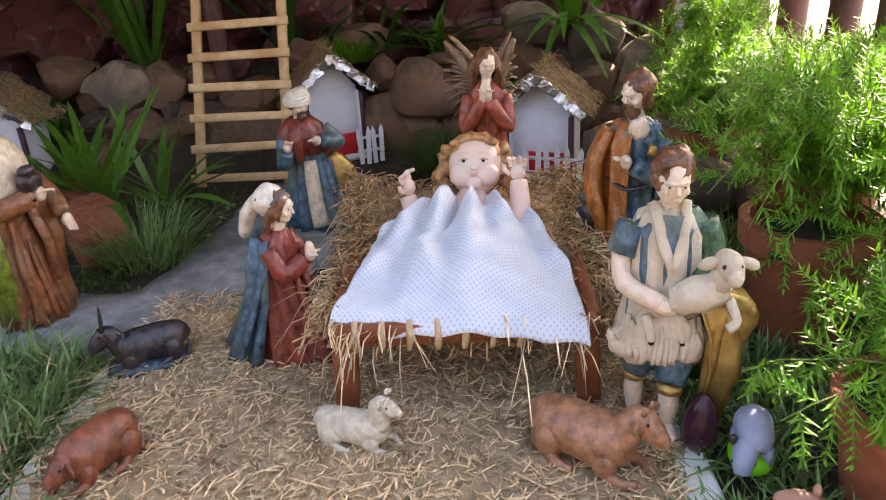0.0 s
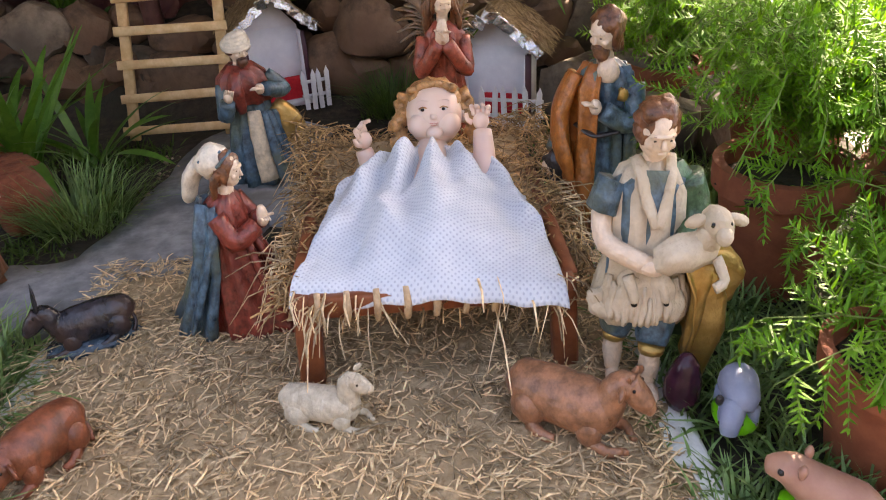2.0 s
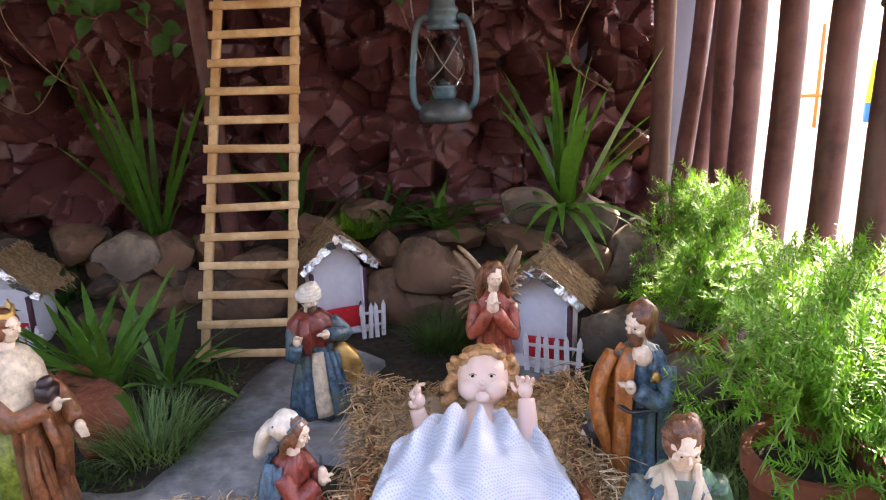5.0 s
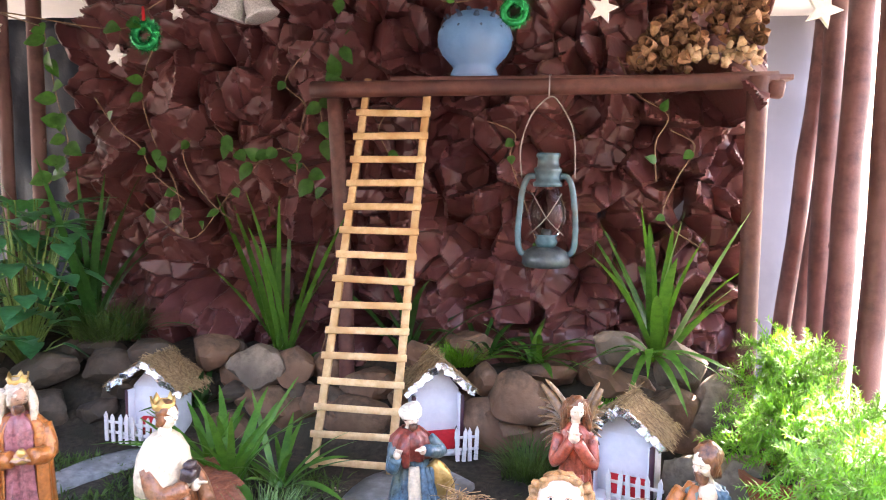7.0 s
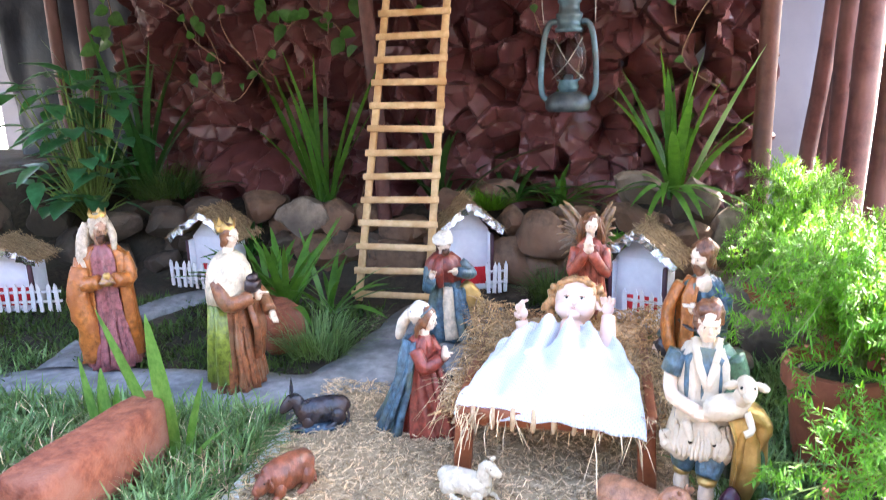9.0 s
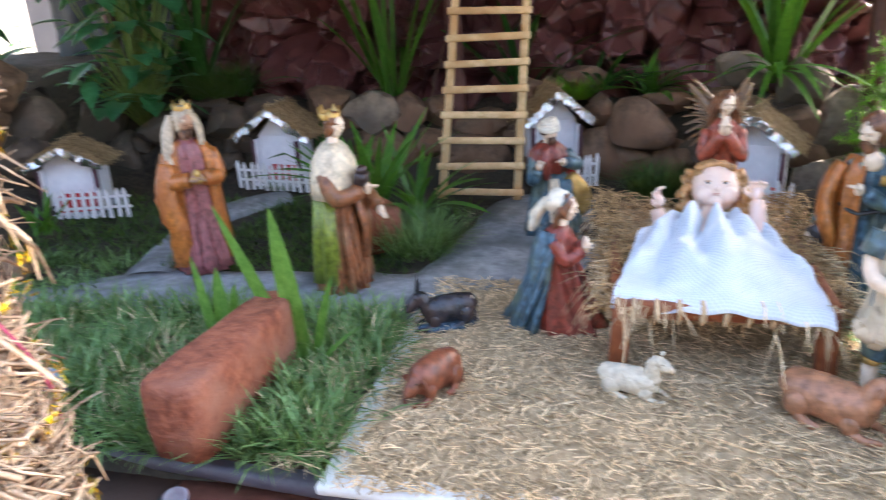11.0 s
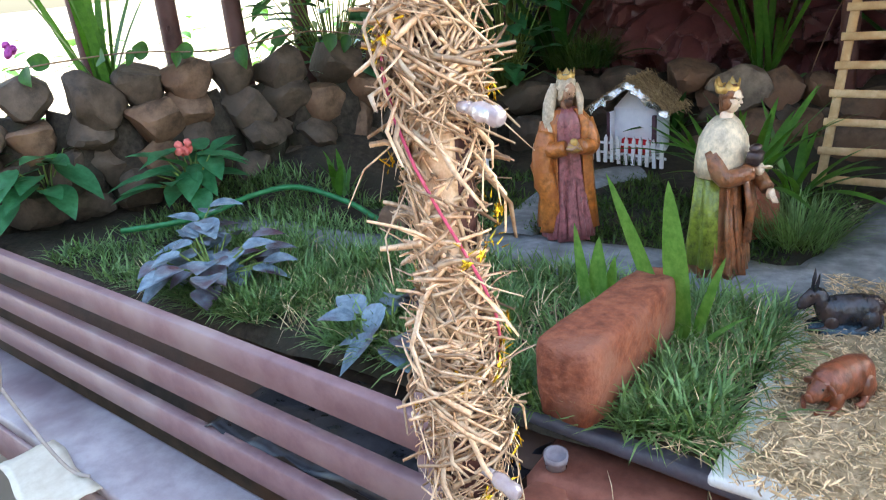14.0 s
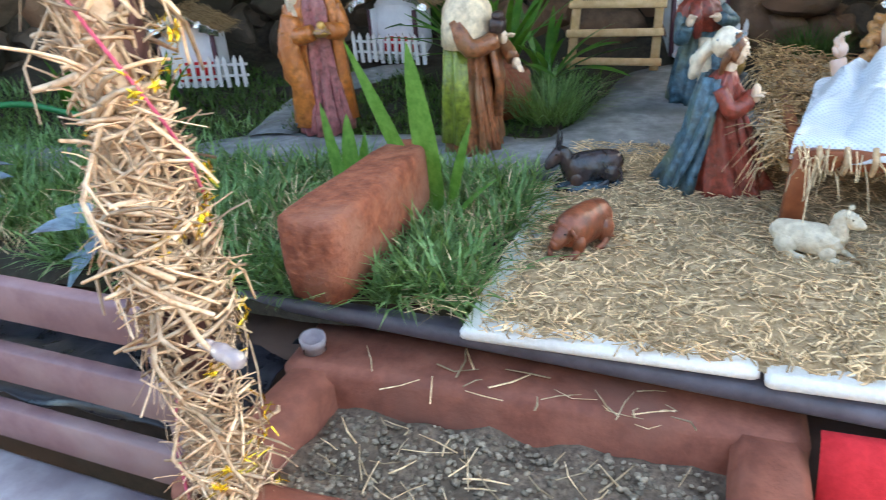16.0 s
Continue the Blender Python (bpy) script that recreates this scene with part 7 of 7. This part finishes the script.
tuft("fine_grass", (-0.92, 1.50, -0.005), 0.03, 200, 0.05, GRASSD, "sparse grass before a little house", 66, 0.9)
TR = lambda x, y: abs(x + 0.58) > 0.036 or y > 0.73
lawn("lawn_left", 15000, -1.50, -0.425, 0.475, 0.82, 0.080, GRASS, "rough green grass between bench and path", 71, lambda x, y: not on_path(x, y) and TR(x, y) and not (y < 0.52 and -1.12 < x < -1.0))
lawn("dry_grass", 1500, -1.50, -0.43, 0.475, 0.82, 0.075, STRAW, "dry yellowed blades among the grass", 76, lambda x, y: not on_path(x, y) and TR(x, y), w=0.0022)
lawn("lawn_edge", 5000, -1.80, -1.00, 0.48, 1.02, 0.058, GRASS, "patchy green grass below the stone wall", 75, lambda x, y: y > 0.54 or x < -1.15)
lawn("lawn_back", 5500, -1.35, -0.42, 0.98, 1.42, 0.032, GRASSD, "thin dark grass around the little houses", 72, lambda x, y: not on_path(x, y))
lawn("lawn_right", 7500, 0.205, 0.62, 0.43, 1.15, 0.062, GRASS, "dark green grass beside the pots", 73, lambda x, y: (x - 0.25) ** 2 + (y - 0.58) ** 2 > 0.0012)
lawn("lawn_rear", 1500, -0.12, 0.38, 1.02, 1.5, 0.025, GRASSD, "thin dark grass behind the manger", 74, lambda x, y: not on_path(x, y))


def asparagus(c, stems, reach, height, seed, label):
    """Asparagus fern: arching stems with sprigs of soft needles."""
    r = random.Random(seed)
    th = thing("asparagus_fern", pose(*c), label, "fern", group="asparagus ferns")
    sg, P0, P1 = Geo(), [], []
    for i in range(stems):
        a = 2 * math.pi * (i + r.random()) / stems
        L, H = reach * r.uniform(0.25, 1.15), height * r.uniform(0.25, 1.15)
        pts = []
        for q in range(9):
            t = q / 8
            pts.append(Vector((math.cos(a) * L * t ** 1.3, math.sin(a) * L * t ** 1.3, H * math.sin(t * (1.15 + 1.45 * L / reach)))) + Vector((r.gauss(0, 0.004), r.gauss(0, 0.004), 0)))
        sg.tube(pts, [0.0013 - 0.0001 * q for q in range(9)], 0, 4)
        for k in range(11):
            t = 0.22 + 0.78 * k / 11
            j = min(7, int(t * 8))
            p = pts[j].lerp(pts[j + 1], t * 8 - j)
            ax = (pts[j + 1] - pts[j]).normalized()
            b = r.uniform(0, 6.283)
            u = ax.orthogonal().normalized()
            w = ax.cross(u)
            d = (ax * 0.6 + (u * math.cos(b) + w * math.sin(b))).normalized()
            sl = r.uniform(0.024, 0.066) * (1.15 - 0.5 * t)
            sl *= 1.25
            side = d.orthogonal().normalized()
            for s in range(9):
                e = p + d * sl * (s + 0.4) / 9
                for nd in range(3):
                    f = nd * 2.094 + r.uniform(-0.5, 0.5) + s
                    v = (d * 0.75 + side * math.cos(f) + d.cross(side) * math.sin(f)).normalized()
                    P0.append(e)
                    P1.append(e + v * r.uniform(0.009, 0.019) * (1.1 - 0.05 * s))
            sg.tube([p, p + d * sl], [0.0007, 0.0004], 0, 3)
    part("stalk", sg, FERNSTEM, th)["kind"] = "stuff"
    P0, P1 = np.array(P0), np.array(P1)
    part("needles", blades(P0, P1, 0.0026, 0.0), FERN, th, "soft bright green needle leaves")["kind"] = "stuff"
    return th


for x, y, z, r, h in ((0.395, 0.835, -0.01, 0.070, 0.150), (0.372, 0.560, -0.01, 0.062, 0.110), (0.415, 1.300, 0.03, 0.062, 0.085), (0.52, 1.08, 0.0, 0.085, 0.14), (0.56, 1.55, 0.02, 0.08, 0.10), (0.56, 0.80, -0.02, 0.085, 0.15)):
    pot(x, y, z, r, h, "reddish terracotta flowerpot at the side of the bed")
FL = "feathery bright green asparagus fern spilling from its pot"
asparagus((0.425, 0.850, 0.13), 52, 0.17, 0.15, 81, FL)
asparagus((0.405, 0.560, 0.09), 15, 0.15, 0.11, 82, FL)
asparagus((0.440, 1.290, 0.11), 36, 0.13, 0.12, 83, FL)
asparagus((0.530, 1.080, 0.13), 52, 0.19, 0.13, 84, FL)
asparagus((0.500, 1.520, 0.11), 48, 0.14, 0.18, 85, FL)
asparagus((0.580, 0.800, 0.13), 52, 0.20, 0.14, 86, FL)
asparagus((0.465, 0.690, 0.03), 14, 0.14, 0.12, 87, FL)
asparagus((0.470, 0.430, 0.02), 9, 0.14, 0.12, 88, FL)
asparagus((0.620, 1.300, 0.06), 44, 0.16, 0.16, 89, FL)


def broad_leaf(g, base, d, l, w, up=(0, 0, 1), m=0, cup=0.2):
    base, d = Vector(base), Vector(d).normalized()
    s = d.cross(Vector(up)).normalized()
    n = s.cross(d)
    rr = []
    for i in range(8):
        t = i / 7
        hw = w / 2 * math.sin(math.pi * (0.06 + 0.94 * t) ** 0.8) * 1.02 + 0.0004
        p = base + d * l * t - n * l * 0.25 * t * t
        rr.append([tuple(p + s * hw + n * hw * cup), tuple(p + s * hw * 0.5 + n * hw * cup * 0.25), tuple(p), tuple(p - s * hw * 0.5 + n * hw * cup * 0.25), tuple(p - s * hw + n * hw * cup)])
    g.rings(rr, m, closed=False)


def bush(name, c, n, l, w, spread, height, material, label, seed, flower=None):
    r = random.Random(seed)
    th = thing(name, pose(*c), label, "plant")
    sg = Geo()
    for i in range(n):
        a = r.uniform(0, 6.283)
        q, z = spread * r.uniform(0.1, 1), height * r.uniform(0.15, 1)
        e = Vector((math.cos(a) * q, math.sin(a) * q, z))
        sg.tube([(0, 0, -0.02), e * 0.5 + Vector((0, 0, 0.01)), e], [0.0028, 0.0022, 0.0014], 0, 5)
        g = Geo()
        broad_leaf(g, e, (math.cos(a + r.gauss(0, 0.6)), math.sin(a + r.gauss(0, 0.6)), r.uniform(-0.3, 0.5)), l * r.uniform(0.7, 1.15), w * r.uniform(0.75, 1.1))
        part("leaf", g, material, th)
    part("stalk", sg, FERNSTEM, th)["kind"] = "stuff"
    if flower:
        g = Geo()
        for q in range(9):
            g.ball((flower[0] + r.gauss(0, 0.006), flower[1] + r.gauss(0, 0.006), flower[2] + r.gauss(0, 0.006)), (0.010, 0.010, 0.006), 0, 9, rot=(r.uniform(0, 90), r.uniform(0, 90), 0), rough=0.4, freq=80)
        part("flower", g, flower[3], th, "small bright flower head")
    return th


bush("broadleaf_plant", (-1.70, 0.80, 0.05), 30, 0.105, 0.055, 0.085, 0.11, BROAD, "dark green broad-leaved plant with a coral flower", 91, (0.02, -0.02, 0.115, PINKPETAL))
bush("broadleaf_plant", (-2.00, 0.62, 0.06), 24, 0.125, 0.065, 0.10, 0.13, BROAD, "glossy broad-leaved plant against the stone wall", 92, (-0.03, 0.02, 0.34, PURPLEPETAL))
bush("shrub", (-1.37, 1.66, 0.12), 120, 0.110, 0.056, 0.17, 0.44, BROAD, "dense dark green shrub in the shaded corner", 93)
bush("shrub", (-1.78, 1.40, 0.20), 70, 0.105, 0.054, 0.18, 0.30, BROAD, "dark green shrub by the side fence", 94)
bush("begonia", (-1.32, 0.535, 0.0), 52, 0.062, 0.050, 0.105, 0.085, BLUELEAF, "silvery blue-grey leaved begonia beside the bench", 95)
bush("begonia", (-1.45, 0.60, 0.02), 9, 0.075, 0.050, 0.07, 0.09, BLUELEAF, "silvery blue-grey leaved begonia below the wall", 96)
bush("begonia", (-0.905, 0.520, 0.0), 14, 0.066, 0.055, 0.06, 0.06, BLUELEAF, "blue-grey leaved begonia in the grass", 97)
g = Geo().tube([(-1.70, 0.60, 0.03), (-1.58, 0.70, 0.04), (-1.54, 0.84, 0.055), (-1.48, 0.915, 0.055), (-1.34, 0.925, 0.03), (-1.24, 0.90, 0.012), (-1.18, 0.905, 0.006)], 0.0065, 0, 8, sub=6)
solo("garden_hose", g, HOSE, "green garden hose lying along the stone wall", "hose")

# vines on the stone wall and on the paper mountain
def vine(name, pts, nleaf, l, material, label, seed, stem=0.0016):
    r = random.Random(seed)
    th = thing(name, None, label, "vine", group="creeping vines")
    part("stem", Geo().tube(pts, stem, 0, 5, sub=6), VINE, th)
    P = [Vector(p) for p in pts]
    for i in range(nleaf):
        q = (i + r.random()) / nleaf * (len(P) - 1)
        j = min(int(q), len(P) - 2)
        p = P[j].lerp(P[j + 1], q - j) + Vector((0, -0.004, 0))
        g = Geo()
        a = r.uniform(0, 6.283)
        broad_leaf(g, p, (math.cos(a), -0.5, math.sin(a) * 0.8 - 0.35), l * r.uniform(0.7, 1.2), l * r.uniform(0.6, 0.85), up=(0.1, -1, 0.4))
        part("leaf", g, material, th)
    return th


vine("vine", [(-1.52, 1.30, 0.33), (-1.60, 1.14, 0.37), (-1.75, 0.98, 0.35), (-1.86, 0.80, 0.37), (-2.02, 0.62, 0.36)], 14, 0.055, VINELEAF, "green round-leaved vine along the stone wall", 101, 0.002)
WY = 1.765
vine("vine", [(-1.02, WY, 1.00), (-1.08, WY, 0.86), (-1.05, WY, 0.72), (-0.99, WY, 0.60), (-0.97, WY, 0.48)], 7, 0.040, VINELEAF, "brown creeper with a few green leaves", 102)
vine("vine", [(-1.36, WY, 1.02), (-1.33, WY, 0.84), (-1.30, WY, 0.70), (-1.36, WY, 0.60)], 14, 0.052, VINELEAF, "leafy green creeper at the paper's edge", 103)
vine("vine", [(-0.88, WY, 0.76), (-0.78, WY, 0.66), (-0.70, WY, 0.70), (-0.62, WY, 0.64), (-0.60, WY, 0.56)], 13, 0.046, VINELEAF, "green creeper with a cluster of leaves", 104)
vine("vine", [(-0.55, WY, 1.12), (-0.53, WY, 1.00), (-0.54, WY, 0.90), (-0.585, WY - 0.02, 0.82), (-0.57, WY - 0.02, 0.72)], 12, 0.046, VINELEAF, "dark creeper hanging by the ladder top", 105)
vine("vine", [(-1.49, 1.88, 1.03), (-1.25, 1.62, 0.985), (-1.20, 1.42, 0.978), (-1.02, 1.56, 0.965), (-0.945, 1.56, 1.005), (-0.865, 1.56, 1.040), (-0.70, 1.56, 1.062), (-0.56, 1.56, 1.078), (-0.35, 1.56, 1.102)], 5, 0.045, VINELEAF, "bare brown creeper strung across, carrying ornaments", 106)
vine("vine", [(-0.35, 1.56, 1.102), (-0.25, 1.60, 1.02), (-0.095, 1.60, 1.042), (0.0, 1.58, 1.02), (0.092, 1.56, 1.062), (0.26, 1.5, 1.06), (0.475, 1.40, 1.022), (0.76, 1.42, 1.08)], 9, 0.050, VINELEAF, "brown creeper with leaves strung to the side posts", 107)
vine("vine", [(-1.08, WY, 0.55), (-0.95, WY, 0.46), (-0.84, WY, 0.58), (-0.76, WY, 0.66)], 3, 0.035, VINELEAF, "thin dry creeper stem on the paper", 108)
vine("vine", [(-0.60, 1.74, 0.12), (-0.55, 1.76, 0.30), (-0.50, WY, 0.40)], 2, 0.03, VINELEAF, "thin creeper rising behind the rocks", 109)
vr = random.Random(33)
for q in range(7):
    x, z = -1.22 + 0.26 * q + vr.uniform(-0.08, 0.08), vr.uniform(0.62, 0.95)
    pts = [(x, WY - 0.012, z)]
    for k in range(4):
        pts.append((pts[-1][0] + vr.uniform(-0.07, 0.09), WY - vr.uniform(0.004, 0.03), pts[-1][2] - vr.uniform(0.03, 0.11)))
    vine("vine", pts, vr.choice((0, 2, 3)), 0.03, VINELEAF, "thin dry brown creeper clinging to the crumpled paper", 120 + q, 0.0018)


# ---- hanging ornaments ----
def star(c, r, rot, material, label, yaw=0):
    g = Geo()
    ring = []
    for y, k in ((-0.006, 0.86), (0.0, 1.0), (0.006, 0.86)):
        ring.append([(math.sin(q * math.pi / 5) * (r if q % 2 == 0 else r * 0.45) * k, y, math.cos(q * math.pi / 5) * (r if q % 2 == 0 else r * 0.45) * k) for q in range(10)])
    g.rings(ring)
    g.tube([(0, 0, r * 0.9), (0.002, 0, r * 1.6), (0, 0, r * 2.2)], 0.0008, 1, 4)
    return solo("star_ornament", g, [material, VINE], label, "ornament", m=pose(*c, 0, rot, yaw), group="hanging stars", smooth=False)


for c, r, rot in (((-1.02, 1.56, 0.905), 0.028, 12), ((-0.865, 1.56, 1.000), 0.019, -8), ((0.092, 1.56, 0.990), 0.034, 14), ((0.475, 1.40, 0.945), 0.036, 20), ((-1.20, 1.40, 0.945), 0.016, 0), ((-0.35, 1.56, 1.055), 0.022, 5)):
    star(c, r, rot, WHITEPAINT, "white plaster star ornament hanging from a creeper")


def tinsel_ring(c, r, label):
    g = Geo()
    g.tube([(math.cos(q * 0.2618) * r * 0.6, 0, math.sin(q * 0.2618) * r * 0.6) for q in range(25)], r * 0.25, 0, 8)
    rs_ = random.Random(int(c[0] * 100) + 900)
    for i in range(900):
        a = rs_.uniform(0, 6.283)
        b = Vector((math.cos(a) * r * 0.6, 0, math.sin(a) * r * 0.6))
        d = Vector((rs_.gauss(0, 1), rs_.gauss(0, 1), rs_.gauss(0, 1))).normalized()
        s = d.orthogonal().normalized() * 0.0013
        e = b + d * r * 0.50
        g.add([b + s, b - s, e], [(0, 1, 2)], 0)
    th = solo("tinsel_wreath", g, [TINSEL], label, "ornament", m=pose(*c), group="tinsel wreaths")
    part("ribbon", Geo().tube([(0, -0.006, r * 0.5), (0.002, -0.008, r * 0.9), (-0.002, -0.004, r * 1.5)], [0.004, 0.005, 0.003], 0, 6, flat=0.3), REDCLOTH, th, "red ribbon")


tinsel_ring((-0.945, 1.56, 0.950), 0.043, "shiny green tinsel wreath with a red ribbon")
tinsel_ring((-0.095, 1.60, 0.995), 0.038, "shiny green tinsel wreath near the globe lamp")
tinsel_ring((-0.56, 1.56, 1.045), 0.022, "small shiny green tinsel wreath")
g = Geo()
for s, a in ((-1, 18), (1, -22)):
    e = Euler((0, radians(a), 0)).to_matrix()
    prof = []
    for z, rr in ((0.045, 0.008), (0.036, 0.017), (0.012, 0.024), (-0.015, 0.029), (-0.026, 0.036), (-0.028, 0.033)):
        prof.append([tuple(Vector((s * 0.026, 0, 0)) + e @ Vector((math.cos(q * 0.3927) * rr, math.sin(q * 0.3927) * rr, z))) for q in range(16)])
    g.rings(prof)
solo("bell_ornament", g, SILVER, "pair of silver glitter bells hanging from a creeper", "ornament", m=pose(-0.70, 1.56, 1.015) @ Matrix.Scale(1.15, 4))

# bulbs on the straw post, cords, small bits
def bulb(m, label):
    th = thing("string_bulb", m @ Matrix.Scale(0.8, 4), label, "light bulb", group="string light bulbs")
    part("socket", Geo().tube([(0, 0, 0), (0.012, 0, 0.001), (0.016, 0, 0.001)], [0.005, 0.006, 0.005], 0, 10), BULB, th)
    part("shade", Geo().tube([(0.016, 0, 0.001), (0.026, 0, 0), (0.034, 0, 0), (0.044, 0, -0.001), (0.050, 0, -0.001)], [0.006, 0.0095, 0.008, 0.0095, 0.006], 0, 12, sub=3), BULB, th, "frosted pinkish-white plastic")


bulb(pose(-0.548, 0.222, 0.412, 0, 5, -14), "small frosted plastic bulb on the straw post")
bulb(pose(-0.556, 0.222, 0.105, 0, 14, -6), "small frosted plastic bulb low on the straw post")
bulb(pose(-0.622, 0.235, 0.500, 0, -160, 20), "small frosted plastic bulb high on the straw post")
g = Geo().loft([(0, 0, 0, 0.013, 0.013), (0, 0, 0.012, 0.011, 0.011), (0, 0, 0.013, 0.014, 0.014), (0, 0, 0.022, 0.014, 0.014), (0, 0, 0.022, 0.011, 0.011), (0, 0, 0.014, 0.010, 0.010)], 0, 18)
solo("plastic_cup", g, BULB, "clear crumpled plastic cup on the planter rim", "plastic cup", m=pose(-0.602, 0.440, -0.063, 8, 5, 0) @ Matrix.Scale(1.05, 4))
g = Geo()
vs = [(0.19 * i / 11, 0.085 * j / 7 + 0.004 * math.sin(i * 0.7), 0.002 + 0.006 * abs(noise.noise(Vector((i * 0.5, j * 0.7, 3))))) for j in range(8) for i in range(12)]
g.add(vs, [(j * 12 + i, j * 12 + i + 1, j * 12 + i + 13, j * 12 + i + 12) for j in range(7) for i in range(11)])
pb = solo("plastic_bag", g, PALEBAG, "pale beige plastic bag lying on the bench seat", "bag", m=pose(-1.40, 0.140, -0.152, 0, 0, -10))
pb.modifiers.new("thick", "SOLIDIFY").thickness = 0.001
g = Geo().tube([(-1.30, 0.10, 0.62), (-1.27, 0.12, 0.40), (-1.25, 0.14, 0.18), (-1.30, 0.15, 0.02), (-1.42, 0.13, -0.10), (-1.55, 0.10, -0.19)], 0.0030, 0, 7, sub=6)
solo("grey_cord", g, CABLE, "grey cord hanging across the bench", "cord", group="cords")
g = Geo().tube([(-1.58, 0.13, 0.45), (-1.47, 0.14, 0.22), (-1.36, 0.16, 0.02), (-1.27, 0.18, -0.12), (-1.24, 0.20, -0.150)], 0.0028, 0, 7, sub=6)
solo("grey_cord", g, CABLE, "grey cord hanging across the bench", "cord", group="cords")
N = 220
rs = np.random.RandomState(77)
c = np.stack([rs.uniform(-0.50, -0.40, N), rs.uniform(0.44, 0.80, N), np.full(N, 0.006)], 1)
an, ln = rs.uniform(0, 3.14, N), rs.uniform(0.008, 0.02, N)
d = np.stack([np.cos(an) * ln, np.sin(an) * ln, rs.normal(0, 0.002, N)], 1)
solo("stray_straw", prisms(c - d, c + d, 0.0008), STRAW, "stray straw at the mat's edge", "straw", kind="stuff")
g = Geo()
for i in range(500):
    x, y = rnd.uniform(-0.42, -0.05), rnd.uniform(1.05, 1.35)
    if on_path(x, y):
        continue
    r = rnd.uniform(0.0015, 0.004)
    g.ball((x, y, 0.0), (r, r, r * 0.7), 0, 6)
solo("path_gravel", g, PEBBLE, "fine gravel beside the cement path", "gravel", kind="stuff")
# far yard seen through the posts
for i in range(8):
    bush("yard_shrub", (-6.6 + 0.25 * i, 1.2 + 0.62 * i, -0.5), 26, 0.16, 0.08, 0.25, 0.75, VINELEAF, "sunlit green shrub in the yard", 200 + i)

# play frame far across the yard
pf = thing("play_frame", pose(4.62, 8.37, 0), "bright blue and yellow play frame far across the yard", "play frame")
BLUEP, YELLOWP, ORANGEP = (mat(n_, c_, tuple(q * 1.2 for q in c_), 8, 0.5, 0.1) for n_, c_ in (("blue_panel_paint", (0.03, 0.20, 0.60)), ("yellow_panel_paint", (0.70, 0.48, 0.02)), ("orange_frame_paint", (0.55, 0.16, 0.03))))
part("blue_panel", Geo().box((0.25, 0.05, -0.31), (0.62, 0.06, 0.30), 0), BLUEP, pf)
part("yellow_panel", Geo().rings([[(-0.10, y, -0.24), (0.12, y, -0.24), (-0.06, y, 0.21)] for y in (0.0, -0.05)]), YELLOWP, pf, smooth=False)
for x in (-0.62, -0.95):
    part("post", Geo().tube([(x, 0, -0.5), (x, 0, 0.6)], 0.022, 0, 10), ORANGEP, pf)
part("rail", Geo().tube([(-1.0, 0, -0.15), (-0.58, 0, -0.15)], 0.024, 0, 10), ORANGEP, pf)

g = Geo()
vs = []
for j in range(14):
    for i in range(22):
        u, v = i / 21, j / 13
        vs.append((-1.42 + 0.46 * u, 1.16 + 0.30 * v, 1.175 - 0.20 * math.sin(math.pi * u) ** 0.7 * math.sin(math.pi * (0.15 + 0.7 * v)) + 0.012 * noise.noise(Vector((u * 6, v * 4, 0)))))
g.add(vs, [(j * 22 + i, j * 22 + i + 1, j * 22 + i + 23, j * 22 + i + 22) for j in range(13) for i in range(21)])
sw = solo("ceiling_swag", g, mat("grey_purple_cloth", (0.16, 0.13, 0.17), (0.24, 0.21, 0.25), 8, 0.8, 0.2, c=(0.11, 0.06, 0.08)), "sagging grey-purple cloth under the ceiling", "cloth")
sw.modifiers.new("thick", "SOLIDIFY").thickness = 0.003
